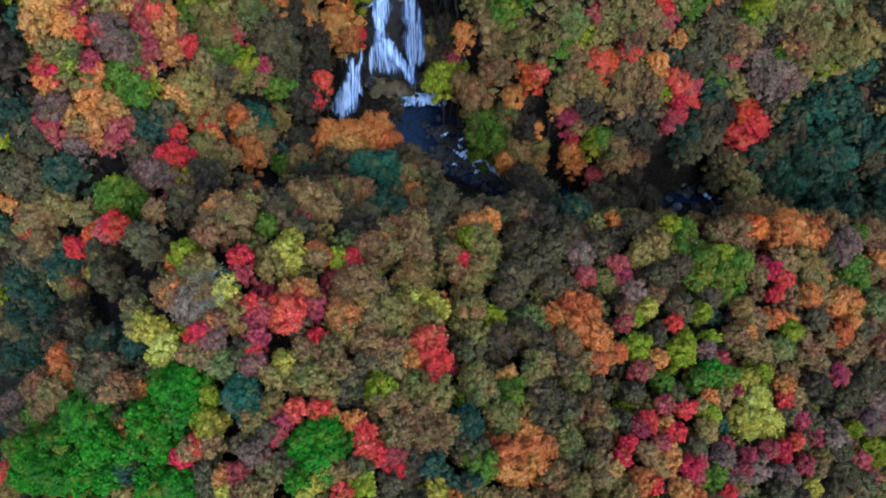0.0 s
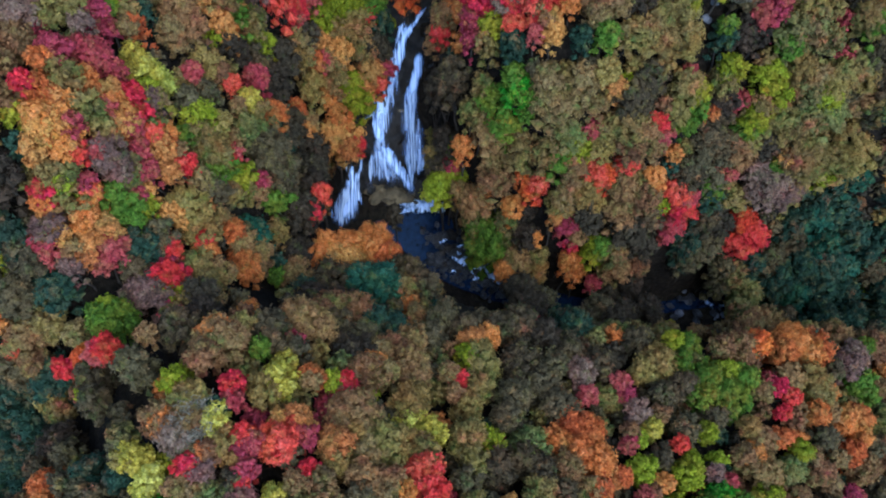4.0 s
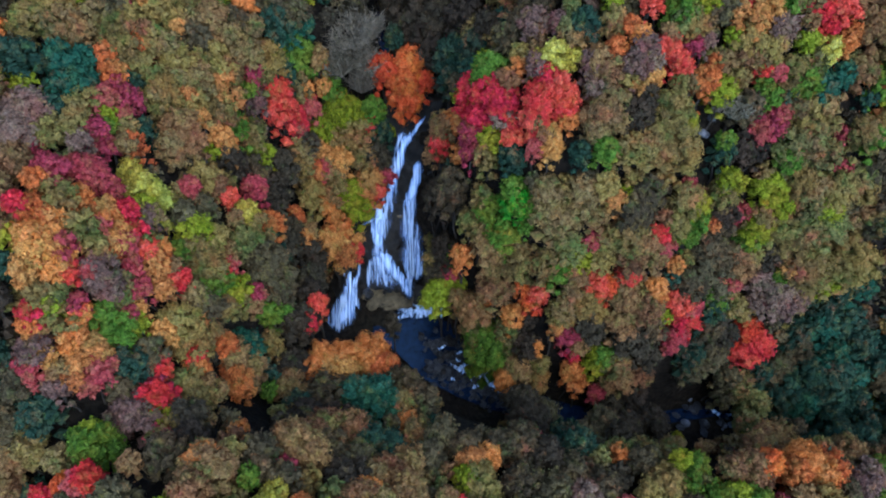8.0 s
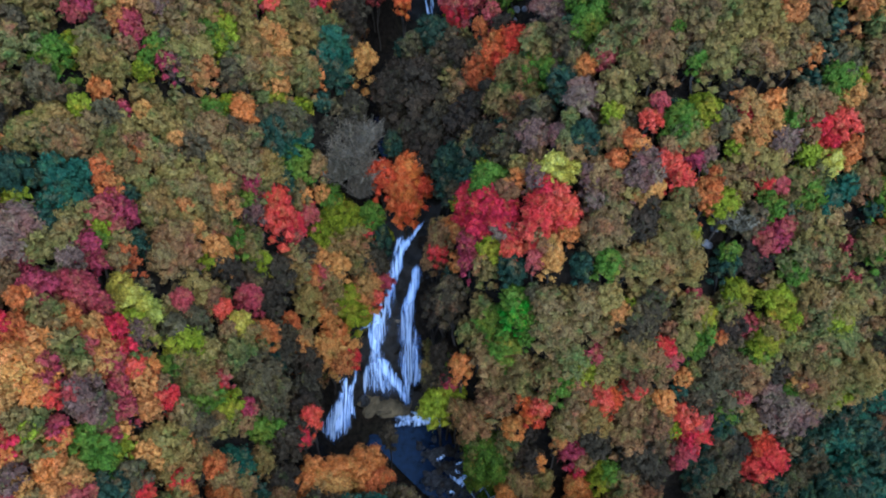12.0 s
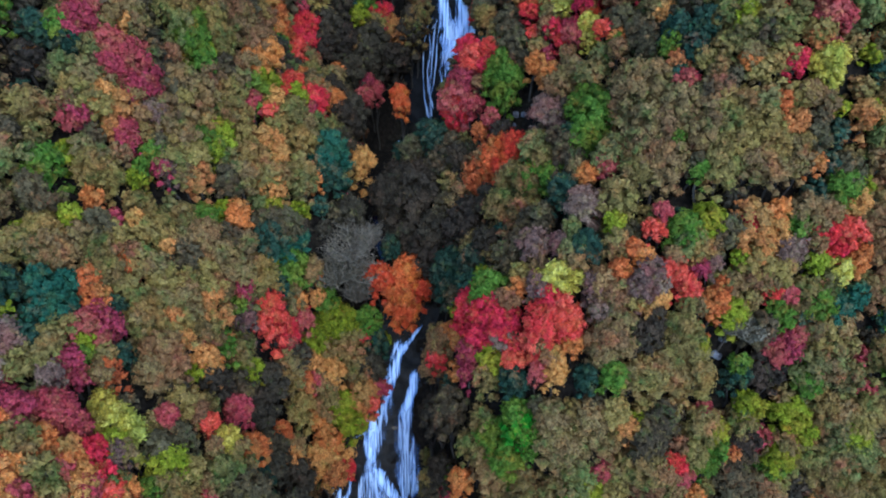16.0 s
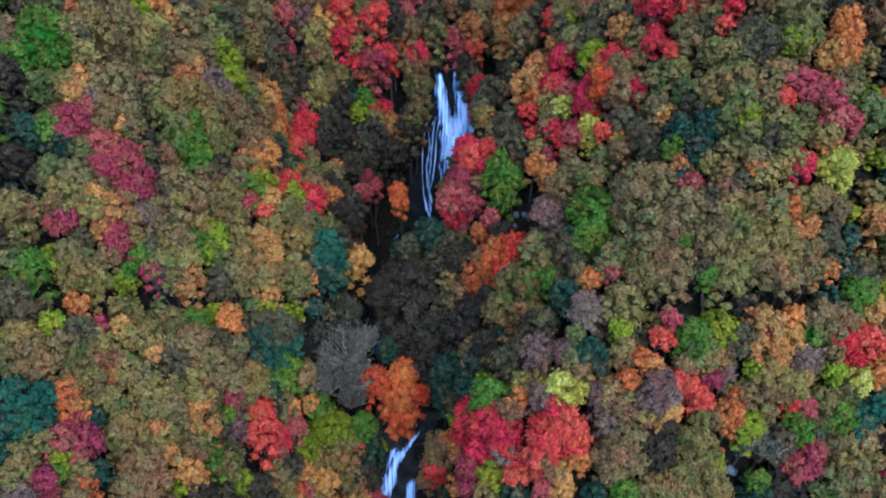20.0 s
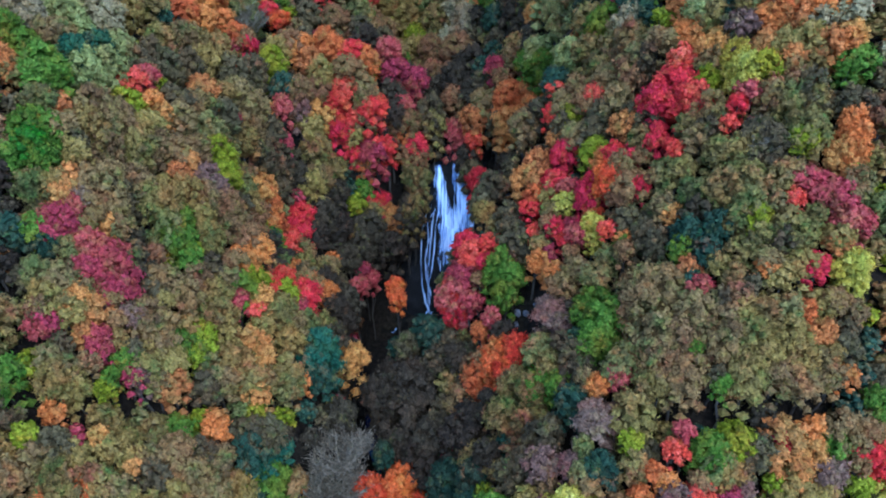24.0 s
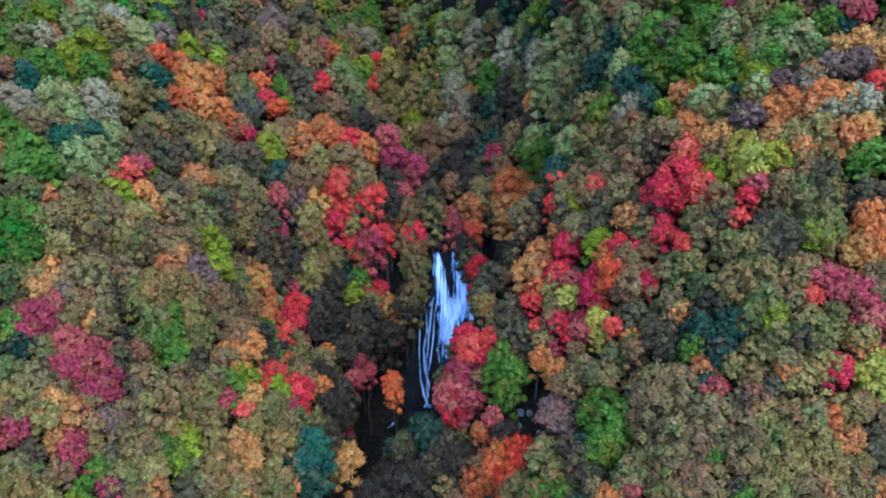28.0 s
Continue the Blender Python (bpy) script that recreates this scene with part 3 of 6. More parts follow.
def foam_patch(x, y, z, w, d, seed, turn=0.0):
    """White water breaking: a low ragged mound."""
    bm = bmesh.new()
    uv = bm.loops.layers.uv.new("UVMap")
    side = bm.loops.layers.uv.new("Edge")
    n, m = 14, 8
    grid = []
    for i in range(n + 1):
        row = []
        for j in range(m + 1):
            u, v = i / n - 0.5, j / m - 0.5
            h = max(0, 1 - 4 * u * u) * max(0, 1 - 4 * v * v)
            e = 1 + 0.4 * noise.noise((u * 5, v * 5, seed))
            row.append(bm.verts.new((u * w * e, v * d * e, 0.5 * h * min(w, d) ** 0.5 * (0.6 + noise.noise((u * 6, v * 6, seed + 5))) )))
        grid.append(row)
    for i in range(n):
        for j in range(m):
            f = bm.faces.new((grid[i][j], grid[i + 1][j], grid[i + 1][j + 1], grid[i][j + 1]))
            f.smooth = True
            for loop in f.loops:
                loop[uv].uv = (loop.vert.co.x * 0.5 + seed, loop.vert.co.y * 6)
                loop[side].uv = (max(0, 1 - 2 * abs(loop.vert.co.x) / w) * max(0, 1 - 2 * abs(loop.vert.co.y) / d), 1)
    ob = part("foam", bm, FOAM)
    ob.matrix_world = pose(x, y, z, 0, 0, turn)
    return tagged(ob, "white foam breaking over stones in the stream", "foam", group="white water in the stream")


for k, (x, y, z, w, d, turn) in enumerate(((-3.6, 60.2, 5.55, 7.4, 2.4, 2), (3.2, 51, 5.1, 3.8, 1.6, -35), (6.6, 49.6, 4.9, 4.4, 1.8, 25), (4.9, 50.0, 5.0, 2.6, 0.9, -20), (7.6, 48.4, 4.7, 2.6, 1.0, -50), (7.4, 48.2, 4.3, 2.4, 0.9, 0),
                                           (0, 54.4, 5.15, 1.8, 0.6, 40), (2.2, 52.2, 5.0, 1.6, 0.8, -50), (5.0, 50.2, 4.8, 2.2, 0.9, -10), (8.6, 49.2, 4.4, 1.8, 0.7, -30), (-1.6, 50.6, 5.0, 1.2, 0.6, 10), (1.6, 49.4, 4.9, 1.0, 0.5, -20), (2.6, 53.6, 4.95, 1.2, 0.5, 30),
                                           (-5, 61.3, 5.6, 2.4, 1.2, 0), (-14.8, 58.4, 5.5, 4.0, 1.4, 0), (36, 48.8, 0.95, 1.6, 0.6, -20), (41, 46.8, 0.55, 2.0, 0.7, -35), (43.5, 46.4, 0.3, 1.2, 0.5, 10),
                                           (2.4, 118, 33.1, 4.4, 1.6, 0), (-6.8, 115.2, 32.0, 3.6, 1.2, 15), (-3, 118.3, 32.9, 1.4, 0.8, 0), (0, 131, 54.9, 2.4, 1.2, 0))):
    foam_patch(x, y, z, w, d, k, turn)


# ---- rocks ----
def boulder_mesh(name, seed, mat):
    bm = bmesh.new()
    bmesh.ops.create_icosphere(bm, subdivisions=3, radius=1)
    for v in bm.verts:
        n = v.co.normalized()
        cut = noise.noise(n * 1.1 + Vector((seed, 0, 0)))
        v.co = n * (0.8 + 0.35 * cut + 0.14 * noise.noise(n * 3 + Vector((0, seed, 0))) + 0.05 * noise.noise(n * 8))
        v.co.z *= 0.62
    me = bpy.data.meshes.new(name)
    bm.to_mesh(me)
    bm.free()
    me.materials.append(mat)
    return me


BOULDERS = {m.name: [boulder_mesh("boulder", 3.1 * k + 1, m) for k in range(4)] for m in (WET_ROCK, FALL_ROCK, MOSSY_ROCK, GREY_ROCK)}


def boulder(x, y, z, size, mat, label, group, rng, tall=1.0):
    ob = new("boulder", rng.choice(BOULDERS[mat.name]))
    ob.matrix_world = pose(x, y, z, rng.uniform(-15, 15), rng.uniform(-15, 15), rng.uniform(0, 360)) @ Matrix.Diagonal((size * rng.uniform(0.8, 1.25), size * rng.uniform(0.75, 1.1), size * rng.uniform(0.8, 1.1) * tall, 1))
    return tagged(ob, label, "rock", group=group)


rng = random.Random(7)
for k in range(115):
    t = rng.uniform(0.05, 1.05)
    x, y = -2 + 13 * t + rng.uniform(-3.2, 3.2), 54.5 - 6.5 * t + rng.uniform(-3.4, 3.0)
    boulder(x, y, 5.1 - 0.09 * max(0, x), rng.uniform(0.35, 0.95) * (1.4 if k % 6 == 0 else 1), rng.choice((WET_ROCK, WET_ROCK, FALL_ROCK)), "dark wet boulder standing in the stream", "stream boulders", rng, 1.5)
stones = bmesh.new()
for k in range(170):
    t = rng.uniform(0.2, 1.1)
    x, y, r = -2 + 13 * t + rng.uniform(-3.4, 3.4), 54.5 - 6.5 * t + rng.uniform(-3.6, 3.0), rng.uniform(0.14, 0.36)
    stone = bmesh.ops.create_icosphere(stones, subdivisions=1, radius=r, matrix=pose(x, y, 5.12 - 0.09 * max(0, x), rng.uniform(0, 90), 0, rng.uniform(0, 360)))
    for v in stone["verts"]:
        v.co += noise.noise_vector(v.co * 2.3) * r * 0.4
for k in range(140):
    t = rng.uniform(0.0, 1.0)
    x, y, r = -0.5 + 10 * t + rng.uniform(-2.6, 2.2), 51.4 - 4.6 * t + rng.uniform(-2.2, 1.4), rng.uniform(0.2, 0.52)
    stone = bmesh.ops.create_icosphere(stones, subdivisions=1, radius=r, matrix=pose(x, y, 4.92 - 0.09 * max(0, x), rng.uniform(0, 90), 0, rng.uniform(0, 360)))
    for v in stone["verts"]:
        v.co += noise.noise_vector(v.co * 2.3) * r * 0.4
tagged(part("stream_stones", stones, WET_ROCK), "small dark wet stones lying in the stream bed", "stones", kind="stuff")
for k in range(30):
    x = rng.uniform(30, 48)
    y = 47.6 + rng.uniform(-4.2, 4.2)
    boulder(x, y, 1.5 - 0.1 * (x - 30) + 0.05, rng.uniform(0.3, 0.9), rng.choice((WET_ROCK, GREY_ROCK)), "boulder in the lower stream bed", "lower stream boulders", rng)
for x, y, s in ((-9.5, 62.0, 1.5), (-7.8, 61.6, 1.7), (-6.3, 61.2, 1.3), (-11.2, 62.4, 1.4), (-8.6, 60.8, 1.1), (-10.6, 60.9, 1.2), (-5.4, 62.2, 1.0), (-12.1, 64.2, 1.1)):
    boulder(x, y, 6.9, s * 1.25, MOSSY_ROCK, "tan mossy boulder at the foot of the lower fall", "boulders at the foot of the fall", rng)
for k in range(22):
    x, y = rng.uniform(-13, -3.8), rng.uniform(59.8, 63)
    boulder(x, y, 6.0 + 0.9 * (y - 60), rng.uniform(0.3, 0.95), rng.choice((MOSSY_ROCK, FALL_ROCK, WET_ROCK)), "small wet stone lying at the foot of the fall", "stones at the foot of the fall", rng, 1.2)
for k in range(44):
    y = rng.uniform(60, 81)
    x = -6 + rng.uniform(-9, 7) * (1.1 - (y - 61) / 30)
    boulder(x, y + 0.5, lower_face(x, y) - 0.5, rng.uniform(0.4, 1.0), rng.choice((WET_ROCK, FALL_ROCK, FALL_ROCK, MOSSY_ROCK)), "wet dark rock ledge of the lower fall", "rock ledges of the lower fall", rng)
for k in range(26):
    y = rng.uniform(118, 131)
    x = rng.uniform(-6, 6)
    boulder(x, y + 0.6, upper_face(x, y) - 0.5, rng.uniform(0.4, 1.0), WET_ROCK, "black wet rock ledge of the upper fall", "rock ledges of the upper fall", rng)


# ---- trees ----
def limb_mesh(bm, a, b, r0, r1, sides=6):
    """A tapered, slightly crooked limb from a to b."""
    a, b = Vector(a), Vector(b)
    way = (b - a).normalized()
    u = way.orthogonal().normalized()
    w = way.cross(u)
    rings = []
    for i in range(4):
        t = i / 3
        c = a.lerp(b, t) + (u * math.sin(t * 5) + w * math.cos(t * 4)) * 0.06 * (b - a).length * t * (1 - t) * 4
        r = r0 + (r1 - r0) * t
        rings.append([bm.verts.new(c + (u * math.cos(q) + w * math.sin(q)) * r) for q in (2 * math.pi * k / sides for k in range(sides))])
    for p, q in zip(rings, rings[1:]):
        for k in range(sides):
            bm.faces.new((p[k], p[(k + 1) % sides], q[(k + 1) % sides], q[k])).smooth = True


def crown_data(name, radius, top, seed, form, leafy=1.0):
    """A crown of leaves: a dome of many small uneven puffs, each a rough core under small tilted leaf sprays, with a ragged rim."""
    rng = random.Random(seed)
    tall = {"round": 0.95, "spread": 0.72, "upright": 1.3, "dense": 1.1}[form]
    count = int(10 + 10 * radius) + (6 if form == "dense" else 0)
    centre = top - radius * tall * 0.95
    arms = [rng.uniform(0.72, 1.18) for k in range(7)]
    boughs = [(Vector((0, 0, centre)), radius * 0.62), (Vector((0, 0, centre - 0.7 * radius)), radius * 0.5)]
    for k in range(count):
        h = 1 - 1.45 * (k + 0.5) / count
        a = 2.39996 * k + rng.uniform(-0.5, 0.5)
        arm = float(np.interp((a / 6.28318) % 1 * 7, range(8), arms + arms[:1]))
        d = math.sqrt(max(0, 1 - h * h)) * rng.uniform(0.62, 0.86) * arm
        c = Vector((d * math.cos(a), d * math.sin(a), h * rng.uniform(0.7, 0.88) * tall)) * radius
        boughs.append((c + Vector((0, 0, centre)), radius * rng.uniform(0.2, 0.34) * (24 / count) ** 0.3))
    upper = len(boughs)
    for k in range(int(4 + 3 * radius)):
        a, t = 2.39996 * k + 1.0, (k + 0.5) / int(4 + 3 * radius)
        c = Vector((0.62 * radius * math.cos(a), 0.62 * radius * math.sin(a), centre - radius * (0.35 + 1.5 * t)))
        boughs.append((c, radius * rng.uniform(0.26, 0.36)))
    verts, faces = [], []
    shape = [Vector(v) for v in ((1, 0, 0), (-1, 0, 0), (0, 1, 0), (0, -1, 0), (0, 0, 1), (0, 0, -1))]
    tris = [(0, 2, 4), (2, 1, 4), (1, 3, 4), (3, 0, 4), (2, 0, 5), (1, 2, 5), (3, 1, 5), (0, 3, 5)]
    for c, s in boughs:
        o = len(verts)
        for p in shape:
            verts.append(c + Vector((p.x, p.y, p.z * 0.85 * (tall if s > 0.45 * radius else 1))) * s * (1.05 + 0.5 * noise.noise(p * 1.7 + c * 2.1)))
        faces += [[i + o for i in t] for t in tris]
    leaf = 0.155 if form == "dense" else 0.175
    for k, (c, s) in enumerate(boughs[2:], 2):
        away = (c - Vector((0, 0, centre - 0.4 * radius))).normalized()
        for i in range(int((leafy if k < upper else 0.35 * leafy) * (8 + 46 * s * s + 13 * s))):
            n = (Vector((rng.gauss(0, 1), rng.gauss(0, 1), rng.gauss(0.3, 1))).normalized() + away * 0.55).normalized()
            p = c + Vector((n.x, n.y, n.z * 0.85)) * s * (0.86 + 0.62 * rng.random() ** 1.6)
            n = (n + Vector((rng.uniform(-1, 1), rng.uniform(-1, 1), rng.uniform(-0.3, 1))) * 0.7).normalized()
            u = n.orthogonal().normalized()
            u.rotate(Matrix.Rotation(rng.uniform(0, 6.28), 3, n))
            w = n.cross(u)
            a, b = leaf * rng.uniform(0.6, 1.6), leaf * rng.uniform(0.4, 0.95)
            o = len(verts)
            verts += [p - u * a, p + u * a * 0.6 + w * b, p + u * a * 0.8 - w * b - n * 0.05]
            faces.append([o, o + 1, o + 2])
    me = bpy.data.meshes.new(name)
    me.from_pydata([tuple(v) for v in verts], [], faces)
    me.materials.append(LEAVES["olive"])
    return me


def twig_data(name, radius, top, seed):
    """A bare crown: a dome of many thin forked twigs."""
    rng = random.Random(seed)
    bm = bmesh.new()
    base = Vector((0, 0, top - radius * 1.9))
    for k in range(46):
        h = rng.uniform(0.0, 1)
        a = 2.39996 * k
        d = math.sqrt(1 - h * h)
        tip = Vector((d * math.cos(a), d * math.sin(a), h * 0.9 - 0.1)) * radius * rng.uniform(0.7, 1) + Vector((0, 0, top - radius))
        limb_mesh(bm, base, tip, 0.13, 0.05, 4)
        for j in range(12):
            p = base.lerp(tip, rng.uniform(0.5, 1))
            q = p + Vector((rng.uniform(-1, 1), rng.uniform(-1, 1), rng.uniform(0.1, 1))) * radius * 0.36
            w = (q - p).orthogonal().normalized() * 0.06
            x = (q - p).cross(w).normalized() * 0.06
            vs = [bm.verts.new(c) for c in (p + w, p - w, p + x, q)]
            bm.faces.new((vs[0], vs[1], vs[3]))
            bm.faces.new((vs[1], vs[2], vs[3]))
            for i in range(2):
                e = p.lerp(q, rng.uniform(0.4, 1))
                g = e + Vector((rng.uniform(-1, 1), rng.uniform(-1, 1), rng.uniform(-0.2, 1))) * radius * 0.17
                y = (g - e).orthogonal().normalized() * 0.05
                bm.faces.new([bm.verts.new(c) for c in (e + y, e - y, g)])
    me = bpy.data.meshes.new(name)
    bm.to_mesh(me)
    bm.free()
    me.materials.append(LEAVES["bare"])
    return me


def tree_proto(kind, radius, seed, form):
    """A tree of crown radius and height TREE with its foot at the origin: trunk, limbs and crown."""
    rng = random.Random(seed)
    root = new(kind)
    bm = bmesh.new()
    fork = max(0.6, TREE - radius * 1.7)
    limb_mesh(bm, (0, 0, -1.2), (0, 0, fork + 0.6), 0.09 + 0.05 * radius, 0.06 + 0.03 * radius, 5)
    for k in range(3):
        a = 2.1 * k + rng.uniform(-0.4, 0.4)
        limb_mesh(bm, (0, 0, fork - 0.4 * k), (0.55 * radius * math.cos(a), 0.55 * radius * math.sin(a), TREE - radius * 0.8), 0.05 + 0.025 * radius, 0.03, 4)
    part("trunk", bm, BARK, root)
    me = twig_data("crown", radius, TREE, seed) if form == "bare" else crown_data("crown", radius, TREE, seed, form)
    ob = new("crown", me)
    ob.parent = root
    return root


SIZES = (0.95, 1.45, 2.1, 3.2)
PROTO = {(form, r): [tree_proto("tree", r, 11 * k + int(10 * r), form) for k in range(n)]
         for form, n in (("round", 5), ("spread", 4), ("upright", 3), ("dense", 3), ("bare", 2)) for r in SIZES}
PLANTED = []
KINDS = {
    "red": ("maple_tree", "bright red maple in full autumn colour on the slope", "maple", "spread"),
    "crimson": ("maple_tree", "dark crimson maple among duller trees", "maple", "spread"),
    "flame": ("maple_tree", "flame-orange maple with a flat layered crown", "maple", "spread"),
    "orange": ("zelkova_tree", "orange-leaved broadleaf tree in autumn", "broadleaf tree", "round"),
    "amber": ("oak_tree", "amber-gold broadleaf tree in autumn", "broadleaf tree", "round"),
    "yellow": ("birch_tree", "pale yellow birch crown in autumn", "broadleaf tree", "round"),
    "mustard": ("chestnut_tree", "mustard-brown oak crown turning in autumn", "broadleaf tree", "round"),
    "lime": ("birch_tree", "yellow-green tree just turning", "broadleaf tree", "round"),
    "green": ("ash_tree", "fresh green broadleaf tree not yet turned", "broadleaf tree", "round"),
    "dense": ("fir_tree", "dense dark green evergreen with a domed crown", "evergreen tree", "dense"),
    "deep": ("fir_tree", "deep green evergreen in the shaded valley", "evergreen tree", "dense"),
    "teal": ("fir_tree", "blue-green evergreen among autumn trees", "evergreen tree", "dense"),
    "sage": ("beech_tree", "muted sage-green broadleaf crown", "broadleaf tree", "round"),
    "pale": ("willow_tree", "pale grey-green broadleaf crown on the upper slope", "broadleaf tree", "round"),
    "straw": ("linden_tree", "straw-coloured broadleaf crown on the upper slope", "broadleaf tree", "round"),
    "olive": ("oak_tree", "dull olive oak crown fading in autumn", "broadleaf tree", "round"),
    "tan": ("linden_tree", "tan-brown broadleaf crown in late autumn", "broadleaf tree", "round"),
    "rust": ("cherry_tree", "rust-red broadleaf crown in autumn", "broadleaf tree", "spread"),
    "brown": ("hornbeam_tree", "dark brown withered oak crown by the stream", "broadleaf tree", "round"),
    "dusk": ("alder_tree", "grey-olive alder crown thinning in late autumn", "broadleaf tree", "upright"),
    "mauve": ("cherry_tree", "mauve-grey crown that has lost most leaves", "broadleaf tree", "spread"),
    "bare": ("bare_tree", "bare grey tree with a dome of twigs", "bare tree", "bare"),
}
plant_rng = random.Random(21)


def plant(colour, x, y, r, rise=0.4):
    name, label, category, form = KINDS[colour]
    r *= 1.32 if r < 1.8 else 1.18
    if form == "round" and plant_rng.random() < 0.2:
        form = "upright"
    size = min(SIZES, key=lambda s: abs(math.log(s / r)))
    proto = plant_rng.choice(PROTO[form, size])
    foot = at_ground(x, y)
    top = float(canopy(x, y)[0]) + rise * r + plant_rng.uniform(-0.35, 0.35)
    tall = min(max((top - foot) / TREE, 0.4), 3.0)
    m = pose(x, y, foot, plant_rng.uniform(-4, 4), plant_rng.uniform(-4, 4), plant_rng.uniform(0, 360)) @ Matrix.Diagonal((r / size * plant_rng.uniform(0.9, 1.15), r / size * plant_rng.uniform(0.9, 1.15), 1, 1))
    tree = copy_thing(proto, m)
    tree.name = name
    stretch = Matrix.Diagonal((1, 1, tall, 1))
    for o in tree.children:
        if o.name.startswith("crown"):
            z = min(max(r / size, 0.8), 1.35) * plant_rng.uniform(0.9, 1.15) * (1.0 if form == "bare" else min(max(tall, 1.0), 1.25))
            o.matrix_basis = Matrix.Translation((0, 0, tall * TREE - z * TREE)) @ Matrix.Diagonal((1, 1, z, 1))
            o.material_slots[0].link = "OBJECT"
            o.material_slots[0].material = LEAVES[colour]
        else:
            o.matrix_basis = stretch
    tagged(tree, label, category, group=label.split(" ")[0] + " " + category + "s on the slopes")
    PLANTED.append((x, y, r, colour))
    return tree


def grove(colour, spots):
    for x, y, r in spots:
        plant(colour, x, y, r)


grove("green", [(3.5, 3.2, 1.2), (29.4, 4.8, 0.8), (6.4, 10.6, 1.3), (23.9, 12.7, 1), (28, 13.6, 1.1), (31.5, 13.8, 1.1), (-16.3, 24.3, 0.8), (29.1, 25, 1.2), (32.5, 25.2, 2.1), (-30.7, 26.9, 1.8), (29.9, 27.1, 2.2), (34, 27.3, 1.5), (50.6, 29.4, 1.3), (28.2, 31.3, 1.1), (-30, 36.7, 1.2), (-30.5, 37.6, 1.7), (-19.8, 38.6, 0.8), (-24.4, 45.3, 0.9), (-20, 46.1, 1.1), (-26.6, 46.2, 0.9), (-23.7, 46.2, 1.1), (-18.6, 47.2, 1), (21.3, 48, 1.1), (5.2, 50.8, 1.6), (6.6, 51, 3.3), (33.6, 52.6, 1.5), (14.1, 52.7, 1.5), (41.1, 54, 1), (-32.5, 54.3, 1), (27.7, 54.7, 1)])
grove("green", [(28.6, 55.5, 1), (36.2, 55.8, 1.4), (9.3, 56, 0.8), (7.5, 56.4, 1.5), (9.1, 57.1, 1.1), (7.5, 58.1, 1.2), (5.5, 58.1, 1.5), (16.6, 58.3, 1.2), (1.7, 58.9, 0.9), (30, 60.5, 0.8), (38, 60.9, 1.3), (34.2, 63.7, 0.8), (32.7, 63.9, 0.8), (39.6, 64.2, 0.9), (37.6, 65.1, 1.5), (-24.4, 65.5, 1.4), (22.9, 67.5, 1.4), (4.8, 67.9, 1.7), (4, 68.2, 1.1), (-23.6, 68.5, 0.8), (34.4, 68.7, 1.1), (24.2, 70.6, 0.8), (-31.3, 73.4, 0.8), (21.9, 73.4, 0.8), (-30.6, 75.4, 1), (-18.4, 75.9, 1.7), (-15.2, 75.9, 1.3), (-9.3, 76, 1.5), (10.9, 76.2, 1.1), (14.3, 77.8, 1.5)])
grove("green", [(9.6, 77.9, 1.4), (15.1, 79.2, 1.7), (15.8, 79.6, 1.2), (-26.4, 80.6, 1.5), (21.8, 80.6, 0.9), (13.9, 80.7, 1.1), (-38.4, 80.9, 1.1), (14.9, 81.4, 1.6), (16.9, 84.7, 0.9), (-39.2, 86.8, 1.6), (-27.5, 87.6, 1.3), (35.7, 88, 1), (-40.1, 88.6, 1.6), (36.4, 88.6, 1.3), (-28, 88.7, 1.7), (-39.1, 88.9, 1.4), (-22.3, 89.2, 1.6), (-28.5, 90.3, 1.4), (-40.9, 92.4, 1.2), (-41, 94.8, 1.7), (-39.7, 94.8, 1.3), (-42.6, 95.9, 1.5), (30.1, 98.3, 1.3)])
grove("green", [(34.6, 98.4, 1.2), (27.1, 100.3, 1.7), (31.8, 100.9, 1.5), (24.7, 104.5, 1.4), (26.7, 106.3, 1.6), (22.7, 106.3, 1.6), (24.5, 106.8, 1.6), (17.7, 108.5, 1.7), (-45, 108.7, 1.7), (16.4, 109.5, 1.2), (21.7, 110.6, 2), (22.4, 112.2, 1.5), (-49.3, 113.3, 2.1), (-42.8, 113.4, 2.1), (-12.9, 123.1, 1.4), (13.2, 123.8, 2.3), (11.2, 127.3, 1.5), (-40.9, 132.2, 1.8), (12.7, 138.3, 1.7), (6.6, 145.4, 2.7), (-17.9, 186.3, 3.5)])
# upper-slope crowns in the haze-lightened straw and pale colours
grove("straw", [(36.3, 91.6, 1.2), (34, 91.7, 1.2), (32.7, 94.4, 1.4), (-44.1, 99.7, 1.7), (19.6, 105.6, 1.6), (-40.3, 108.2, 2.4), (-47.6, 113.8, 1.7), (-44.5, 127.4, 1.6), (12.4, 135.2, 1.9), (8.9, 144.1, 2.3), (1.8, 147.1, 2.5), (0.8, 152.7, 2.6), (4.4, 152.9, 2.8), (-21.9, 180.5, 2.4), (-17.7, 182.7, 2.2)])
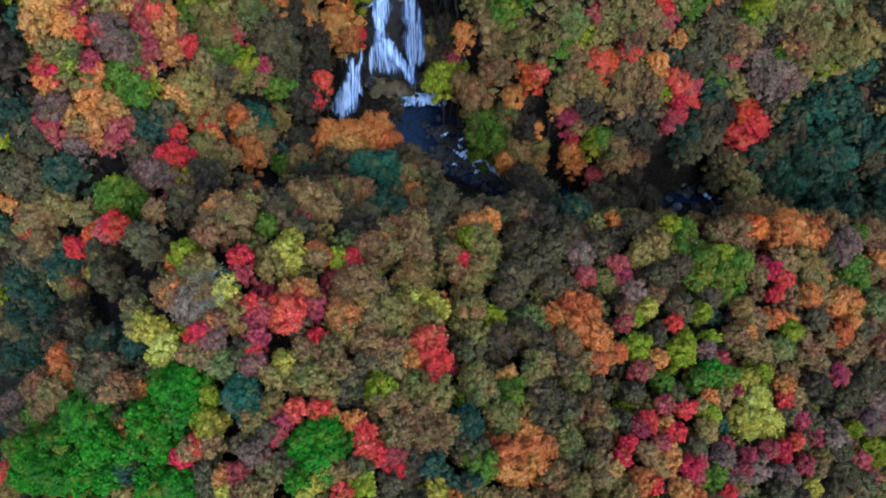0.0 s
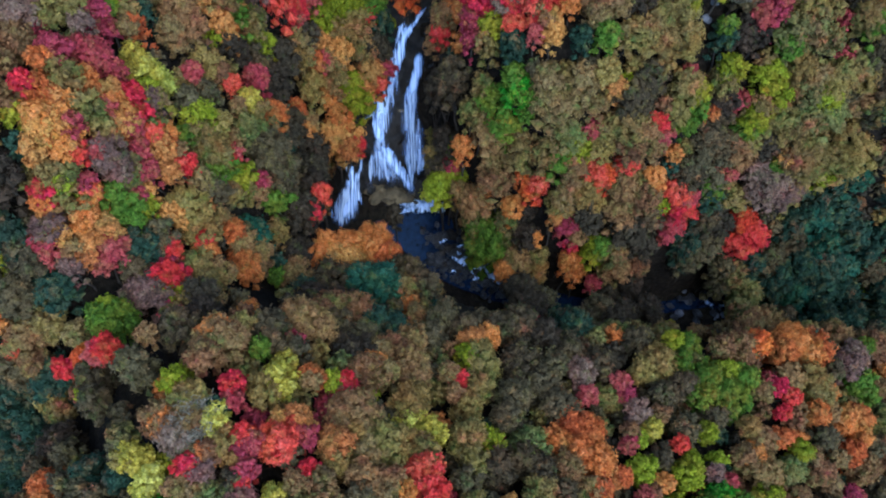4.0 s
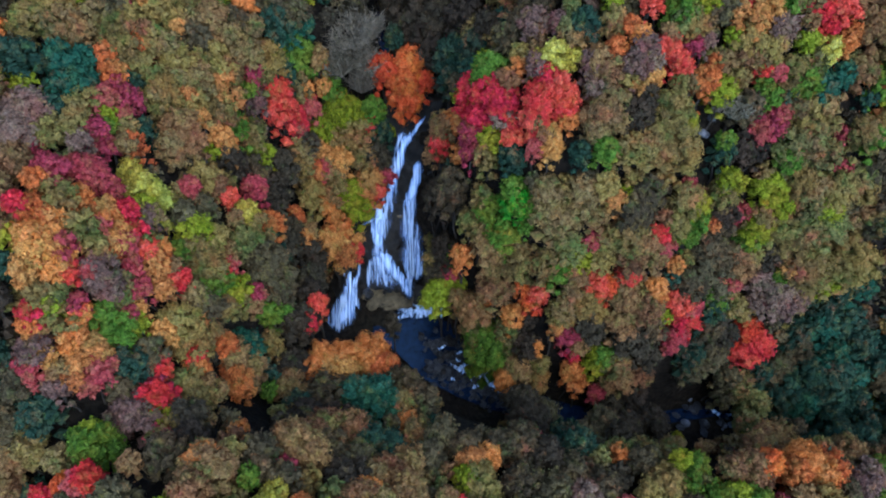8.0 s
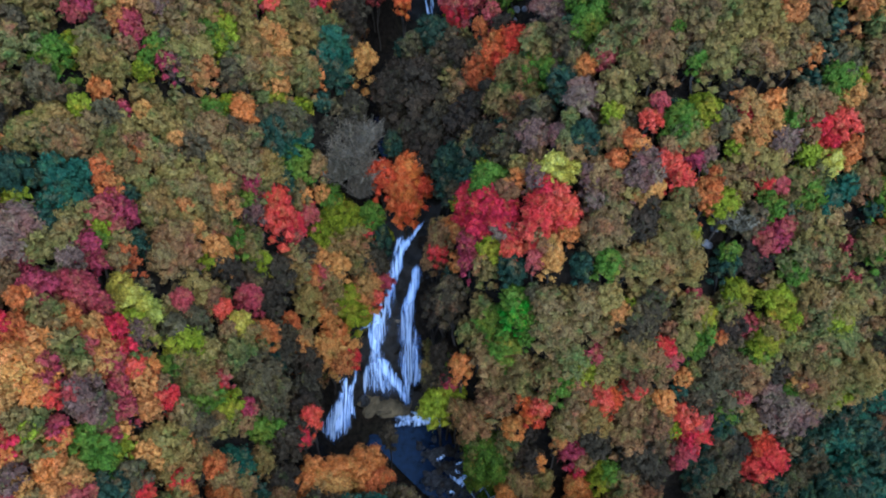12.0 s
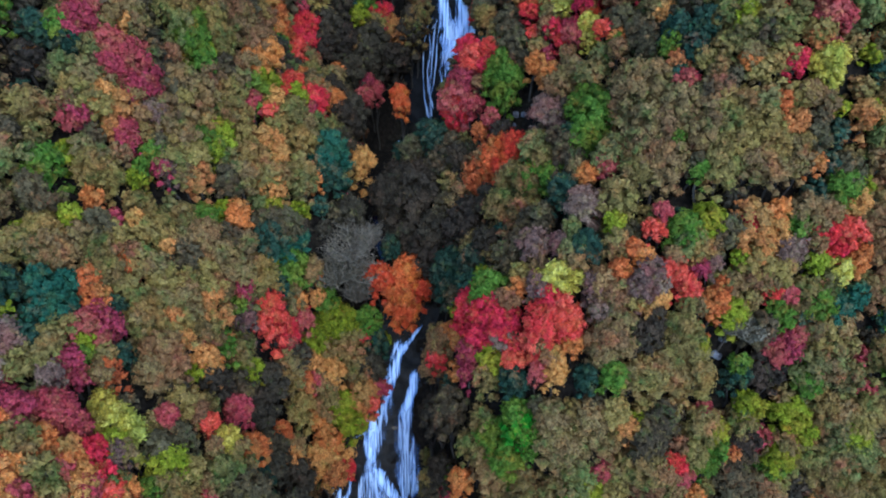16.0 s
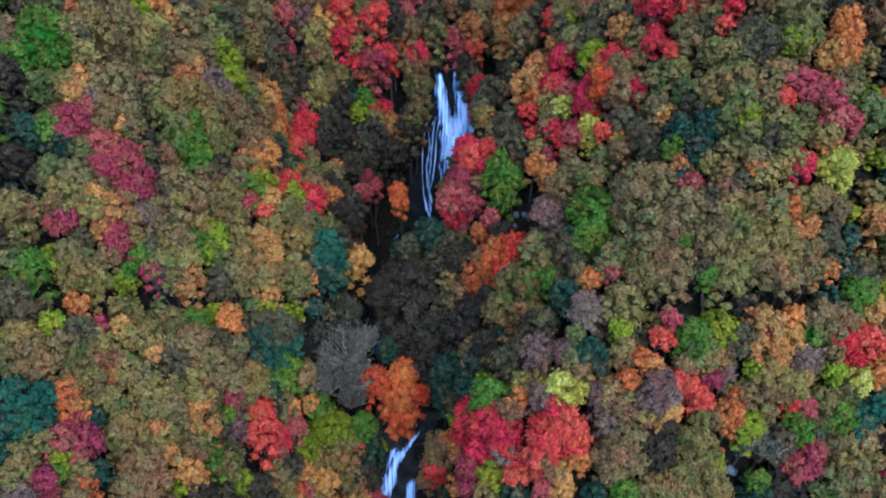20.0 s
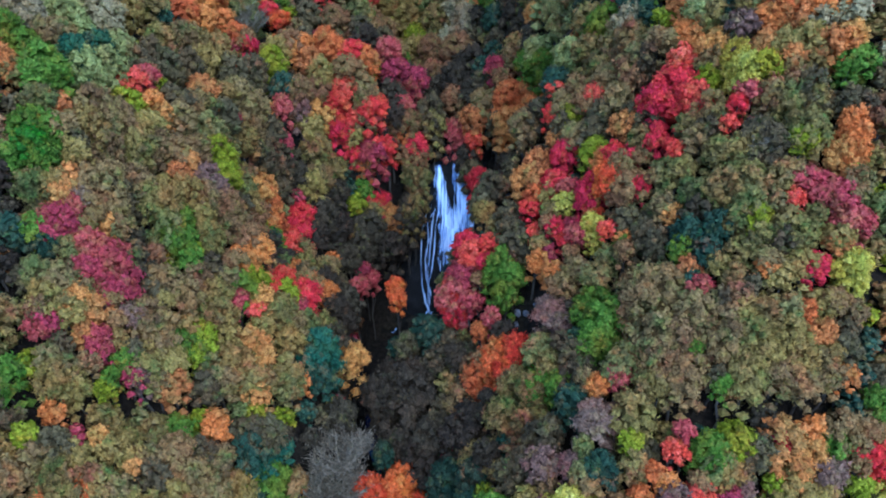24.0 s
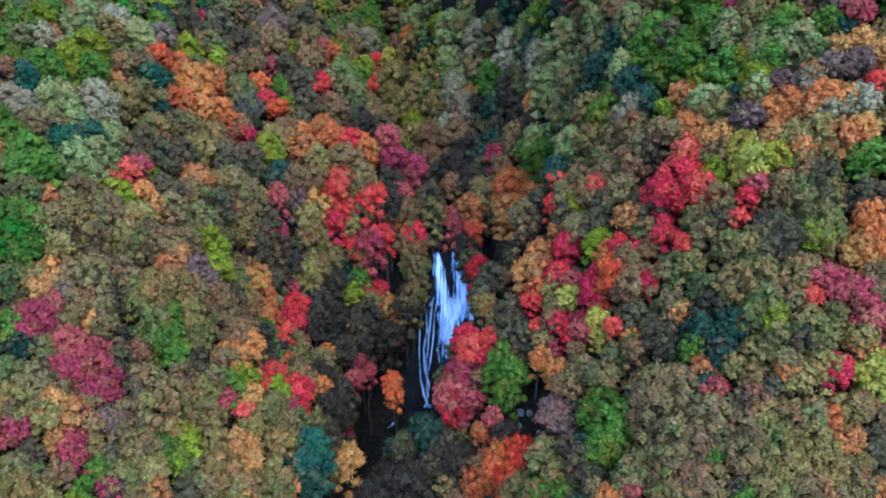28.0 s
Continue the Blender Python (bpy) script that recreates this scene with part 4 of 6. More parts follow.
grove("pale", [(28.9, 96.3, 1.3), (-38.5, 98.3, 1.7), (32.6, 98.5, 1.6), (25.5, 98.8, 1.5), (-37, 99.7, 1.6), (30.7, 100.1, 1.5), (28.1, 103.6, 1.7), (-40.4, 104.1, 1.4), (-37.5, 104.1, 1.7), (-42.7, 104.8, 2), (13.9, 109.8, 1.5), (19.6, 111.1, 1.5), (20.7, 115.7, 1.5), (16.4, 120.4, 1.9), (-46.5, 120.6, 2.2), (14.3, 124.3, 2), (12.5, 126.2, 2.1), (15.2, 126.3, 2.4), (-42, 127.5, 2.8), (13.4, 128, 2.3), (11.4, 140.4, 2), (-0.2, 158.8, 2.3), (-0.4, 165, 2.7), (-6.6, 180.2, 2.7)])
grove("lime", [(-6.3, 1.8, 0.8), (-19.3, 6.6, 1), (54, 6.6, 0.9), (53.5, 7.9, 1.2), (-19.2, 8.4, 0.8), (-5.4, 9.5, 1.2), (50.4, 9.6, 0.9), (28.7, 10, 1), (35.9, 14.7, 1.5), (26, 16.2, 1.7), (20.7, 16.4, 1.2), (21.8, 17.5, 0.8), (27.1, 17.8, 0.9), (5.6, 18, 0.8), (29.5, 18.3, 0.8), (4.7, 18.5, 1.1), (-21.9, 20.1, 0.8), (40.1, 20.1, 1), (21.4, 20.3, 0.9), (29.1, 21.1, 1), (-10.3, 22.3, 0.8), (-31.5, 27.9, 1.1), (2.8, 27.9, 1.3), (31.8, 28.2, 1.3), (26.5, 31.5, 1), (-33.8, 36.4, 0.8), (-28.8, 38.1, 0.8), (-22.5, 46.6, 1.3), (20.4, 47.7, 1.6), (22.9, 47.7, 0.9)])
grove("lime", [(-29, 48.4, 1.1), (-25.8, 49.2, 1.5), (16.4, 53.3, 1.2), (-32.6, 55.6, 0.8), (0.1, 56.2, 1.8), (36.4, 56.4, 1.6), (28, 56.5, 1.2), (0.8, 57.2, 1.4), (51.5, 57.8, 1.4), (37.8, 58.1, 1.5), (43.9, 58.2, 1.4), (31.6, 58.5, 1.2), (36.6, 59, 1.5), (25.7, 60.8, 1), (4.9, 62.1, 1.2), (28.9, 63.3, 1.4), (29, 65.9, 0.8), (-35.7, 66.1, 0.8), (37.1, 67.1, 1), (-22.5, 67.2, 1.4), (25.8, 67.6, 1), (16.4, 68, 0.8), (24.9, 68.2, 1.2), (-12.8, 68.3, 2.3), (-31.4, 72.9, 0.8), (-15.8, 73.1, 1.8), (-20.3, 73.8, 1), (-14.2, 74.6, 2.6), (-12, 75.6, 1.5), (-25.6, 80.2, 1)])
grove("lime", [(27.5, 80.4, 1.1), (-25.4, 81.7, 1.5), (35.8, 82.1, 0.8), (31.1, 84.3, 1), (-27, 88.6, 1.1), (29.2, 90.2, 1.2), (-21.5, 90.7, 1.3), (24.8, 92.7, 1), (-19.5, 93.4, 1.5), (15.8, 96.3, 1.4), (29.3, 97.4, 1.4), (-25.7, 99, 1.5), (28.8, 99.6, 1.3), (-26.8, 101.4, 1.9), (25, 101.7, 1.2), (22.1, 102, 0.9), (13.7, 102.4, 1), (25.3, 106.8, 1), (-44.3, 112.3, 1.7), (-44.6, 118.5, 2.1), (-14.1, 121.3, 1.3), (-25.1, 123.4, 1.5), (-36.8, 132.6, 1.9), (-33.1, 133.7, 1.3), (-6.4, 152.8, 2.1), (-17.5, 175, 1.8)])
grove("olive", [(-27.5, 0.8, 1), (12.1, 2, 1.4), (10.5, 3, 1.7), (11.9, 6.1, 1.4), (-15.1, 6.6, 0.9), (6.3, 7.9, 1.4), (-4.8, 8, 1.8), (15.7, 8, 1.3), (5.3, 8.9, 1.1), (-0.5, 9.4, 1.4), (14.6, 9.6, 1.5), (-11.1, 10, 1.6), (-2.5, 10.3, 1.6), (-11.9, 10.7, 1.1), (3.1, 11.4, 1.4), (13.6, 12.5, 1.4), (8.8, 12.6, 1.3), (10.1, 13.9, 1.2), (3.2, 16.1, 1.3), (-1.7, 16.5, 1.3), (-5.3, 16.5, 1.6), (2.7, 17.8, 1.7), (-21.1, 19.2, 1.3), (-36.8, 19.8, 0.9), (4, 24.6, 1.8), (-37.4, 26.1, 0.9), (-18.7, 26.9, 0.8), (-36.4, 27, 1.3), (43.7, 27, 1.6), (4.4, 27.3, 2)])
grove("olive", [(-24.4, 33.9, 1.3), (-25.6, 35.2, 1.4), (-33.8, 35.8, 1.3), (-34.6, 37.1, 1), (-4, 38.2, 1.4), (-24.7, 41.3, 1.2), (-31.2, 42.1, 1.2), (-32.2, 43.2, 1.3), (-23.5, 44.3, 1.1), (-33.7, 45.5, 1.3), (-21.9, 45.9, 1), (-24.6, 46.6, 1.4), (-25.8, 47.5, 1.5), (12.8, 47.9, 1.1), (14.3, 50.3, 1.2), (-34.5, 52.9, 1.1), (35, 53, 1), (12.8, 53.5, 2), (19.2, 53.7, 1.5), (-21.8, 53.8, 1.7), (20.8, 54.1, 1.7), (44.6, 54.3, 2.2), (-34.7, 54.4, 1.2), (42.4, 54.6, 1.6), (9.6, 54.7, 2.1), (37.4, 55.4, 1.2), (-31.5, 55.6, 0.9), (45.8, 55.7, 2), (1.9, 55.8, 1.2), (42.4, 56.1, 2)])
grove("olive", [(-34.2, 56.3, 1.1), (40.1, 56.8, 2), (27.1, 57, 1.6), (36.4, 57.2, 1.7), (31.2, 57.8, 1.5), (18.7, 58.2, 1.1), (51.9, 58.6, 2.3), (3, 58.8, 1.3), (20.8, 59, 1.6), (4.2, 59.1, 1.3), (22.4, 59.5, 2.5), (45.8, 59.6, 1.5), (-29.8, 59.8, 1.1), (24.7, 60, 2), (5, 61.1, 1.2), (24.8, 61.2, 1.2), (-1.8, 61.3, 1.3), (23.3, 61.6, 1.7), (-33.4, 61.9, 1.1), (-35.9, 62.4, 1.2), (-30.8, 62.6, 1.4), (23.7, 62.9, 0.9), (41.6, 63.3, 1.3), (-32.6, 63.4, 1.4), (-25.4, 64.1, 1.5), (30.5, 64.1, 1), (-33.3, 64.9, 1.4), (36.3, 65.5, 1.4), (-23.7, 65.6, 1.3), (-30.3, 65.8, 1.4)])
grove("olive", [(-26.7, 66.2, 1.3), (16.6, 66.8, 1.2), (-22.7, 67.9, 1.2), (-24.5, 68.2, 1.2), (-14.2, 68.9, 1.5), (-22.2, 70.9, 1.3), (26, 71, 1.5), (19.2, 71.8, 1), (30.2, 72, 1.2), (-11.3, 72, 1.9), (25.7, 72.1, 1.5), (17.9, 72.2, 1.1), (32.6, 72.5, 1.4), (-14.6, 72.6, 1.6), (26.7, 73.5, 1.7), (-12.6, 73.7, 2.1), (28.1, 74.6, 1.4), (-29.4, 75.6, 1.4), (25.4, 77.3, 0.9), (8.7, 77.7, 1.4), (24.2, 78.3, 0.9), (26.4, 78.4, 1.1), (10.4, 78.9, 1.2)])
grove("olive", [(31.7, 79, 1), (27.8, 79.1, 1.1), (30.4, 79.3, 1.3), (32.3, 79.7, 0.9), (7.3, 80.2, 1.6), (26.2, 80.5, 1.3), (-21, 81.3, 1.7), (-19.1, 82, 1.1), (29.5, 82.3, 1.1), (27, 83.1, 1.5), (-35, 83.5, 1.1), (24.5, 83.5, 1.2), (-17.9, 84.4, 1.4), (32.1, 85, 1.5), (-24.6, 85.1, 1.5), (26.5, 85.2, 1.3), (24.9, 86, 1.2), (31.4, 86.2, 1.6), (32.8, 86.7, 1.3), (22, 86.7, 1.2), (29.4, 87.8, 1.2), (-19.1, 89, 1.4), (31.4, 89.2, 1.2), (25, 89.7, 1.4), (22.8, 89.8, 1.2)])
grove("olive", [(-31, 90, 1.5), (-26, 91.1, 1.4), (-19.1, 91.4, 1.3), (10, 91.9, 1), (19.4, 92.6, 1.2), (-37, 93, 1.5), (25.1, 93.7, 1.1), (11.5, 93.7, 1), (-32.9, 93.9, 1.4), (28.2, 95.9, 1), (26.1, 97.1, 1.5), (29.8, 102.9, 1.5), (19.9, 103.5, 1.4), (16.8, 104.6, 1.5), (-29.9, 105, 1.7), (15.7, 107.7, 1.5), (-35.5, 112.3, 1.6), (-38.5, 117, 1.6), (-32.8, 117.7, 1.9), (-19.7, 120.2, 2.1), (-5.4, 122, 1.8), (-11.3, 122.4, 1.4)])
grove("olive", [(-4.6, 125.2, 1.8), (-2.7, 128.4, 1.8), (10.3, 131.6, 1.9), (-22.2, 143.5, 2.3), (-3, 153.4, 2.1)])
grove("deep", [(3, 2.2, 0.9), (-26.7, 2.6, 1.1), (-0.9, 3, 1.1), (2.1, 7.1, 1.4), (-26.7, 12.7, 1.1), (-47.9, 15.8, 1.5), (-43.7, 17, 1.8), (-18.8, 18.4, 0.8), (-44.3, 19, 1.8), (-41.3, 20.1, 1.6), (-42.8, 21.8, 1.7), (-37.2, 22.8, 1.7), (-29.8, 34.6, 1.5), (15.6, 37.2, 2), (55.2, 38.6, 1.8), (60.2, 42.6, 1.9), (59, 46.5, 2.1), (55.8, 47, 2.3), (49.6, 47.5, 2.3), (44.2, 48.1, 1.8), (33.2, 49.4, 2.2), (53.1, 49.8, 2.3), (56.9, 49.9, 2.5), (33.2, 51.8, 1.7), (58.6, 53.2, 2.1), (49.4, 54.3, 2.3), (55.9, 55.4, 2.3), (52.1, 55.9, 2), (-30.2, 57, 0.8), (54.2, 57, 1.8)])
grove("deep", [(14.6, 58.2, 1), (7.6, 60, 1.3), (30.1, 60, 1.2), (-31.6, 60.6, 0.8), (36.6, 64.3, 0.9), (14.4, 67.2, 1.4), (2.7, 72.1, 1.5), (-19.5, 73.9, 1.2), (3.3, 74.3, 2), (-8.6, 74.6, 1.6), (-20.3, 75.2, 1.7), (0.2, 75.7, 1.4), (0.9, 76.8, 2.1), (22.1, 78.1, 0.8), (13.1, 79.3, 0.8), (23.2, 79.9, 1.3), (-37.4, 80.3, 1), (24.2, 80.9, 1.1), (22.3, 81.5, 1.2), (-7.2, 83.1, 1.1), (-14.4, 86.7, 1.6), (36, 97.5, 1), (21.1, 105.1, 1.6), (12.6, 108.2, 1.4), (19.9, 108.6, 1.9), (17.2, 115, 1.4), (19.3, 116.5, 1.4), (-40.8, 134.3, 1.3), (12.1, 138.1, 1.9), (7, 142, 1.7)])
# brown crowns; some by the gorge are recoloured to this to paint in its shade
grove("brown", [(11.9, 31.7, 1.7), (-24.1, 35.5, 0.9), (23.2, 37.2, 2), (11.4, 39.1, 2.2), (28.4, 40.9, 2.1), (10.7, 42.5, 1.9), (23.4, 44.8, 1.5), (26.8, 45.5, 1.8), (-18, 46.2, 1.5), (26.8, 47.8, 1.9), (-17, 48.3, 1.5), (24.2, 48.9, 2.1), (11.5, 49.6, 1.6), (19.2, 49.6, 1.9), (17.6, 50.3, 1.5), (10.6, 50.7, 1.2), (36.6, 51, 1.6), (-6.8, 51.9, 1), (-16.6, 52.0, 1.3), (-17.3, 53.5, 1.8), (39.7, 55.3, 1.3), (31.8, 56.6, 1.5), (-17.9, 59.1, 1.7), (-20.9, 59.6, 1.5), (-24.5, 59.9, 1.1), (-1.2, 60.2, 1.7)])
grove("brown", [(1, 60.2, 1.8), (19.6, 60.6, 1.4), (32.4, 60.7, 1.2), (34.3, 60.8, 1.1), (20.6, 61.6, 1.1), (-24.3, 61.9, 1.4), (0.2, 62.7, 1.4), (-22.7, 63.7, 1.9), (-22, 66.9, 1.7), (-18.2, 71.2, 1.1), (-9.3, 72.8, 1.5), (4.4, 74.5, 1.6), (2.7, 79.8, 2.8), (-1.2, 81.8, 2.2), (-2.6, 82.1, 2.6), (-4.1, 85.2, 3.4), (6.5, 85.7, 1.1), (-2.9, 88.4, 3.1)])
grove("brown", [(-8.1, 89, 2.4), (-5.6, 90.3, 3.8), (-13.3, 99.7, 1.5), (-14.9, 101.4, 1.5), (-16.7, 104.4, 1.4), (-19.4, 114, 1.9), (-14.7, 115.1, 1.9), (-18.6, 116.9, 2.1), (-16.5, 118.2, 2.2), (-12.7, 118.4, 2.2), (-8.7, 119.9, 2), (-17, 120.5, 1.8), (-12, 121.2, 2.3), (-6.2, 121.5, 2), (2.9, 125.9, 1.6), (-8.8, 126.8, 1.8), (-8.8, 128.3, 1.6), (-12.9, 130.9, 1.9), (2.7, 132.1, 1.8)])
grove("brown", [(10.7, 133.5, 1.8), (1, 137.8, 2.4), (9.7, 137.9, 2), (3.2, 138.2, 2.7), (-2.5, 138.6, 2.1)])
grove("mauve", [(31.7, 3.2, 1.2), (-15.3, 4, 0.9), (38.1, 4, 1.3), (34.2, 4.4, 1.3), (29.9, 5.4, 1.2), (46.4, 9.3, 1.3), (-46.1, 9.7, 1.5), (52.5, 11.1, 1.5), (-16, 11.2, 1), (-19.4, 13, 0.9), (-21.5, 15.6, 1.3), (29.1, 17.3, 0.9), (21.7, 22.9, 1.1), (15.5, 26.9, 1.4), (48.4, 30.4, 1.6), (-34, 31, 1.1), (-35.1, 33.1, 1.1), (-30.2, 39.9, 1.1), (-30.8, 40.3, 1.5), (-28.6, 47.5, 0.9), (-34, 51.5, 1), (43.7, 52.4, 1.5), (41.9, 52.4, 1.4), (41.9, 53.1, 1.9), (39.9, 53.3, 1.5), (40, 54.1, 1.9), (15.1, 62.3, 1), (6.2, 62.7, 1.2), (14.4, 63.8, 1), (18.9, 63.8, 1.4)])
grove("mauve", [(21, 63.9, 1.2), (19.9, 64.8, 1), (9.4, 65.1, 1), (26, 65.4, 0.8), (34.7, 67, 1), (33.5, 67.4, 1.3), (11, 67.9, 0.9), (-22.9, 68.8, 1.2), (9.5, 68.9, 1.2), (-29.2, 74.9, 0.8), (-30.7, 79.1, 1.1), (11.5, 82.4, 1), (11.1, 83.9, 1.5), (-35.5, 85.8, 1.1), (28.1, 94.1, 1.2), (36.1, 94.3, 1.1), (34.4, 94.9, 1.2), (30.9, 95.5, 1), (-26.1, 95.8, 1.3), (-27.3, 96.5, 1.4), (-21.2, 120.5, 1.8), (-39.7, 130, 1.7), (-27.7, 143.7, 2.3)])
grove("sage", [(3.7, 10.4, 1.2), (-18, 10.7, 1.1), (-18.8, 11.6, 0.8), (-26, 15.8, 1), (9.2, 18.8, 1.6), (53.7, 24.5, 1.7), (-27.9, 35.6, 1.1), (-33.4, 37.3, 1), (-29.9, 39, 1.1), (44.9, 45.5, 1.8), (-28.1, 45.8, 0.9), (23.5, 47.6, 1.5), (43.1, 47.8, 1.8), (7.5, 49.9, 1.8), (8.6, 50.9, 1.7), (-22.5, 51.6, 1.4), (5, 52.2, 2.2), (14.9, 53.4, 1.7), (43.1, 57.1, 2), (45.5, 57.5, 2), (41.6, 58.8, 1.7), (42.7, 61.6, 1.3), (38.4, 61.8, 2.1), (-37.4, 61.9, 1.1), (40.6, 62.6, 1.8), (38.6, 66.1, 1.3), (23.5, 66.5, 1.4), (12.2, 67, 0.8), (12.5, 69.2, 0.9), (-34.2, 72.7, 1.1)])
grove("sage", [(16.1, 74.2, 1.1), (17, 74.6, 1.3), (30, 74.9, 1.1), (-37.3, 78.3, 1.2), (-24.2, 80.3, 1.3), (-36.3, 80.7, 1.1), (28.9, 81.1, 1.1), (9.9, 81.1, 1.5), (27.2, 81.5, 1.4), (35.9, 81.5, 1.1), (-17.1, 82.8, 1.4), (25.4, 83.8, 1.3), (-38.8, 84, 1.4), (15, 84, 1.3), (22.5, 84.4, 1.2), (15.9, 84.6, 0.9), (20.8, 87.4, 1.2), (31.1, 87.5, 1.2), (-29.2, 89.1, 1.8), (-40.4, 90.9, 1.4), (-16.3, 91.8, 1.4)])
grove("sage", [(33.6, 96.8, 1.1), (29.5, 99.5, 1.5), (-28.1, 102.3, 1.9), (17.4, 117.7, 1.8), (16.2, 120.1, 1.9), (17.3, 120.6, 1.8), (-4.2, 124.2, 2), (-29.8, 130.5, 2.4), (-34.9, 135.3, 1.9), (-14.8, 136.9, 2), (10.8, 137.6, 2), (-17.1, 139, 2), (6.9, 149.1, 2.1), (3.6, 151.7, 2.5), (2.1, 159.4, 2.1), (-24.1, 180.6, 1.8)])
grove("rust", [(-15.5, 0.9, 0.8), (-14.7, 1.4, 1.1), (-7.2, 2.4, 0.8), (31.7, 2.6, 0.8), (-20.6, 4.4, 0.8), (-18.2, 4.4, 0.8), (20.4, 5.5, 0.9), (-1.4, 5.8, 1.5), (0.5, 7, 0.8), (-28, 9.1, 0.8), (-35, 9.6, 1.1), (-27.7, 9.7, 1.1), (-40.1, 10.4, 1.1), (-38.4, 11.2, 1.5), (-9.2, 11.6, 1.1), (31.4, 12, 0.8), (-21.2, 12.1, 0.8), (-11.6, 12.4, 0.9), (-6.5, 13, 1.3), (-4.6, 13.7, 1.1), (15.1, 14.4, 1), (22.1, 14.4, 0.9), (-18.9, 14.9, 0.8), (39.8, 15.1, 1), (12.8, 16.7, 1.4), (-20.7, 16.8, 0.8), (-22.8, 17.2, 1.3), (35.4, 17.8, 1.7), (43.2, 17.9, 1.3), (33.4, 18.9, 1.4)])
grove("rust", [(-8, 19, 1.7), (49.6, 19.3, 1.6), (20.1, 20.5, 0.8), (35.6, 21, 1.1), (-11.9, 21.6, 0.8), (24.3, 22.8, 0.8), (-20.5, 23, 1.2), (1.6, 23.4, 0.8), (-7.4, 23.9, 1.7), (-38.7, 24, 1.1), (-19.4, 24.4, 2.2), (-2.5, 24.4, 1.2), (45.2, 24.6, 0.9), (-26, 24.8, 0.8), (1, 25.2, 0.9), (-3.7, 25.7, 1.8), (-39.2, 25.8, 1.7), (39.9, 28.2, 1.3), (-12.2, 28.5, 1.5), (-13.8, 28.7, 1.7), (54.4, 28.7, 0.9), (32.5, 30.7, 1.3), (34.7, 31.6, 1.6), (-33.8, 32.6, 0.8), (-23.3, 34.4, 1.3), (-20.6, 38.8, 0.8), (-22.7, 40.3, 1.3), (-21.3, 40.4, 1.1), (-26.8, 44.5, 0.8), (-21.2, 45.9, 0.9)])
grove("rust", [(23.5, 46.3, 1.3), (26.9, 46.5, 1.4), (24.8, 46.6, 1.7), (11.2, 48.2, 1.8), (18.3, 48.6, 1.1), (-23, 49.5, 0.8), (22.4, 49.8, 1.8), (24.6, 50.6, 2), (22.4, 51.1, 2.1), (24.5, 52.7, 1.2), (-23.1, 52.9, 0.8), (21.9, 53.1, 1.7), (7.5, 53.3, 1.9), (22.9, 53.6, 1.7), (4.8, 54.1, 2.2), (36.2, 54.3, 1.3), (16.9, 54.8, 1.2), (35.2, 54.9, 1.2), (-24.6, 55.2, 1), (5.9, 55.2, 1.9), (6.4, 56.1, 1.8), (4.4, 57.5, 1.3), (-26.8, 58.4, 1.2), (-28, 58.6, 1.8), (-27.4, 59.9, 1.2), (10.5, 60.2, 0.8), (24.9, 62.7, 0.8), (-19.4, 62.9, 1.4), (16.9, 63.2, 1.4), (15.9, 63.9, 1.6)])
grove("rust", [(40.8, 64.1, 1.3), (30.4, 65, 1.1), (-27, 65.1, 1.1), (6.6, 65.4, 1.1), (22.2, 65.5, 0.8), (-31.2, 66.2, 0.8), (36.4, 67.8, 0.8), (-0.2, 68.8, 1.5), (-25.1, 69.5, 0.8), (-1.5, 69.6, 1.4), (-15.2, 70.1, 1.6), (-25.6, 71.5, 1.4), (-1.3, 71.6, 1.8), (-31.6, 77.9, 0.8), (-32.2, 79.6, 1.2), (17.6, 83.5, 1), (4.3, 85, 0.9), (-34.6, 85.2, 1.4), (11.7, 85.5, 1.3), (-29.9, 85.6, 0.9), (28.7, 87.5, 0.8), (13.1, 87.9, 0.8), (31.3, 88.4, 1), (17.3, 88.9, 1.3), (18.3, 89, 1.6), (-23.5, 90.1, 1.1), (19, 91.4, 0.9), (18.1, 91.4, 1.2), (11.1, 92.6, 0.9), (4, 92.7, 0.8)])
grove("rust", [(-22.6, 93.8, 1.4), (-25.4, 94.6, 1.6), (-18.2, 99.9, 1.5), (19, 100.4, 1.6), (-23.7, 101.3, 1.3), (15.5, 101.8, 1.2), (-46.3, 103.4, 0.9), (14.4, 104.7, 1.4), (-19.9, 110.1, 1.2), (-41.3, 120.1, 1.5), (-21.1, 121, 1.8), (-18.6, 123.4, 1.9), (-28.2, 124.2, 1.2), (-12.8, 124.4, 1.8), (-6.3, 124.9, 1.6), (-14.8, 125.6, 1.9), (-6.3, 127, 2.2), (-23.2, 127.3, 1.9), (6.7, 129.6, 1.2), (9.5, 130.6, 1.6), (-17.3, 133.4, 1.6), (-31.5, 133.5, 1.6), (0.2, 133.9, 2.1), (-29.3, 136.1, 1.8), (-21.7, 139.9, 1.6), (-27.2, 140.7, 2.3), (-2.7, 142.4, 2), (0.5, 143, 2.5), (-3.3, 146.8, 2.2), (-14.2, 153.7, 1.9)])
grove("rust", [(-12, 155.4, 1.9), (-21.2, 174.6, 2.6), (-11.7, 179.6, 1.8)])
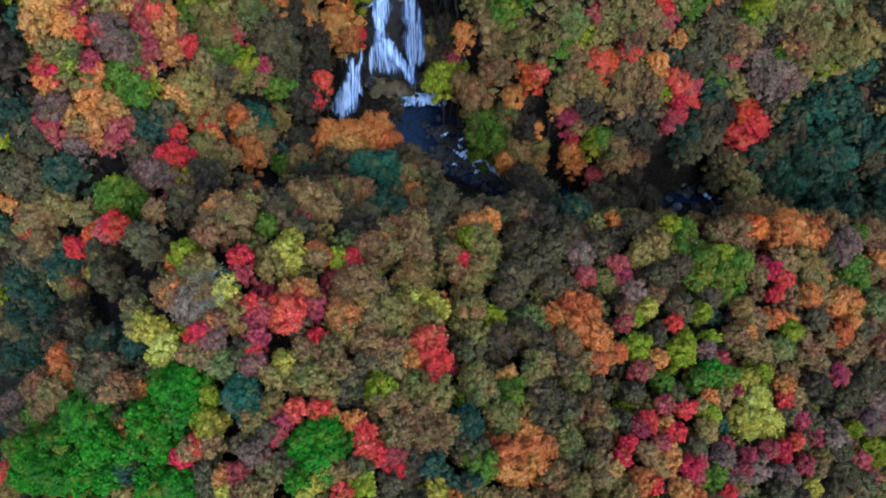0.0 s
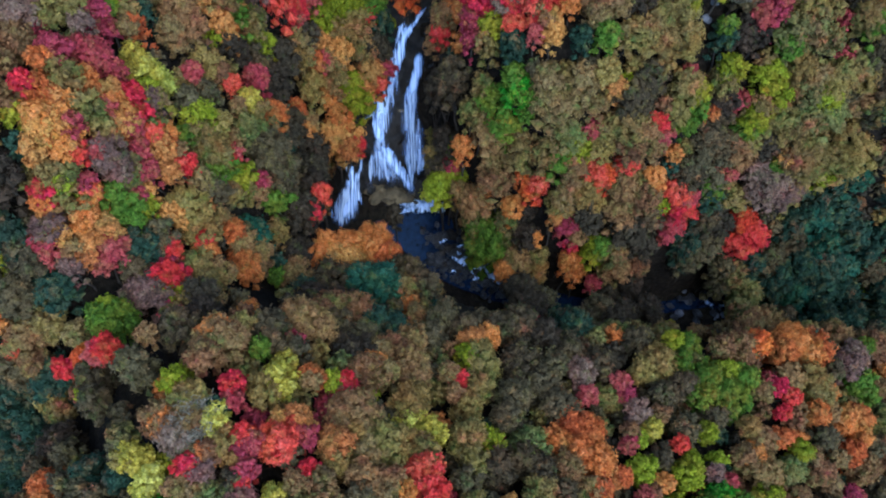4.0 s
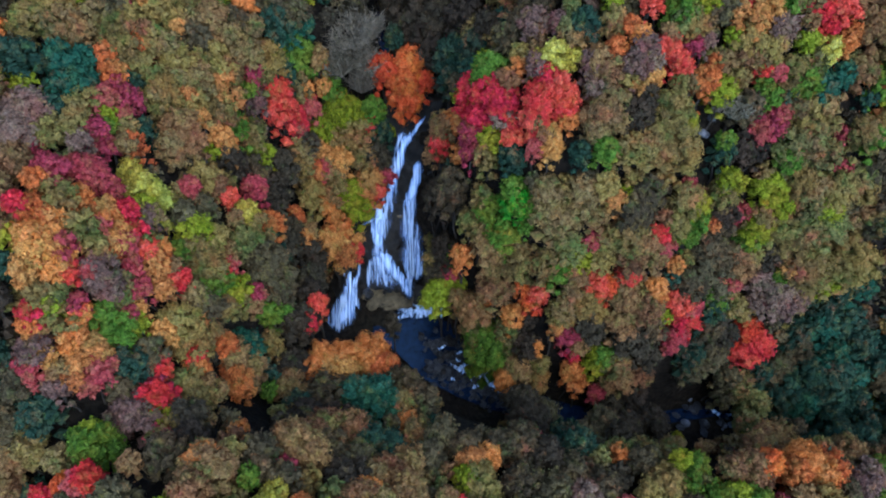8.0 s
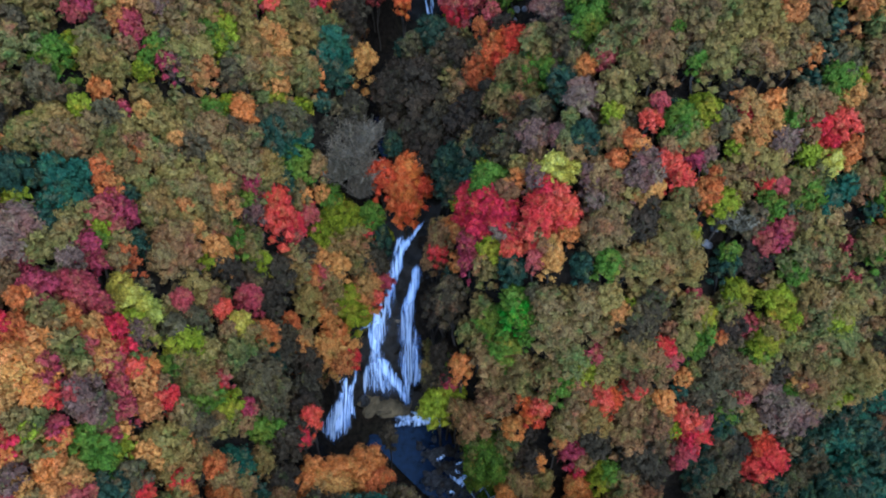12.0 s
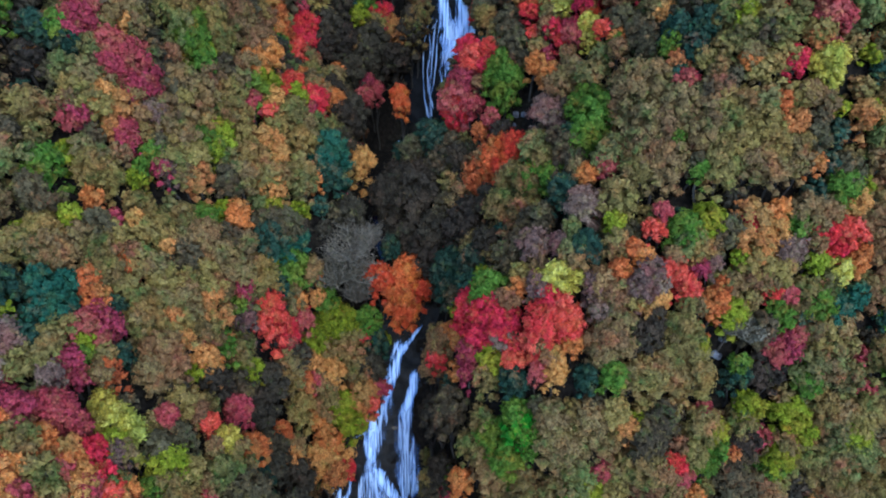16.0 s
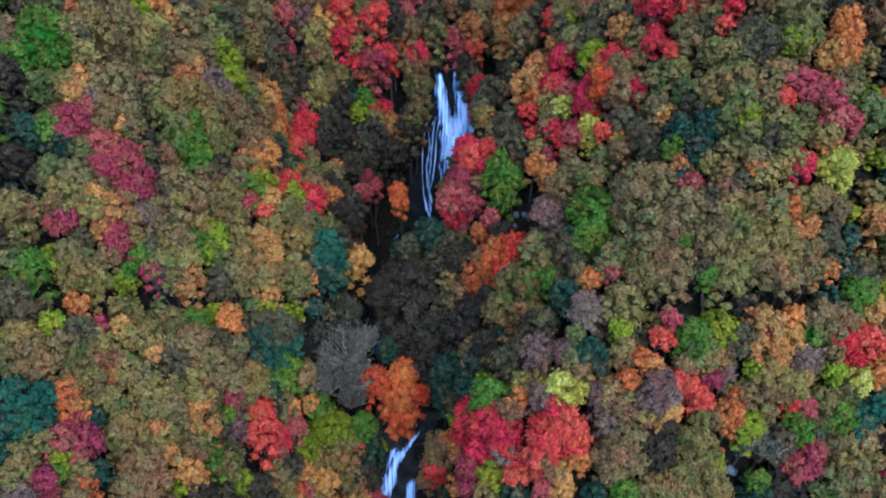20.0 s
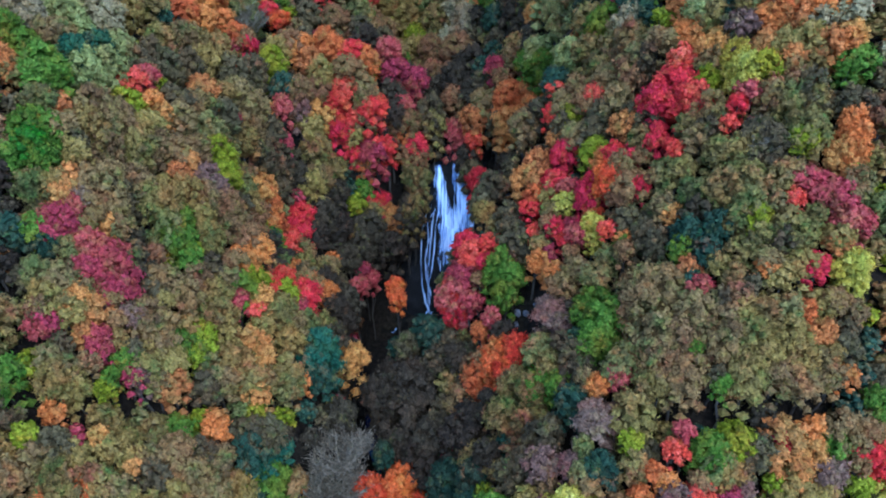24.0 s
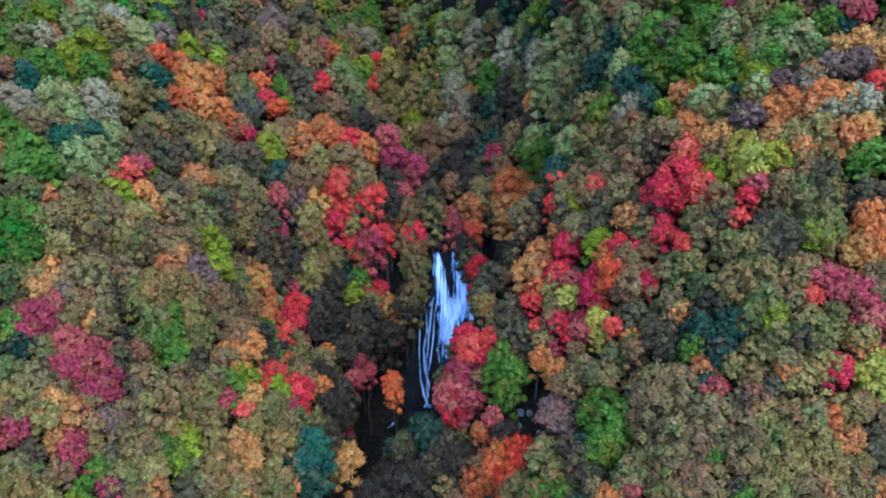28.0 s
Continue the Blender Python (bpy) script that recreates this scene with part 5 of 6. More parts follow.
grove("crimson", [(-15.9, 2.2, 0.8), (-16.6, 2.4, 0.8), (26.1, 3.5, 0.8), (-4.1, 3.8, 0.9), (31.9, 4.3, 0.9), (52.8, 4.5, 0.8), (27, 5, 0.8), (-13.2, 5.3, 0.8), (41.2, 5.3, 1), (33.6, 5.6, 0.8), (50.7, 6.1, 0.8), (22.4, 6.2, 0.8), (36, 6.3, 0.9), (30.7, 6.6, 0.8), (-12.9, 6.9, 0.8), (20, 7.7, 0.8), (43.6, 7.9, 0.8), (41.6, 9.9, 0.8), (23.7, 10.9, 0.8), (-15.5, 13.2, 0.8), (20.7, 13.7, 0.8), (-16.3, 14.6, 0.8), (-15.7, 15.4, 1), (47.6, 15.5, 0.9), (48.5, 15.9, 0.8), (-11.2, 16.1, 0.8), (31.1, 16.5, 0.8), (-17.1, 19, 0.8), (19.4, 19.2, 0.8), (-30.5, 23.7, 0.8)])
grove("crimson", [(15.6, 24.5, 0.9), (20.2, 24.8, 0.9), (19.6, 26.1, 0.8), (-35.4, 31.7, 0.9), (-31.4, 32, 0.8), (-35.7, 32.3, 0.8), (-31.1, 33.3, 1.2), (-27.1, 33.3, 1.2), (-27.4, 36.1, 0.8), (-32, 37.5, 0.8), (-29.3, 38.6, 0.8), (-33.2, 39.5, 0.9), (-31.4, 40.3, 0.8), (-33, 40.8, 1.1), (-28.7, 41.1, 1), (-29.1, 42.5, 0.8), (-30.9, 44, 0.8), (-29.4, 44.1, 1), (21.1, 45.5, 1), (-34.6, 46.9, 1.3), (-21, 47.2, 0.8), (-31, 48.2, 0.8), (-33, 48.4, 1.5), (-22.7, 48.6, 0.8), (29.5, 48.8, 0.8), (-32.1, 48.9, 1.4), (16.8, 49, 1.4), (30, 49.4, 1.4), (30.9, 51.5, 1.3), (-33.1, 52.8, 1.2)])
grove("crimson", [(-32.1, 52.9, 0.8), (25.6, 53.3, 1), (-26.5, 53.4, 0.9), (35.4, 53.5, 1.2), (-31.9, 56.6, 0.8), (-33, 57.7, 1.3), (-31.8, 58.2, 1.3), (1.1, 58.5, 1.1), (-32.4, 59.3, 0.8), (9.6, 59.5, 0.9), (-23.4, 60.2, 1.3), (34.1, 61.8, 1.1), (2.7, 62.5, 1.1), (35.1, 62.5, 1.5), (35.9, 63.1, 0.9), (2.7, 63.5, 1.2), (24.7, 64.9, 0.9), (34, 64.9, 0.8), (21.1, 68.2, 0.8), (-16.5, 69.6, 1.2), (-22.7, 70.2, 1), (-8.6, 70.3, 0.8), (-19.3, 71, 1), (15.9, 72.8, 0.8), (15.5, 73.6, 0.8), (-17, 74.1, 1.1), (-36.2, 74.6, 1.3), (-29.8, 74.9, 1), (-35.7, 75.5, 0.8), (-32.2, 75.5, 1)])
grove("crimson", [(-32.9, 75.9, 1.2), (22.8, 77.1, 0.8), (35.9, 79.1, 1), (35.1, 79.8, 1.3), (-34.3, 80.6, 1.4), (32.8, 80.7, 0.9), (34.2, 80.7, 1.3), (-32.2, 81.4, 1.7), (-37, 81.5, 1.1), (32.1, 81.6, 1.3), (-33.4, 81.8, 2.1), (-34.3, 82.3, 1.4), (-36.5, 82.9, 1.5), (-32.4, 83.2, 1), (-36, 84.4, 1), (-22.5, 87.2, 1), (5.4, 87.8, 0.9), (27.4, 88.9, 1), (13.5, 89.2, 1), (2.6, 92.3, 1.2), (-18, 92.9, 1.1), (1.6, 94.2, 1.7), (2.2, 94.8, 1.7), (12.9, 94.9, 1.1), (37.2, 97.7, 1.2), (-34.2, 101.9, 1.2), (-13.5, 111.4, 1.0), (-11.5, 114.1, 1.0), (-12.4, 115.4, 1.0), (-23, 117.6, 1)])
grove("crimson", [(-23.2, 118.8, 1.1), (-10.4, 123.4, 1.8), (-11.1, 125, 1.7), (-7.2, 127.8, 1.4), (0.7, 128.4, 1.8), (-8, 129, 1.9), (-6.1, 130.8, 1.8), (-9.8, 131.2, 1.8), (7.2, 131.7, 1.8), (-26.8, 136.8, 0.9), (-20, 142.9, 0.9)])
grove("orange", [(25.8, 1.6, 0.8), (19.4, 2.8, 1.1), (7.2, 2.9, 1.2), (5.6, 3.3, 0.9), (8.9, 3.9, 1.2), (6.2, 4.8, 1.4), (8.4, 5.4, 1.6), (7.9, 6.4, 1), (-7, 6.5, 0.8), (-9.5, 7, 0.8), (29.2, 11.8, 0.8), (-34.8, 12.1, 1.6), (-3, 12.9, 0.8), (38.5, 13.7, 0.8), (-19.3, 14.4, 0.8), (16.3, 14.5, 1.3), (22.9, 15.4, 0.8), (18.1, 15.9, 1), (-23.2, 16.5, 0.8), (15.9, 17, 1.8), (14.2, 18.4, 1.8), (34.8, 19, 1.2), (12.3, 19.2, 1.2), (15.9, 20.2, 1.6), (47.7, 20.3, 1.3), (37.8, 21.2, 1), (13.8, 21.3, 1.6), (-11.7, 22.3, 1), (49.7, 22.9, 1), (47, 24.1, 1.8)])
grove("orange", [(43.5, 24.3, 1.3), (49.7, 24.5, 1.3), (-7, 24.8, 1.1), (-20.4, 25.6, 1.2), (55.1, 30.2, 1.2), (5.4, 30.9, 1), (40.3, 31, 1.4), (43, 31, 1.6), (44.5, 32.3, 2.1), (41.5, 33, 2.2), (-35.3, 34.6, 0.8), (-32.9, 34.8, 1), (-32.3, 35.7, 0.9), (-31.7, 36.8, 0.8), (-21.6, 37.2, 1.1), (-24.3, 37.3, 0.8), (-24.9, 37.5, 1.1), (-22.3, 38.8, 1.4), (-33.7, 39.7, 1.4), (-33.4, 40.2, 1), (-34.8, 40.6, 1.2), (-23.4, 40.9, 1.3), (-33.6, 42.2, 1.3), (-34.6, 42.5, 1.4), (-15.3, 42.6, 1.3), (-30.3, 42.8, 0.8), (-9.4, 44.2, 1.8), (-14.5, 44.3, 1.4), (-27.7, 44.7, 0.8), (-32, 44.9, 0.9)])
grove("orange", [(-30.5, 45.2, 1.4), (-7.5, 45.2, 1.6), (-11.5, 45.4, 2.2), (-35.3, 45.5, 0.8), (-27.6, 45.8, 0.9), (-32.6, 46.1, 0.9), (18.9, 46.3, 1.1), (9.3, 46.9, 1.3), (-9, 47, 2.4), (17.5, 47.2, 1.3), (13.4, 48.7, 0.8), (26.3, 50.8, 0.9), (25.3, 51.4, 1), (8.4, 52.2, 1.4), (4.2, 53.7, 1.4), (-30.5, 54.7, 1.1), (30.5, 55.7, 0.8), (-22, 57.4, 1.4), (2.8, 57.7, 1.2), (-33, 60, 1.1), (13, 60.6, 0.8), (-33.7, 61.3, 1), (-19.5, 61.4, 1), (-24.9, 62.9, 0.9), (26.5, 63.2, 1.2), (27, 64.3, 0.8), (16.9, 64.5, 1), (-31.8, 64.9, 1), (-20.4, 65.4, 1.1), (-15.5, 65.4, 1.8)])
grove("orange", [(19.4, 65.5, 0.8), (7.4, 66.1, 0.8), (18.4, 66.2, 0.8), (-16.8, 66.8, 1.2), (41.6, 67.3, 0.9), (3, 67.9, 0.8), (41.4, 67.9, 0.8), (32, 69.2, 1.1), (-17.7, 69.5, 1), (35.2, 72, 0.8), (14.2, 73.4, 0.9), (-17.8, 74.3, 0.9), (31.6, 74.9, 0.9), (-23.2, 75.4, 1.3), (27.8, 77.4, 0.8), (36.1, 83.2, 1.1), (35.3, 83.8, 1.4), (5.9, 84.2, 1.7), (3.7, 84.5, 1.6), (17.3, 84.8, 0.8), (35.9, 84.9, 1.3), (3.7, 87.9, 0.8), (11.4, 88, 1.1), (35.5, 89.6, 1), (9.7, 90.5, 1), (-23, 91.6, 1.6), (35, 92.3, 1.2), (33.8, 93, 1.2), (-22, 93.3, 1.4), (29.9, 93.5, 1.2)])
grove("orange", [(16.4, 93.9, 1.1), (30.9, 94, 1.4), (24.5, 96.9, 1.2), (10.2, 96.9, 1.2), (23.6, 98.4, 1.2), (-32.8, 99.8, 1.2), (24.2, 101.1, 1), (-16.6, 101.5, 1.4), (-24.2, 107, 1.5), (-23.6, 109.6, 1.3), (-24.6, 111, 1.8), (-35.5, 120.9, 1.7), (-33.7, 122.6, 1.8), (12, 123.2, 1.9), (-29.3, 124.3, 1.2), (-12.7, 124.3, 1.2), (-31.5, 125, 1.6), (10.9, 125.8, 1.9), (-6.7, 126, 1.6), (8.4, 126.7, 1.6), (-35.1, 127, 2.3), (-12.2, 127.3, 1.3), (8.7, 127.4, 2.2), (-21.3, 127.5, 1.7), (-16.6, 127.7, 1.5), (-37.4, 127.8, 1.5), (-18.4, 129.3, 1.9), (-33.4, 129.9, 1.9), (-8.8, 178.7, 1.4)])
grove("teal", [(-15.6, 7.1, 1), (-16.4, 8.4, 1.4), (-17, 9.3, 0.8), (-6.2, 38.5, 1.5), (-8.1, 39.2, 3.1), (-9.8, 39.6, 1.7), (-21.6, 42.3, 1.4), (-22.3, 42.4, 1), (52.1, 46.4, 2.1), (59.3, 49.3, 1.8), (55, 52.1, 2.3), (53.1, 54.3, 2.1), (-35.8, 56.8, 1.1), (55.8, 57.4, 1.8), (-35.2, 58.3, 1.6), (-36.3, 59.6, 1.6), (-35, 60.4, 1.1), (40.6, 65.2, 1.5), (41.9, 65.9, 1.2), (-19.2, 75.8, 1.4), (-17.7, 77.8, 1), (23.3, 80.6, 0.8), (-15.5, 86.9, 1.2), (-14.1, 88.9, 1.5), (-15.1, 90, 1.5), (-39.9, 98.8, 1.4), (-38.7, 102.3, 1.6), (-45.1, 104.5, 1.4), (-38.6, 121.6, 1.6), (-4.6, 171, 2.5)])
grove("yellow", [(-16.7, 0.9, 0.8), (-0.3, 1.2, 0.8), (-10.4, 1.4, 0.8), (-9.8, 1.9, 0.9), (43.2, 2.9, 0.8), (-19, 5.7, 0.8), (-18.6, 6.8, 0.8), (33.9, 8.5, 0.9), (36.3, 9.9, 1.7), (33.3, 10, 1.5), (-13.3, 11.3, 0.9), (-23.7, 11.6, 0.8), (35, 12.2, 1.5), (-23.5, 12.3, 1), (34.4, 14, 0.9), (-25.1, 14.4, 1.1), (-18.6, 16.9, 1), (-18.5, 17.9, 0.8), (-0.7, 18.5, 1.2), (-2.6, 18.8, 1.8), (22.8, 21.4, 1.1), (-14.7, 21.8, 1.5), (-14, 23, 1), (-29.2, 50.7, 1.9), (-30.2, 50.8, 1.1), (-22.6, 54.6, 1.2), (12.4, 64.7, 0.8), (11.4, 65.6, 1.3), (9.4, 65.9, 0.9), (39.5, 67.1, 1.3)])
grove("yellow", [(35.7, 76.5, 0.9), (35.6, 77.2, 1.4), (15, 87.1, 0.9), (15, 89.1, 0.9), (27.1, 90.7, 1.1), (27.8, 91.1, 1.5), (27.2, 92.8, 1.2), (12.8, 93.3, 1), (-12.7, 177.7, 1.8)])
grove("flame", [(-32.9, 23.4, 1), (36.8, 31.4, 1.3), (40.3, 51.3, 1.4), (20.2, 51.6, 1.1), (11.5, 51.8, 1.2), (10.1, 52.8, 1), (-5.6, 77.6, 1.5), (-6, 78.7, 2.2), (-8.3, 79, 1.5), (-3.9, 79.1, 1.4), (-5, 80, 1.6), (6.4, 81.7, 1.1), (7.5, 83.3, 1.5), (5.4, 83.7, 1.5), (17.1, 91.4, 1.7), (-6, 100.8, 0.9), (-6.5, 102.9, 1.1), (-39.1, 126.8, 1.2), (-24.8, 130.1, 1.3), (-28, 132.9, 1.3)])
grove("bare", [(28.4, 62.4, 1), (30.8, 62.7, 1.3), (-12, 77.4, 1.8), (-13.9, 78.8, 2.5), (-10.7, 79.2, 2.6), (-11.8, 79.8, 3.2), (-10, 81.3, 2), (28.4, 85.3, 1.3), (-28.8, 129, 2.4)])
grove("red", [(-7.6, 1.1, 0.8), (29.7, 2, 0.8), (21.3, 2.8, 0.8), (-3.6, 2.9, 0.8), (-44.1, 3, 0.8), (-21.1, 3.9, 0.8), (25.5, 4.1, 1), (-5.5, 4.2, 0.8), (-19.6, 4.6, 0.8), (-6.4, 4.7, 0.8), (17.8, 4.8, 0.8), (-6.5, 5.8, 0.8), (38.4, 6.4, 0.9), (18.9, 6.5, 0.8), (40.1, 7.1, 0.8), (-12, 7.6, 0.8), (-10.2, 7.6, 0.8), (24.6, 7.7, 0.8), (21.4, 8.7, 0.9), (26, 10.4, 0.8), (-1, 10.9, 0.8), (39.2, 11.9, 0.8), (-0.8, 12.6, 1.2), (-15.7, 12.7, 0.8), (-20.6, 13.5, 0.8), (-11.4, 13.5, 0.8), (-1.6, 14.4, 1.4), (-0.6, 14.9, 0.9), (-13.2, 15.1, 0.9), (-13.5, 15.8, 1.5)])
grove("red", [(-16.1, 16.6, 0.8), (25.3, 19.3, 0.8), (-17.5, 21, 0.8), (-8.8, 22.1, 0.9), (-35.1, 23.4, 0.9), (-29.8, 24.1, 1.1), (38.4, 24.1, 0.8), (-40, 24.9, 0.9), (1.6, 24.9, 0.8), (39.3, 25.8, 0.8), (38.6, 26.7, 0.8), (-27.2, 32.2, 1.2), (-26, 32.5, 0.8), (-34.7, 34.8, 0.8), (-27, 35.4, 0.8), (-35, 35.6, 0.8), (-32, 37, 0.8), (-25.3, 37.8, 0.8), (-32.8, 39.1, 0.8), (-35.4, 43, 0.8), (-26.8, 43.4, 0.8), (-26.3, 44.1, 1.1), (-28.3, 44.4, 0.8), (-29.1, 45.7, 0.8), (-29.6, 47.1, 1), (-15.9, 47.2, 0.9), (-23.1, 47.8, 0.9), (16.6, 47.9, 0.8), (-15.7, 49, 1.1), (42.9, 49.7, 1.6)])
grove("red", [(40.3, 49.9, 1.8), (41.2, 50.3, 2), (30.5, 50.7, 1.7), (29.5, 51.6, 1.6), (18.5, 51.9, 1.4), (21.9, 52.1, 1.1), (11.7, 52.2, 1.3), (24, 54.1, 0.9), (-23.5, 55.1, 0.9), (7.5, 61, 1.1), (12.4, 61.7, 1.1), (9, 62, 1.3), (7, 62.4, 0.8), (10, 62.7, 2.3), (11.4, 62.9, 1.6), (-12.8, 63.5, 0.9), (23.9, 63.6, 0.8), (6.4, 64, 1.5), (23.1, 64, 1), (3.8, 64.1, 1.3), (10.7, 64.1, 1), (22.2, 64.9, 1), (32.7, 65, 0.9), (4.8, 65.2, 1.8), (2.7, 66.9, 1.3), (19.9, 67.2, 0.8), (-0.5, 67.5, 1), (29.3, 68.1, 0.8), (39.3, 68.2, 1.2), (3.3, 68.4, 1.6)])
grove("red", [(37.4, 68.5, 1.1), (40.2, 69.2, 1.3), (-9, 69.3, 0.8), (-21.1, 70.6, 1.7), (-19.7, 71.2, 1.5), (-20.8, 71.6, 1.5), (-17.8, 73.3, 0.8), (-10, 74.7, 0.8), (32.4, 76.8, 0.8), (32, 77.2, 1), (30.8, 80.5, 0.9), (16.2, 86.7, 0.8), (25.9, 87.3, 0.8), (-21, 87.4, 0.8), (19.1, 88.1, 0.8), (26.7, 88.2, 0.8), (21.6, 89, 0.9), (12.5, 89.6, 0.9), (20.9, 90.5, 1.2), (24, 91.7, 1.6), (18.1, 91.9, 1.1), (11.6, 92.2, 0.8), (14.8, 92.4, 1.4), (15.8, 92.4, 1.3), (37.4, 92.8, 0.8), (-20, 92.9, 0.8), (9.8, 93.2, 0.8), (17.3, 93.6, 1.2), (0.7, 94, 1.7), (22.7, 94.1, 2.6)])
grove("red", [(21.4, 94.3, 1.5), (4.3, 94.4, 0.9), (-20.2, 95.3, 1.4), (23.4, 95.6, 1.3), (9.6, 95.7, 1), (5, 95.8, 1.1), (3.1, 96, 1.5), (0.7, 96.2, 1.3), (12.2, 96.2, 1.3), (-18.2, 96.8, 2), (2.2, 97.8, 1.3), (13.1, 98.5, 1.4), (-34.3, 100.5, 1.4), (16, 101.5, 1), (11.5, 104.8, 1), (12.2, 106.9, 0.8), (-22.3, 109.7, 1.8), (-21.4, 112.4, 2.1), (-21.3, 114.6, 1.8), (-27.8, 123, 1.1), (-16.9, 123.2, 1.7), (-10.9, 123.2, 1.3), (4.6, 123.4, 1.6), (-17.2, 123.9, 1.5), (-14, 124.1, 1.2), (-8.7, 124.5, 1.3), (-11.8, 124.8, 1.9), (-14.7, 125, 1.9), (-15.7, 125.2, 2.2), (-4.7, 126.2, 1.8)])
grove("red", [(3.6, 126.3, 1.1), (-14.2, 127.7, 1.7), (-26.5, 131.2, 1), (-19.2, 136.4, 1.3), (-15.8, 163.7, 1.5), (-15.4, 179.5, 1.5)])
grove("mustard", [(-26.6, 0.6, 0.8), (-43, 0.8, 0.8), (-9, 2.3, 0.8), (21.8, 3.9, 0.9), (44, 6.7, 1.1), (-14.3, 7.8, 0.9), (28.1, 7.9, 0.9), (-9.9, 9.1, 0.8), (-13.6, 10.1, 0.9), (27.7, 10.5, 0.8), (-25.9, 14, 0.8), (-8.3, 14.3, 1), (-17.8, 15.5, 1.3), (-7.3, 17, 1), (-3.8, 17.3, 1.6), (-20.5, 19.7, 0.8), (-15.2, 20.5, 1.2), (-3.5, 20.6, 1.7), (-37.7, 21, 1.3), (34.3, 22.1, 1), (-2.4, 22.2, 1.3), (22.4, 27.7, 1.2), (42.2, 28.1, 2), (24.5, 28.8, 1.9), (-25.8, 39.2, 1.7), (-26.5, 40.2, 1.9), (-19.6, 43.3, 1), (13.4, 46.9, 1.3), (-24.7, 48, 1.7), (-24.5, 49.8, 1.2)])
grove("mustard", [(18.8, 50.5, 1.1), (17.2, 51.3, 1.8), (18.5, 53.2, 1.4), (-25.5, 55.6, 1.4), (17.5, 56.2, 1.2), (54.6, 58.5, 2.2), (44.7, 59.2, 1.4), (25.4, 59.3, 1.6), (51.9, 59.6, 1.7), (40.5, 59.7, 1.9), (-29.7, 61.3, 1.6), (-26.9, 61.7, 1.3), (18.7, 62.8, 0.9), (39.1, 63.9, 1.5), (-28.1, 65.3, 1.5), (30.7, 66.2, 1.4), (33.1, 66.2, 1.4), (24.5, 66.3, 1.2), (-32.3, 66.5, 1.2), (7.2, 67.4, 0.8), (-18.5, 67.9, 1.6), (-19.5, 68.7, 1.3), (-30.4, 68.8, 1.3), (-29.2, 69.6, 1.5), (-35.1, 71.3, 1.4), (-33.6, 71.9, 1.4), (27.9, 72.7, 1.4), (31.2, 72.8, 1.4), (34.1, 72.9, 0.9), (29.8, 73.5, 1.5)])
grove("mustard", [(26.4, 75, 1.5), (32.8, 75.2, 1.1), (-35.2, 76.5, 1.3), (-36.5, 76.8, 1.3), (-31.3, 76.8, 1.2), (29.3, 76.8, 1.2), (31.1, 77, 1.1), (-29, 77.3, 1.4), (-27.4, 78.2, 1.6), (34.5, 78.5, 1.1), (-28.7, 82.2, 1), (-22.9, 83.7, 1.7), (-37.5, 85.3, 1.4), (-23.7, 85.3, 1.2), (-20.3, 86.3, 1.3), (-24.9, 86.4, 1.5), (-36.4, 89, 1.3), (33.4, 89.1, 1.2), (32.5, 90.6, 1.3), (30.8, 91.1, 1.4), (-30.2, 91.4, 1.7), (-28.2, 93.5, 1.6), (11.6, 95.6, 1.4), (-32.9, 96.5, 1.4), (4.4, 100, 1), (-24.1, 101, 1.6), (-26.9, 110.9, 1.7), (-19.7, 118.2, 1.7), (-30.8, 118.8, 2), (-20, 120.9, 2.1)])
grove("mustard", [(-18.5, 124.3, 1.7), (-14.4, 124.7, 1.8), (-24.8, 125.3, 1.8), (-6.8, 150.9, 1.9), (-8.3, 159.8, 2.4), (-6.8, 161.4, 3.1), (-11.1, 170.7, 3.5)])
grove("tan", [(15.6, 2.6, 0.8), (-13.9, 2.7, 0.9), (15.3, 4.7, 1.1), (43.4, 4.8, 1), (-3.8, 5.7, 1.6), (-0.4, 5.9, 1.1), (-1.9, 7.8, 1.9), (-8.7, 10.7, 0.8), (-19.3, 11.6, 0.8), (-5, 12.1, 1.2), (-9.8, 12.6, 0.9), (-6.7, 16, 1.5), (-20.8, 17.7, 0.9), (-9, 19.1, 1), (45.9, 19.5, 1), (41.6, 19.6, 1.3), (-5.3, 23.7, 1.2), (-33.8, 26.1, 1), (32.2, 35.6, 0.9), (28.9, 35.9, 1.4), (-29.6, 40.8, 0.8), (-25.3, 43.6, 1.2), (-28.3, 48.5, 0.9), (15.3, 50.6, 1.4), (15.5, 51.7, 1.8), (-31.3, 53.8, 0.9), (13.3, 55.3, 2.1), (15.2, 55.9, 1.6), (11.5, 56.1, 1.7), (11.8, 56.7, 2)])
grove("tan", [(-28.4, 56.8, 1.4), (42.6, 59.5, 1.7), (15.5, 59.8, 1.2), (17.5, 60.2, 1.4), (16, 60.6, 1.6), (50.7, 60.7, 1.8), (9.5, 61.5, 0.8), (16.9, 61.5, 1.7), (40.2, 61.7, 1.2), (-36.7, 62.8, 1.3), (-28.4, 63.2, 1), (37.6, 63.7, 1.2), (-26.5, 64.4, 1.5), (28.6, 64.7, 0.9), (-34.5, 65.1, 1.2), (32, 65.5, 1), (-29.1, 66.1, 1.3), (12.9, 66.4, 1.1), (26.2, 66.4, 1), (9, 67.9, 0.9), (36.7, 69, 1.1), (-28.1, 69.3, 1.2), (34.8, 69.6, 1.4), (37.1, 69.9, 1.4), (-26.8, 70.2, 1.1), (-24.1, 71, 1.6), (-22.8, 71, 1.4), (31.6, 71.4, 1.2), (20.4, 71.5, 1.2), (33.5, 71.6, 1)])
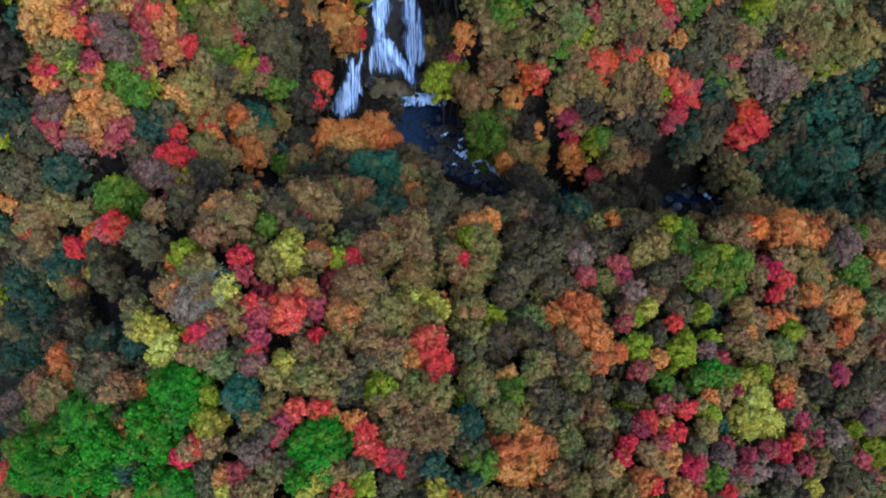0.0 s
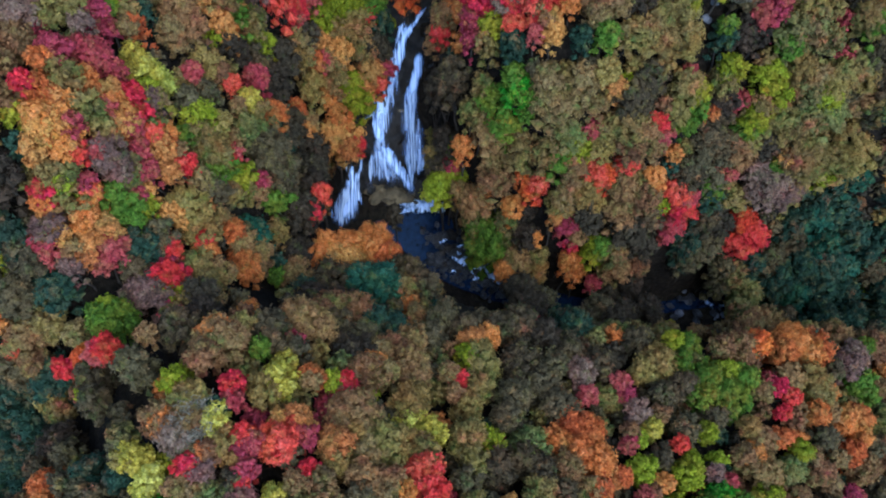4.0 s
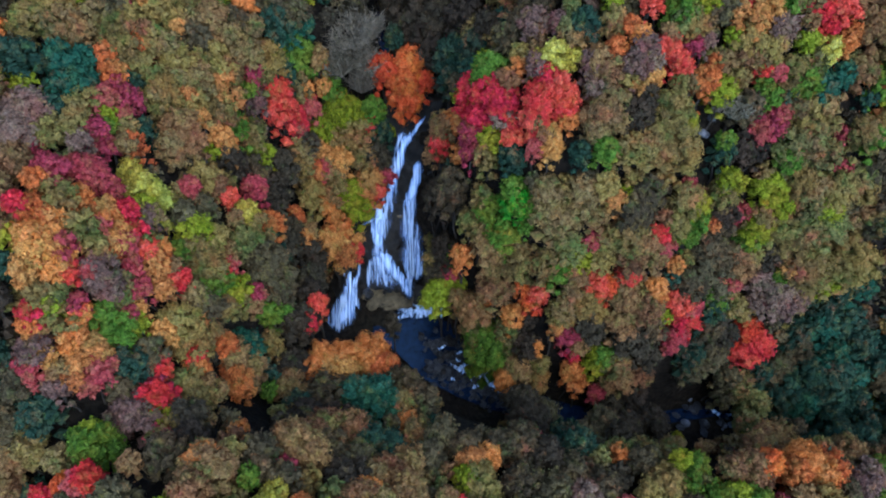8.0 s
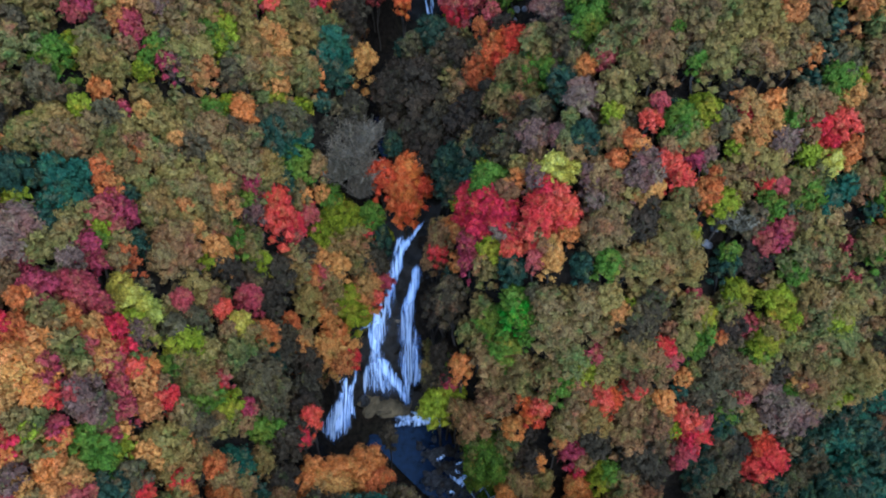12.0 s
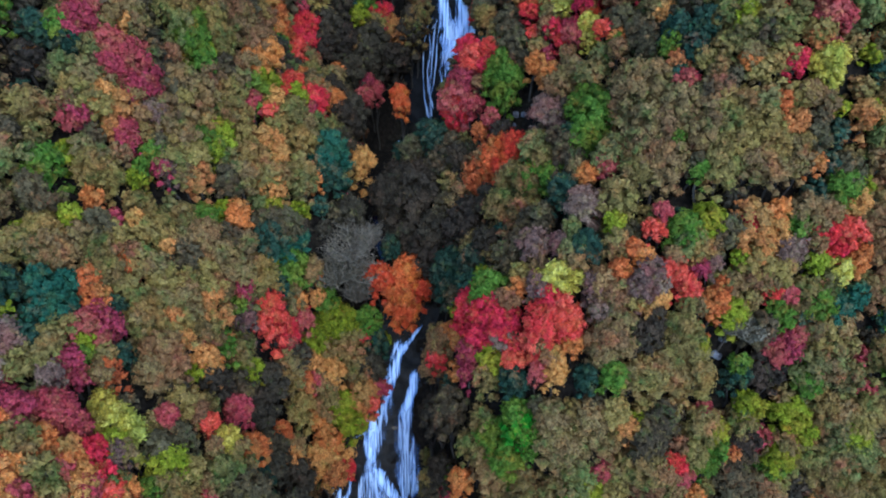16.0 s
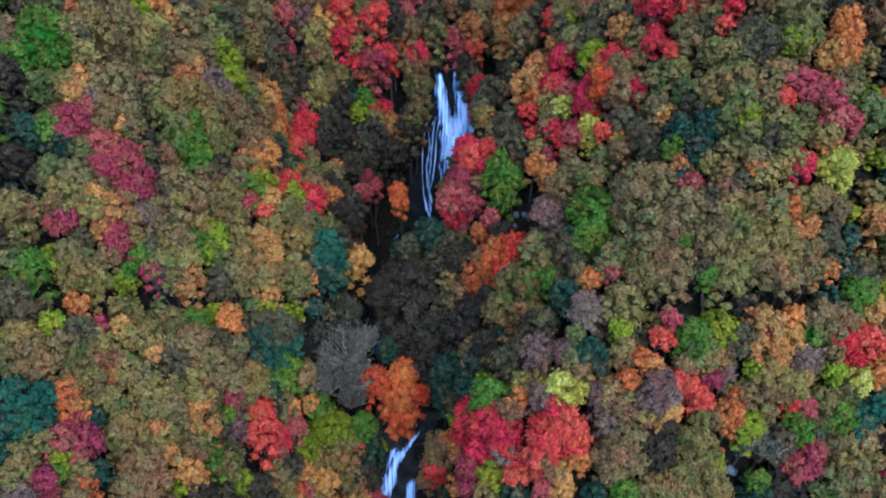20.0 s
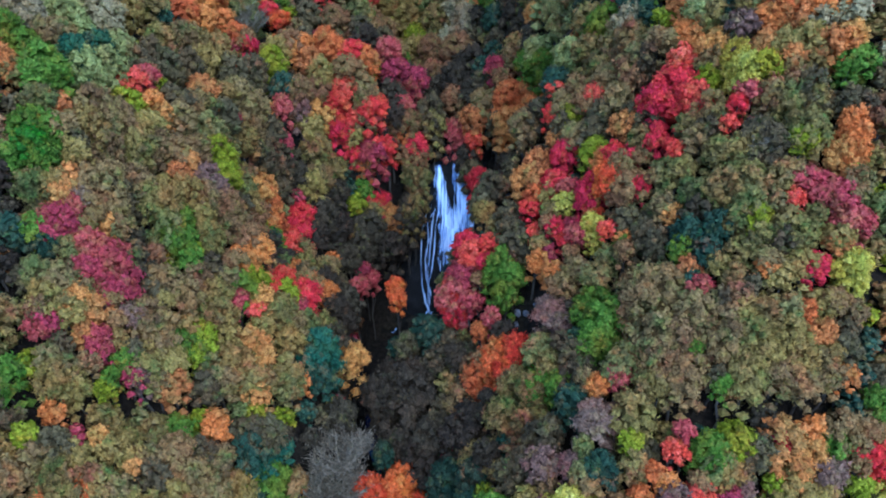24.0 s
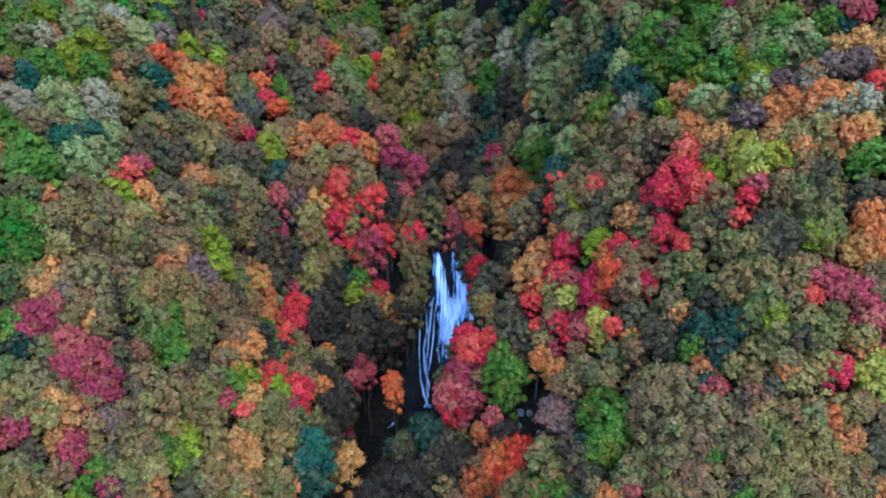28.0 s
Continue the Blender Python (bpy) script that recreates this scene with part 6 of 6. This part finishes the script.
grove("tan", [(28.8, 71.7, 1.4), (21.7, 71.9, 1.4), (-35.3, 72.7, 1.3), (24.5, 73.1, 1.4), (19.3, 73.2, 1.5), (-22.4, 73.2, 1.2), (-32.9, 73.6, 0.9), (13.4, 74.4, 0.9), (22.5, 74.4, 1.4), (21, 74.5, 1.9), (25, 74.5, 1.7), (18.5, 74.7, 1.5), (35.7, 75.2, 0.9), (-36.7, 75.5, 0.9), (19.4, 75.5, 2), (34.2, 75.6, 1.1), (-28.2, 76, 1), (25.7, 76, 0.9), (21.8, 76, 1.8), (28.4, 77.4, 1.1), (-36.1, 78.3, 1.5), (-28.4, 78.6, 1), (20.1, 78.8, 1.5), (18.8, 79.2, 2.4), (17.6, 79.2, 1.5), (-34.4, 79.4, 1), (-29.7, 79.4, 1.1), (-35.5, 79.6, 1), (-29.7, 80.7, 1.4), (-28.5, 80.8, 1.6)])
grove("tan", [(30.8, 82.4, 1), (-27, 84.7, 1.5), (20.4, 84.8, 1.1), (-32.5, 85.6, 1.2), (13.5, 86, 1.3), (-26.6, 86.5, 1.5), (-33.4, 86.7, 1.3), (-35.7, 87.1, 1.3), (-23.7, 88.3, 1.1), (23.5, 88.4, 1.2), (-37.8, 90.4, 1.3), (-32.1, 90.5, 1.3), (-34.8, 91.6, 1.5), (-24.2, 94, 1.4), (-26.7, 94.5, 1.4), (-36.5, 95.1, 1.3), (-35.3, 95.1, 1.3), (-34.2, 95.1, 1.1), (-29.8, 96.3, 1.3), (-31.4, 96.5, 1.8), (22.7, 98.6, 1.1), (18.3, 98.6, 1.6), (-41.9, 99, 1.2), (14.3, 99.6, 1.4), (-40.9, 100.1, 1.1), (21.9, 100.3, 1.2), (19.8, 100.9, 1.6), (17.2, 102.5, 1.4), (18.4, 104.2, 1.6), (12.9, 104.5, 1.4)])
grove("tan", [(8.9, 105.9, 1.6), (18.3, 106, 1.5), (-20.7, 110.3, 1.6), (-17.5, 110.8, 1.3), (-26.4, 113.7, 1.7), (-27.6, 113.8, 1.7), (-26.2, 115.1, 2), (-34.3, 116.3, 1.5), (-12.5, 124.6, 1.5), (-12.8, 125, 1.7), (4.8, 128.7, 2)])
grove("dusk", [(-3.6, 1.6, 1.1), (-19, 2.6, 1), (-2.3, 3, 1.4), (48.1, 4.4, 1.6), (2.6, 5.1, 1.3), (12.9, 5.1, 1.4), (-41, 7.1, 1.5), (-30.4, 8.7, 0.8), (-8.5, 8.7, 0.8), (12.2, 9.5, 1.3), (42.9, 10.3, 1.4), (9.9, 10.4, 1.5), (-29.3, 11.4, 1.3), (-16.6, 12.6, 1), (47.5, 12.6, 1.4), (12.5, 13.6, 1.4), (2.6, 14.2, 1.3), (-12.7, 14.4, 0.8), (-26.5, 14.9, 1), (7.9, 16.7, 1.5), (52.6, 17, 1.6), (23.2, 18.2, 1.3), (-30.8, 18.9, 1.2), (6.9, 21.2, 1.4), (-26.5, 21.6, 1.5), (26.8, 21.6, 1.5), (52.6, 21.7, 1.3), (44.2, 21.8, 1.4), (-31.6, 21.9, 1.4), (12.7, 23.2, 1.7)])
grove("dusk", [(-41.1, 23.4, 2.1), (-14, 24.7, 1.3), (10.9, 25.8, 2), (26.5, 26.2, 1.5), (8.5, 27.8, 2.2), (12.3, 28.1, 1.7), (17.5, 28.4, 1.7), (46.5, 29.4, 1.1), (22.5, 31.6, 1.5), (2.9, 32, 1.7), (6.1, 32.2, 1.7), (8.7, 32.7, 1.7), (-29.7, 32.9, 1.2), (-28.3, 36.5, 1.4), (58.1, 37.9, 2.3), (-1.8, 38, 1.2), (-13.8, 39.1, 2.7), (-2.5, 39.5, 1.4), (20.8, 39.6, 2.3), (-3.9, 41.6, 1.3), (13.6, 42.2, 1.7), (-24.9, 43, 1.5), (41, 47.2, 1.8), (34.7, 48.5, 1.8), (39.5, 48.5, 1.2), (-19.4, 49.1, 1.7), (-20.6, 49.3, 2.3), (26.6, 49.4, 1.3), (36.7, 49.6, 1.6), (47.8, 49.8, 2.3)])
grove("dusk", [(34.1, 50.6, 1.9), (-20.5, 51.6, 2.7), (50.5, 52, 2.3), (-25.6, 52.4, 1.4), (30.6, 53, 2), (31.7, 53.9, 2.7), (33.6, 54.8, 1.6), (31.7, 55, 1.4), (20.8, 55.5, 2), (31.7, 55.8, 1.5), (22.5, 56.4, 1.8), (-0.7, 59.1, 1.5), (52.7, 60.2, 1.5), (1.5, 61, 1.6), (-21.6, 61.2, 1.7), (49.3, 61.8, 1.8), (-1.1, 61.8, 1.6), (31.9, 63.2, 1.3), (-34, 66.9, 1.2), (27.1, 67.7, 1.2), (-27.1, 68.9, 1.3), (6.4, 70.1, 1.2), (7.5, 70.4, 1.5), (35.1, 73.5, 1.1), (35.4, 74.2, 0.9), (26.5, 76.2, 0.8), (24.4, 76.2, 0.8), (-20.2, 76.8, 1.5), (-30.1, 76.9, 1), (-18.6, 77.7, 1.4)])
grove("dusk", [(-24.7, 78.1, 1.3), (29.5, 78.7, 1), (-30.8, 79.9, 1), (-29.7, 82.5, 1.2), (23.1, 82.7, 1.3), (-31.3, 83.9, 1.3), (29.4, 84.6, 1.5), (-31.6, 85.5, 1.2), (28.1, 86, 2), (36.5, 86, 0.9), (32, 87.8, 1.1), (25.2, 88.2, 1.1), (-33, 88.6, 1.2), (8.4, 93.3, 1.3), (20, 94.1, 1.5), (7.3, 95.8, 1.9), (6.8, 97.9, 1.2), (15.8, 98.7, 1.8), (-18.4, 102.7, 1.1), (-31.6, 103, 1.7), (-35.2, 107.9, 1.7), (-33.7, 108.2, 1.8), (-27.9, 108.5, 1.6), (-32.5, 112.1, 1.8), (-25.4, 114.2, 1.8), (-23.8, 114.7, 1.8), (-23.9, 116, 1.8), (-24.4, 116.7, 1.6), (-28.8, 117.5, 1.7), (-26.7, 120.2, 1.6)])
grove("dusk", [(3.7, 124.4, 1.3), (6.8, 127, 1.3), (-3.1, 129.2, 2.3)])
grove("amber", [(-17.7, 1.3, 0.9), (24.4, 1.8, 1), (-17.2, 2, 0.8), (23.9, 2.4, 0.8), (16.4, 3.7, 0.8), (22.8, 4.5, 1.1), (23.7, 5.7, 0.8), (28.7, 7.7, 0.8), (23.4, 8.5, 0.8), (6.3, 12.3, 0.8), (-9.1, 15.6, 1.3), (-9.7, 16.6, 1), (-11.9, 17.4, 0.8), (-12.6, 18.1, 1.1), (-13.6, 18.3, 0.8), (3.5, 30.4, 1.4), (-32.8, 32.3, 0.8), (-32.5, 33.2, 1.1), (-34.1, 33.4, 0.9), (-31, 34.5, 0.8), (-31.5, 34.7, 1.2), (-34.5, 38.6, 1.2), (-27.1, 38.7, 1.3), (-28.7, 39.4, 0.8), (-34, 40.6, 1.4), (-25.2, 41.8, 1.2), (-27.4, 42, 0.8), (-11.9, 43.1, 1.8), (-13.8, 43.5, 1.8), (-28.1, 43.6, 1.2)])
grove("amber", [(-30, 43.8, 1), (-31, 45.8, 0.8), (14.4, 49.7, 1), (42.4, 54.2, 1), (18.9, 55.5, 0.9), (11.1, 59.1, 1.1), (11.5, 59.9, 1), (-26.4, 61.1, 0.9), (-25, 61.2, 1.3), (-14.6, 61.6, 1.2), (-27.4, 62.1, 0.8), (20, 62.4, 0.8), (-15.7, 62.7, 1.8), (20.8, 62.9, 0.8), (-14.4, 64.5, 2.1), (2.2, 66.6, 0.9), (30.6, 67, 0.8), (30.5, 67.5, 1.4), (-28.7, 67.9, 0.8), (32.1, 68.3, 1.6), (29.2, 68.8, 1.7), (-31, 68.9, 0.8), (-11.2, 70, 1.7), (-16.5, 71.2, 1), (32.7, 74, 1.1), (-16.4, 75.3, 0.8), (-33.8, 75.4, 0.8), (-33.3, 77.9, 1.3), (-34.9, 78, 1.5), (34, 78.2, 0.8)])
grove("amber", [(22.2, 78.8, 0.8), (35.3, 82.4, 0.8), (34.5, 83, 0.9), (-19.9, 84, 1.1), (21, 84, 0.8), (-37.1, 84.5, 1), (-21, 84.5, 1.5), (-36.6, 85.8, 1.2), (31.1, 89.9, 1.2), (33.9, 89.9, 1.3), (35.8, 90.2, 1.1), (14.9, 91.1, 0.8), (29.2, 92, 1.4), (32, 92.9, 1.2), (33.2, 94.6, 1), (38, 94.8, 1), (-29, 94.8, 1.1), (25.1, 95.1, 1), (18.7, 95.1, 1.1), (25.8, 95.2, 1.3), (37.1, 95.9, 1), (35.5, 96, 1.1), (-28.9, 96.4, 1.2), (10.6, 98.8, 1.5), (9.5, 99.3, 1.5), (-32, 99.6, 0.9), (10.4, 100.8, 1.2), (-17.5, 101.2, 0.9), (11.9, 101.5, 0.9), (23.2, 102.2, 1.1)])
grove("amber", [(-25.7, 108, 1.9), (-25, 112, 1.3), (-8.7, 122.5, 1.6), (-10.5, 123.2, 1.1), (9.5, 125.3, 2.4), (-19.9, 125.6, 1.5), (4.4, 127.8, 2)])
grove("dense", [(-23.5, 1.3, 1.7), (-27.6, 1.7, 1.4), (-21.4, 1.7, 1.1), (-11.6, 1.9, 1.1), (-30.2, 2.2, 2.1), (-34.6, 2.3, 2.5), (-39.9, 2.4, 1.8), (-9.9, 3.6, 1.5), (-25.9, 4, 1.8), (-38.1, 4.3, 2.3), (-23.2, 4.4, 1.5), (-29, 4.5, 2.1), (-11.3, 4.5, 1.5), (-8.7, 5, 1.4), (-33.9, 5.1, 2.5), (-10.1, 5.4, 1.7), (-24.4, 6.7, 2), (-31.1, 6.9, 2.4), (-21.3, 7.1, 1.8), (-22.5, 8.9, 2.3), (-21.1, 9.8, 1.5), (30.2, 14.3, 1.5), (8.1, 57.6, 1.7), (-40, 86.9, 1.4)])


grove("green", [(6.6, 89.8, 1.2), (7.5, 91, 1.4), (5.5, 92.2, 1.4), (6.4, 93.2, 1.6)])
# gorge crowns given darker leaves in place of the shade between its walls
grove("deep", [(-1.1, 91.7, 1.5), (-3.0, 94.2, 1.3), (-6.5, 94, 0.9)])
grove("dusk", [(-1.1, 89.7, 1.4), (0.8, 90.4, 1.3), (-13.9, 93.2, 1.4), (-4.5, 93.9, 1.4)])
grove("dusk", [(-18.4, 1.3, 0.8), (37.1, 2.2, 1.2), (46, 2.4, 1.3), (-12.6, 3.1, 0.8), (-6.4, 3.3, 0.9), (51.1, 3.8, 1.5), (-16.3, 4.4, 0.8), (-14.1, 5.7, 0.8), (15.5, 6.4, 1.1), (26.5, 6.4, 1), (47.3, 7.5, 1.6), (18.9, 8.8, 1.1), (-8.1, 9.7, 1.1), (-31.2, 10.7, 1.2), (39.5, 10.7, 1.1), (-6.9, 11.4, 1.2), (16, 11.5, 1.2), (25.1, 11.6, 1), (20.5, 11.8, 1.1), (43.9, 14.2, 1.4), (50.5, 14.2, 1.6), (-20.5, 14.4, 0.9), (-37.8, 15.1, 1.3), (5.5, 15.2, 1.5), (10.2, 15.8, 1.4), (-6.5, 19.9, 1), (30.2, 23.1, 1.4), (7.7, 24, 1.8), (-15.5, 25.3, 1.1), (24.5, 25.4, 1.7)])
grove("dusk", [(-23.6, 25.9, 1.4), (-16.7, 26.8, 1.4), (14.4, 29.6, 1.5), (26.6, 67.4, 1.1), (9.6, 71.4, 1.7), (23.8, 71.5, 0.8), (-23.9, 72.8, 1.4), (-35, 74.2, 0.9), (12.7, 75.9, 1.5), (13.1, 77.7, 1.7), (12.2, 79.6, 1.1), (20.1, 82.3, 1.1), (19.1, 84.6, 1.4), (35.4, 86.3, 1.1), (18, 86.6, 1.3), (-25.3, 88.8, 1.2), (-36.9, 89.5, 0.9), (27.1, 95.2, 1.3), (19, 96.1, 1.1), (16.6, 99.2, 1.4), (20.9, 99.5, 1.2), (13.3, 101.6, 1.2), (3.8, 101.9, 1.3), (5, 102.2, 1.5), (-35.4, 104.1, 1.5), (-21.3, 133.4, 1.8), (-38.1, 136.5, 2.4), (-21.7, 136.6, 2.3), (-24.3, 137.6, 2.3), (-11.3, 138, 1.7)])
grove("dusk", [(-31, 139, 2.7), (-34.2, 139.7, 3.1), (-23.4, 146.4, 2.4)])
grove("amber", [(-25.2, 66.2, 1.7), (-13.9, 71.5, 1.5), (-27, 76.4, 1.4), (-33.6, 84.8, 1.2), (-38.6, 91.4, 1.3), (-30.1, 108.9, 1.6), (-19.3, 122.1, 2.1), (-19.8, 80.6, 1.2), (-20.8, 89.2, 1.2)])
grove("mustard", [(-25.2, 68.2, 1.5), (-21.2, 72.6, 1.7), (-26.4, 81.7, 1.2), (-17.8, 87.3, 1.3), (-36.2, 91.7, 1.5), (-39.1, 112.8, 1.8), (-44.4, 124.1, 1.7), (-22.6, 81.8, 1.7), (-26.8, 91.6, 1.4)])
grove("tan", [(-19.9, 69.3, 2), (-18.5, 74.1, 1.4), (-29.2, 84.3, 1.6), (-17.8, 90.5, 1.5), (-30.4, 100.6, 1.5), (-19.1, 119.3, 1.9), (-23.5, 79.3, 1.5), (-34.1, 88.5, 1.5)])
# the rest of the wood: muted crowns wherever the slopes are still open
fill_rng = random.Random(5)
MUTED = ("olive", "dusk", "tan", "sage", "mustard", "dusk", "olive", "brown")


def on_slope(x, y):
    return np.stack((x, y, 0.8 * canopy(x, y)), -1)


KEEP = {"crimson": "mauve", "red": "rust", "flame": "rust", "orange": "rust", "amber": "mustard", "yellow": "olive", "lime": "sage", "teal": "deep", "dense": "green", "bare": "dusk"}
listed = np.array([p[:2] for p in PLANTED])
listed_colours = [KEEP.get(p[3], p[3]) for p in PLANTED]
spots = np.array([p[:3] for p in PLANTED])


def local_colour(x, y):
    """A colour that the wood has close by, or a muted one; darker along the gorge, as painted shade."""
    # dark picks near the bed: occlusion in the gorge put into leaf colour
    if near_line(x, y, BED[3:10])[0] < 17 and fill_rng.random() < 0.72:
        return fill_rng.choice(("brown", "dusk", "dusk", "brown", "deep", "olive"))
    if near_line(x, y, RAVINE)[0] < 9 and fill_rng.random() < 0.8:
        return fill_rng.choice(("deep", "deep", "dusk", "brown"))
    if x < -34 and y > 88 and fill_rng.random() < 0.6:
        return fill_rng.choice(("green", "sage", "lime", "green", "sage", "dense"))
    if y > 56 and fill_rng.random() < 0.3:
        return fill_rng.choice(("amber", "rust", "orange", "mustard", "tan", "green", "olive", "rust"))
    if fill_rng.random() < 0.22:
        return fill_rng.choice(MUTED)
    near = np.argsort((listed[:, 0] - x) ** 2 + (listed[:, 1] - y) ** 2)[:4]
    return listed_colours[fill_rng.choice(list(near))]


taken, sizes = on_slope(spots[:, 0], spots[:, 1]), spots[:, 2]
tries = np.array([(fill_rng.uniform(-85, 85), fill_rng.uniform(-8, 152), fill_rng.uniform(1.2, 2.0)) for k in range(30000)])
beds, along = near_line(tries[:, 0], tries[:, 1], BED)
half = np.interp(along, range(len(BED)), [b[3] for b in BED])
bed_x = np.interp(along, range(len(BED)), [b[0] for b in BED])
near_fall = (along > 7.8) & (along < 9.05)
half = np.where(near_fall, np.where(tries[:, 0] > bed_x, np.interp(along, (7.8, 8.2, 9.05), (2.5, 4.2, 7.0)), np.interp(along, (7.8, 8.4, 9.05), (1.5, 2.6, 8.0))), half)
bed_y = np.interp(along, range(len(BED)), [b[1] for b in BED])
front = (tries[:, 1] < bed_y) & (((along > 9.05) & (along < 11.6)) | ((along > 13.5) & (along < 14.2)))
margin = np.where(front, np.where(along > 12, 3.0, 5.0), np.where((along > 9.05) & (along < 11.6), 3.0, np.where((along > 4.2) & (along < 5.3), 2.0, np.where((along > 2.75) & (along < 9.05), 0.5, 2.0))))
fit = ((beds > half + margin) | ((along > 7.3) & (along < 7.8)) | (along < 2.75) | (along > 14.7)) & (near_line(tries[:, 0], tries[:, 1], RAVINE)[0] > 1.5) & (tries[:, 0] > -50 - 0.3 * np.maximum(0, tries[:, 1] - 105)) & (tries[:, 0] < np.interp(tries[:, 1], (56, 66, 76, 100, 150), (73, 56, 47, 47, 62)))
open_sky = np.full(len(tries), 1e9)
for lines in GLADES.values():
    for line in lines:
        open_sky = np.minimum(open_sky, near_line(tries[:, 0], tries[:, 1], line)[0])
fit &= open_sky > 1.7
fit &= (np.abs(tries[:, 0]) > 7) | (tries[:, 1] < 112) | (tries[:, 1] > 133)
clear = (open_sky > 1.05 * tries[:, 2] + 0.5) & ((tries[:, 0] < -4.5) | (tries[:, 0] > 5) | (tries[:, 1] < 96) | (tries[:, 1] > 112))
places = on_slope(tries[:, 0], tries[:, 1])
gap_shrubs = {c: [] for c in ("dusk", "brown", "olive", "deep", "rust", "sage", "mustard", "lime", "crimson", "orange")}
shrub_count = 0
for (x, y, r), p, good in zip(tries, places, fit & clear):
    if not good:
        continue
    room = (np.linalg.norm(taken - p, axis=1) - 0.72 * (sizes + r)).min()
    if room > 0 and len(sizes) < 2650:
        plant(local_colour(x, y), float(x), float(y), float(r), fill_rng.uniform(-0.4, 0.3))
        taken, sizes = np.vstack((taken, p)), np.append(sizes, r)
for (x, y, r), p, good in zip(tries, places, fit):
    if not good or shrub_count >= 2300:
        continue
    if (np.linalg.norm(taken - p, axis=1) - 0.72 * sizes - 0.6).min() > 0:
        gap_shrubs[fill_rng.choice(("dusk", "dusk", "brown", "olive", "olive", "deep", "rust", "sage", "mustard", "lime", "crimson", "orange"))].append((float(x), float(y), at_ground(x, y, 0.2), fill_rng.uniform(1.2, 1.9), fill_rng.uniform(2.6, 4.6)))
        taken, sizes = np.vstack((taken, p)), np.append(sizes, 1.5)
        shrub_count += 1


def foliage_mass(name, label, places, colour, category):
    """Many far crowns or low shrubs nobody could count, as one mesh: (x, y, z of the foot, size across, size upwards)."""
    packs, faces, base = [], [], 0
    for x, y, z, across, up in places:
        src = fill_rng.choice(PACK)
        a = fill_rng.uniform(0, 6.283)
        v = src[0] * (across, across, up)
        turned = np.stack((v[:, 0] * math.cos(a) - v[:, 1] * math.sin(a) + x, v[:, 0] * math.sin(a) + v[:, 1] * math.cos(a) + y, v[:, 2] + z), 1)
        packs.append(turned)
        faces.append(src[1] + base)
        base += len(v)
    v, f = np.concatenate(packs), np.concatenate(faces)
    me = bpy.data.meshes.new(name)
    me.vertices.add(len(v))
    me.vertices.foreach_set("co", v.ravel())
    me.loops.add(len(f) * 3)
    me.loops.foreach_set("vertex_index", f.ravel().astype(np.int32))
    me.polygons.add(len(f))
    me.polygons.foreach_set("loop_start", np.arange(0, len(f) * 3, 3, dtype=np.int32))
    me.update(calc_edges=True)
    me.materials.append(LEAVES[colour])
    return tagged(new(name, me), label, category, kind="stuff")


def packed(me):
    """Vertices of a crown, scaled to radius 1 and height 1 above its lowest leaf, and its triangles."""
    v = np.empty(len(me.vertices) * 3)
    me.vertices.foreach_get("co", v)
    v = v.reshape(-1, 3)
    v[:, 2] -= v[:, 2].min()
    v /= (np.abs(v[:, :2]).max(), np.abs(v[:, :2]).max(), v[:, 2].max())
    f = np.array([p.vertices[:] for p in me.polygons])
    return v, f


PACK = [packed(crown_data("crown", 0.9, TREE, 90 + k, "round", 0.4)) for k in range(5)]
for c, spots_ in gap_shrubs.items():
    foliage_mass("undergrowth", "muted saplings and shrubs between the trees", spots_, c, "shrubs")
# lighter leaf colours chosen here to stand in for haze over the far slopes
far_wood = {c: [] for c in ("olive", "sage", "lime", "green", "mustard")}
for k in range(2400):
    x, y = fill_rng.uniform(-110, 110), fill_rng.uniform(60, 215)
    if (y < 152 and -50 - 0.3 * max(0, y - 105) < x < 45 + 0.34 * max(0, y - 100)) or abs(x) > 50 + 0.45 * (y - 50):
        continue
    far_wood[fill_rng.choice(list(far_wood))].append((x, y, at_ground(x, y, 0.6), fill_rng.uniform(2.2, 3.4), fill_rng.uniform(5.5, 8)))
for k in range(150):
    x, y = fill_rng.uniform(-45, 40), fill_rng.uniform(150, 200)
    far_wood[fill_rng.choice(list(far_wood))].append((x, y, at_ground(x, y, 0.3), fill_rng.uniform(2.2, 3.4), fill_rng.uniform(5.5, 7.5)))
for c, places in far_wood.items():
    foliage_mass("far_wood", "distant autumn wood covering the upper slopes", places, c, "wood")


# ---- bare rocks between the trees, and one leafless tree on the near slope ----
rock_rng = random.Random(31)
for x, y, z, s, n in ((9.5, 89.8, 58.5, 0.6, 3), (7.4, 90.8, 55.4, 0.6, 3), (-7.8, 123.2, 49.5, 0.6, 2), (8.7, 102.6, 65.5, 0.8, 6), (29, 62.6, 31, 0.7, 4)):
    for k in range(n):
        px, py = x + rock_rng.uniform(-1.6, 1.6), y + rock_rng.uniform(-1.2, 1.6)
        boulder(px, py, at_ground(px, py, 0.2), s * rock_rng.uniform(0.6, 1.1), GREY_ROCK, "bare grey rock outcrop showing between the trees", "rock outcrops on the slopes", rock_rng, 1.3)
plant("bare", -20.7, 16.9, 2.2, 0.9)
for group in PROTO.values():
    for root in group:
        for o in list(root.children) + [root]:
            bpy.data.objects.remove(o)
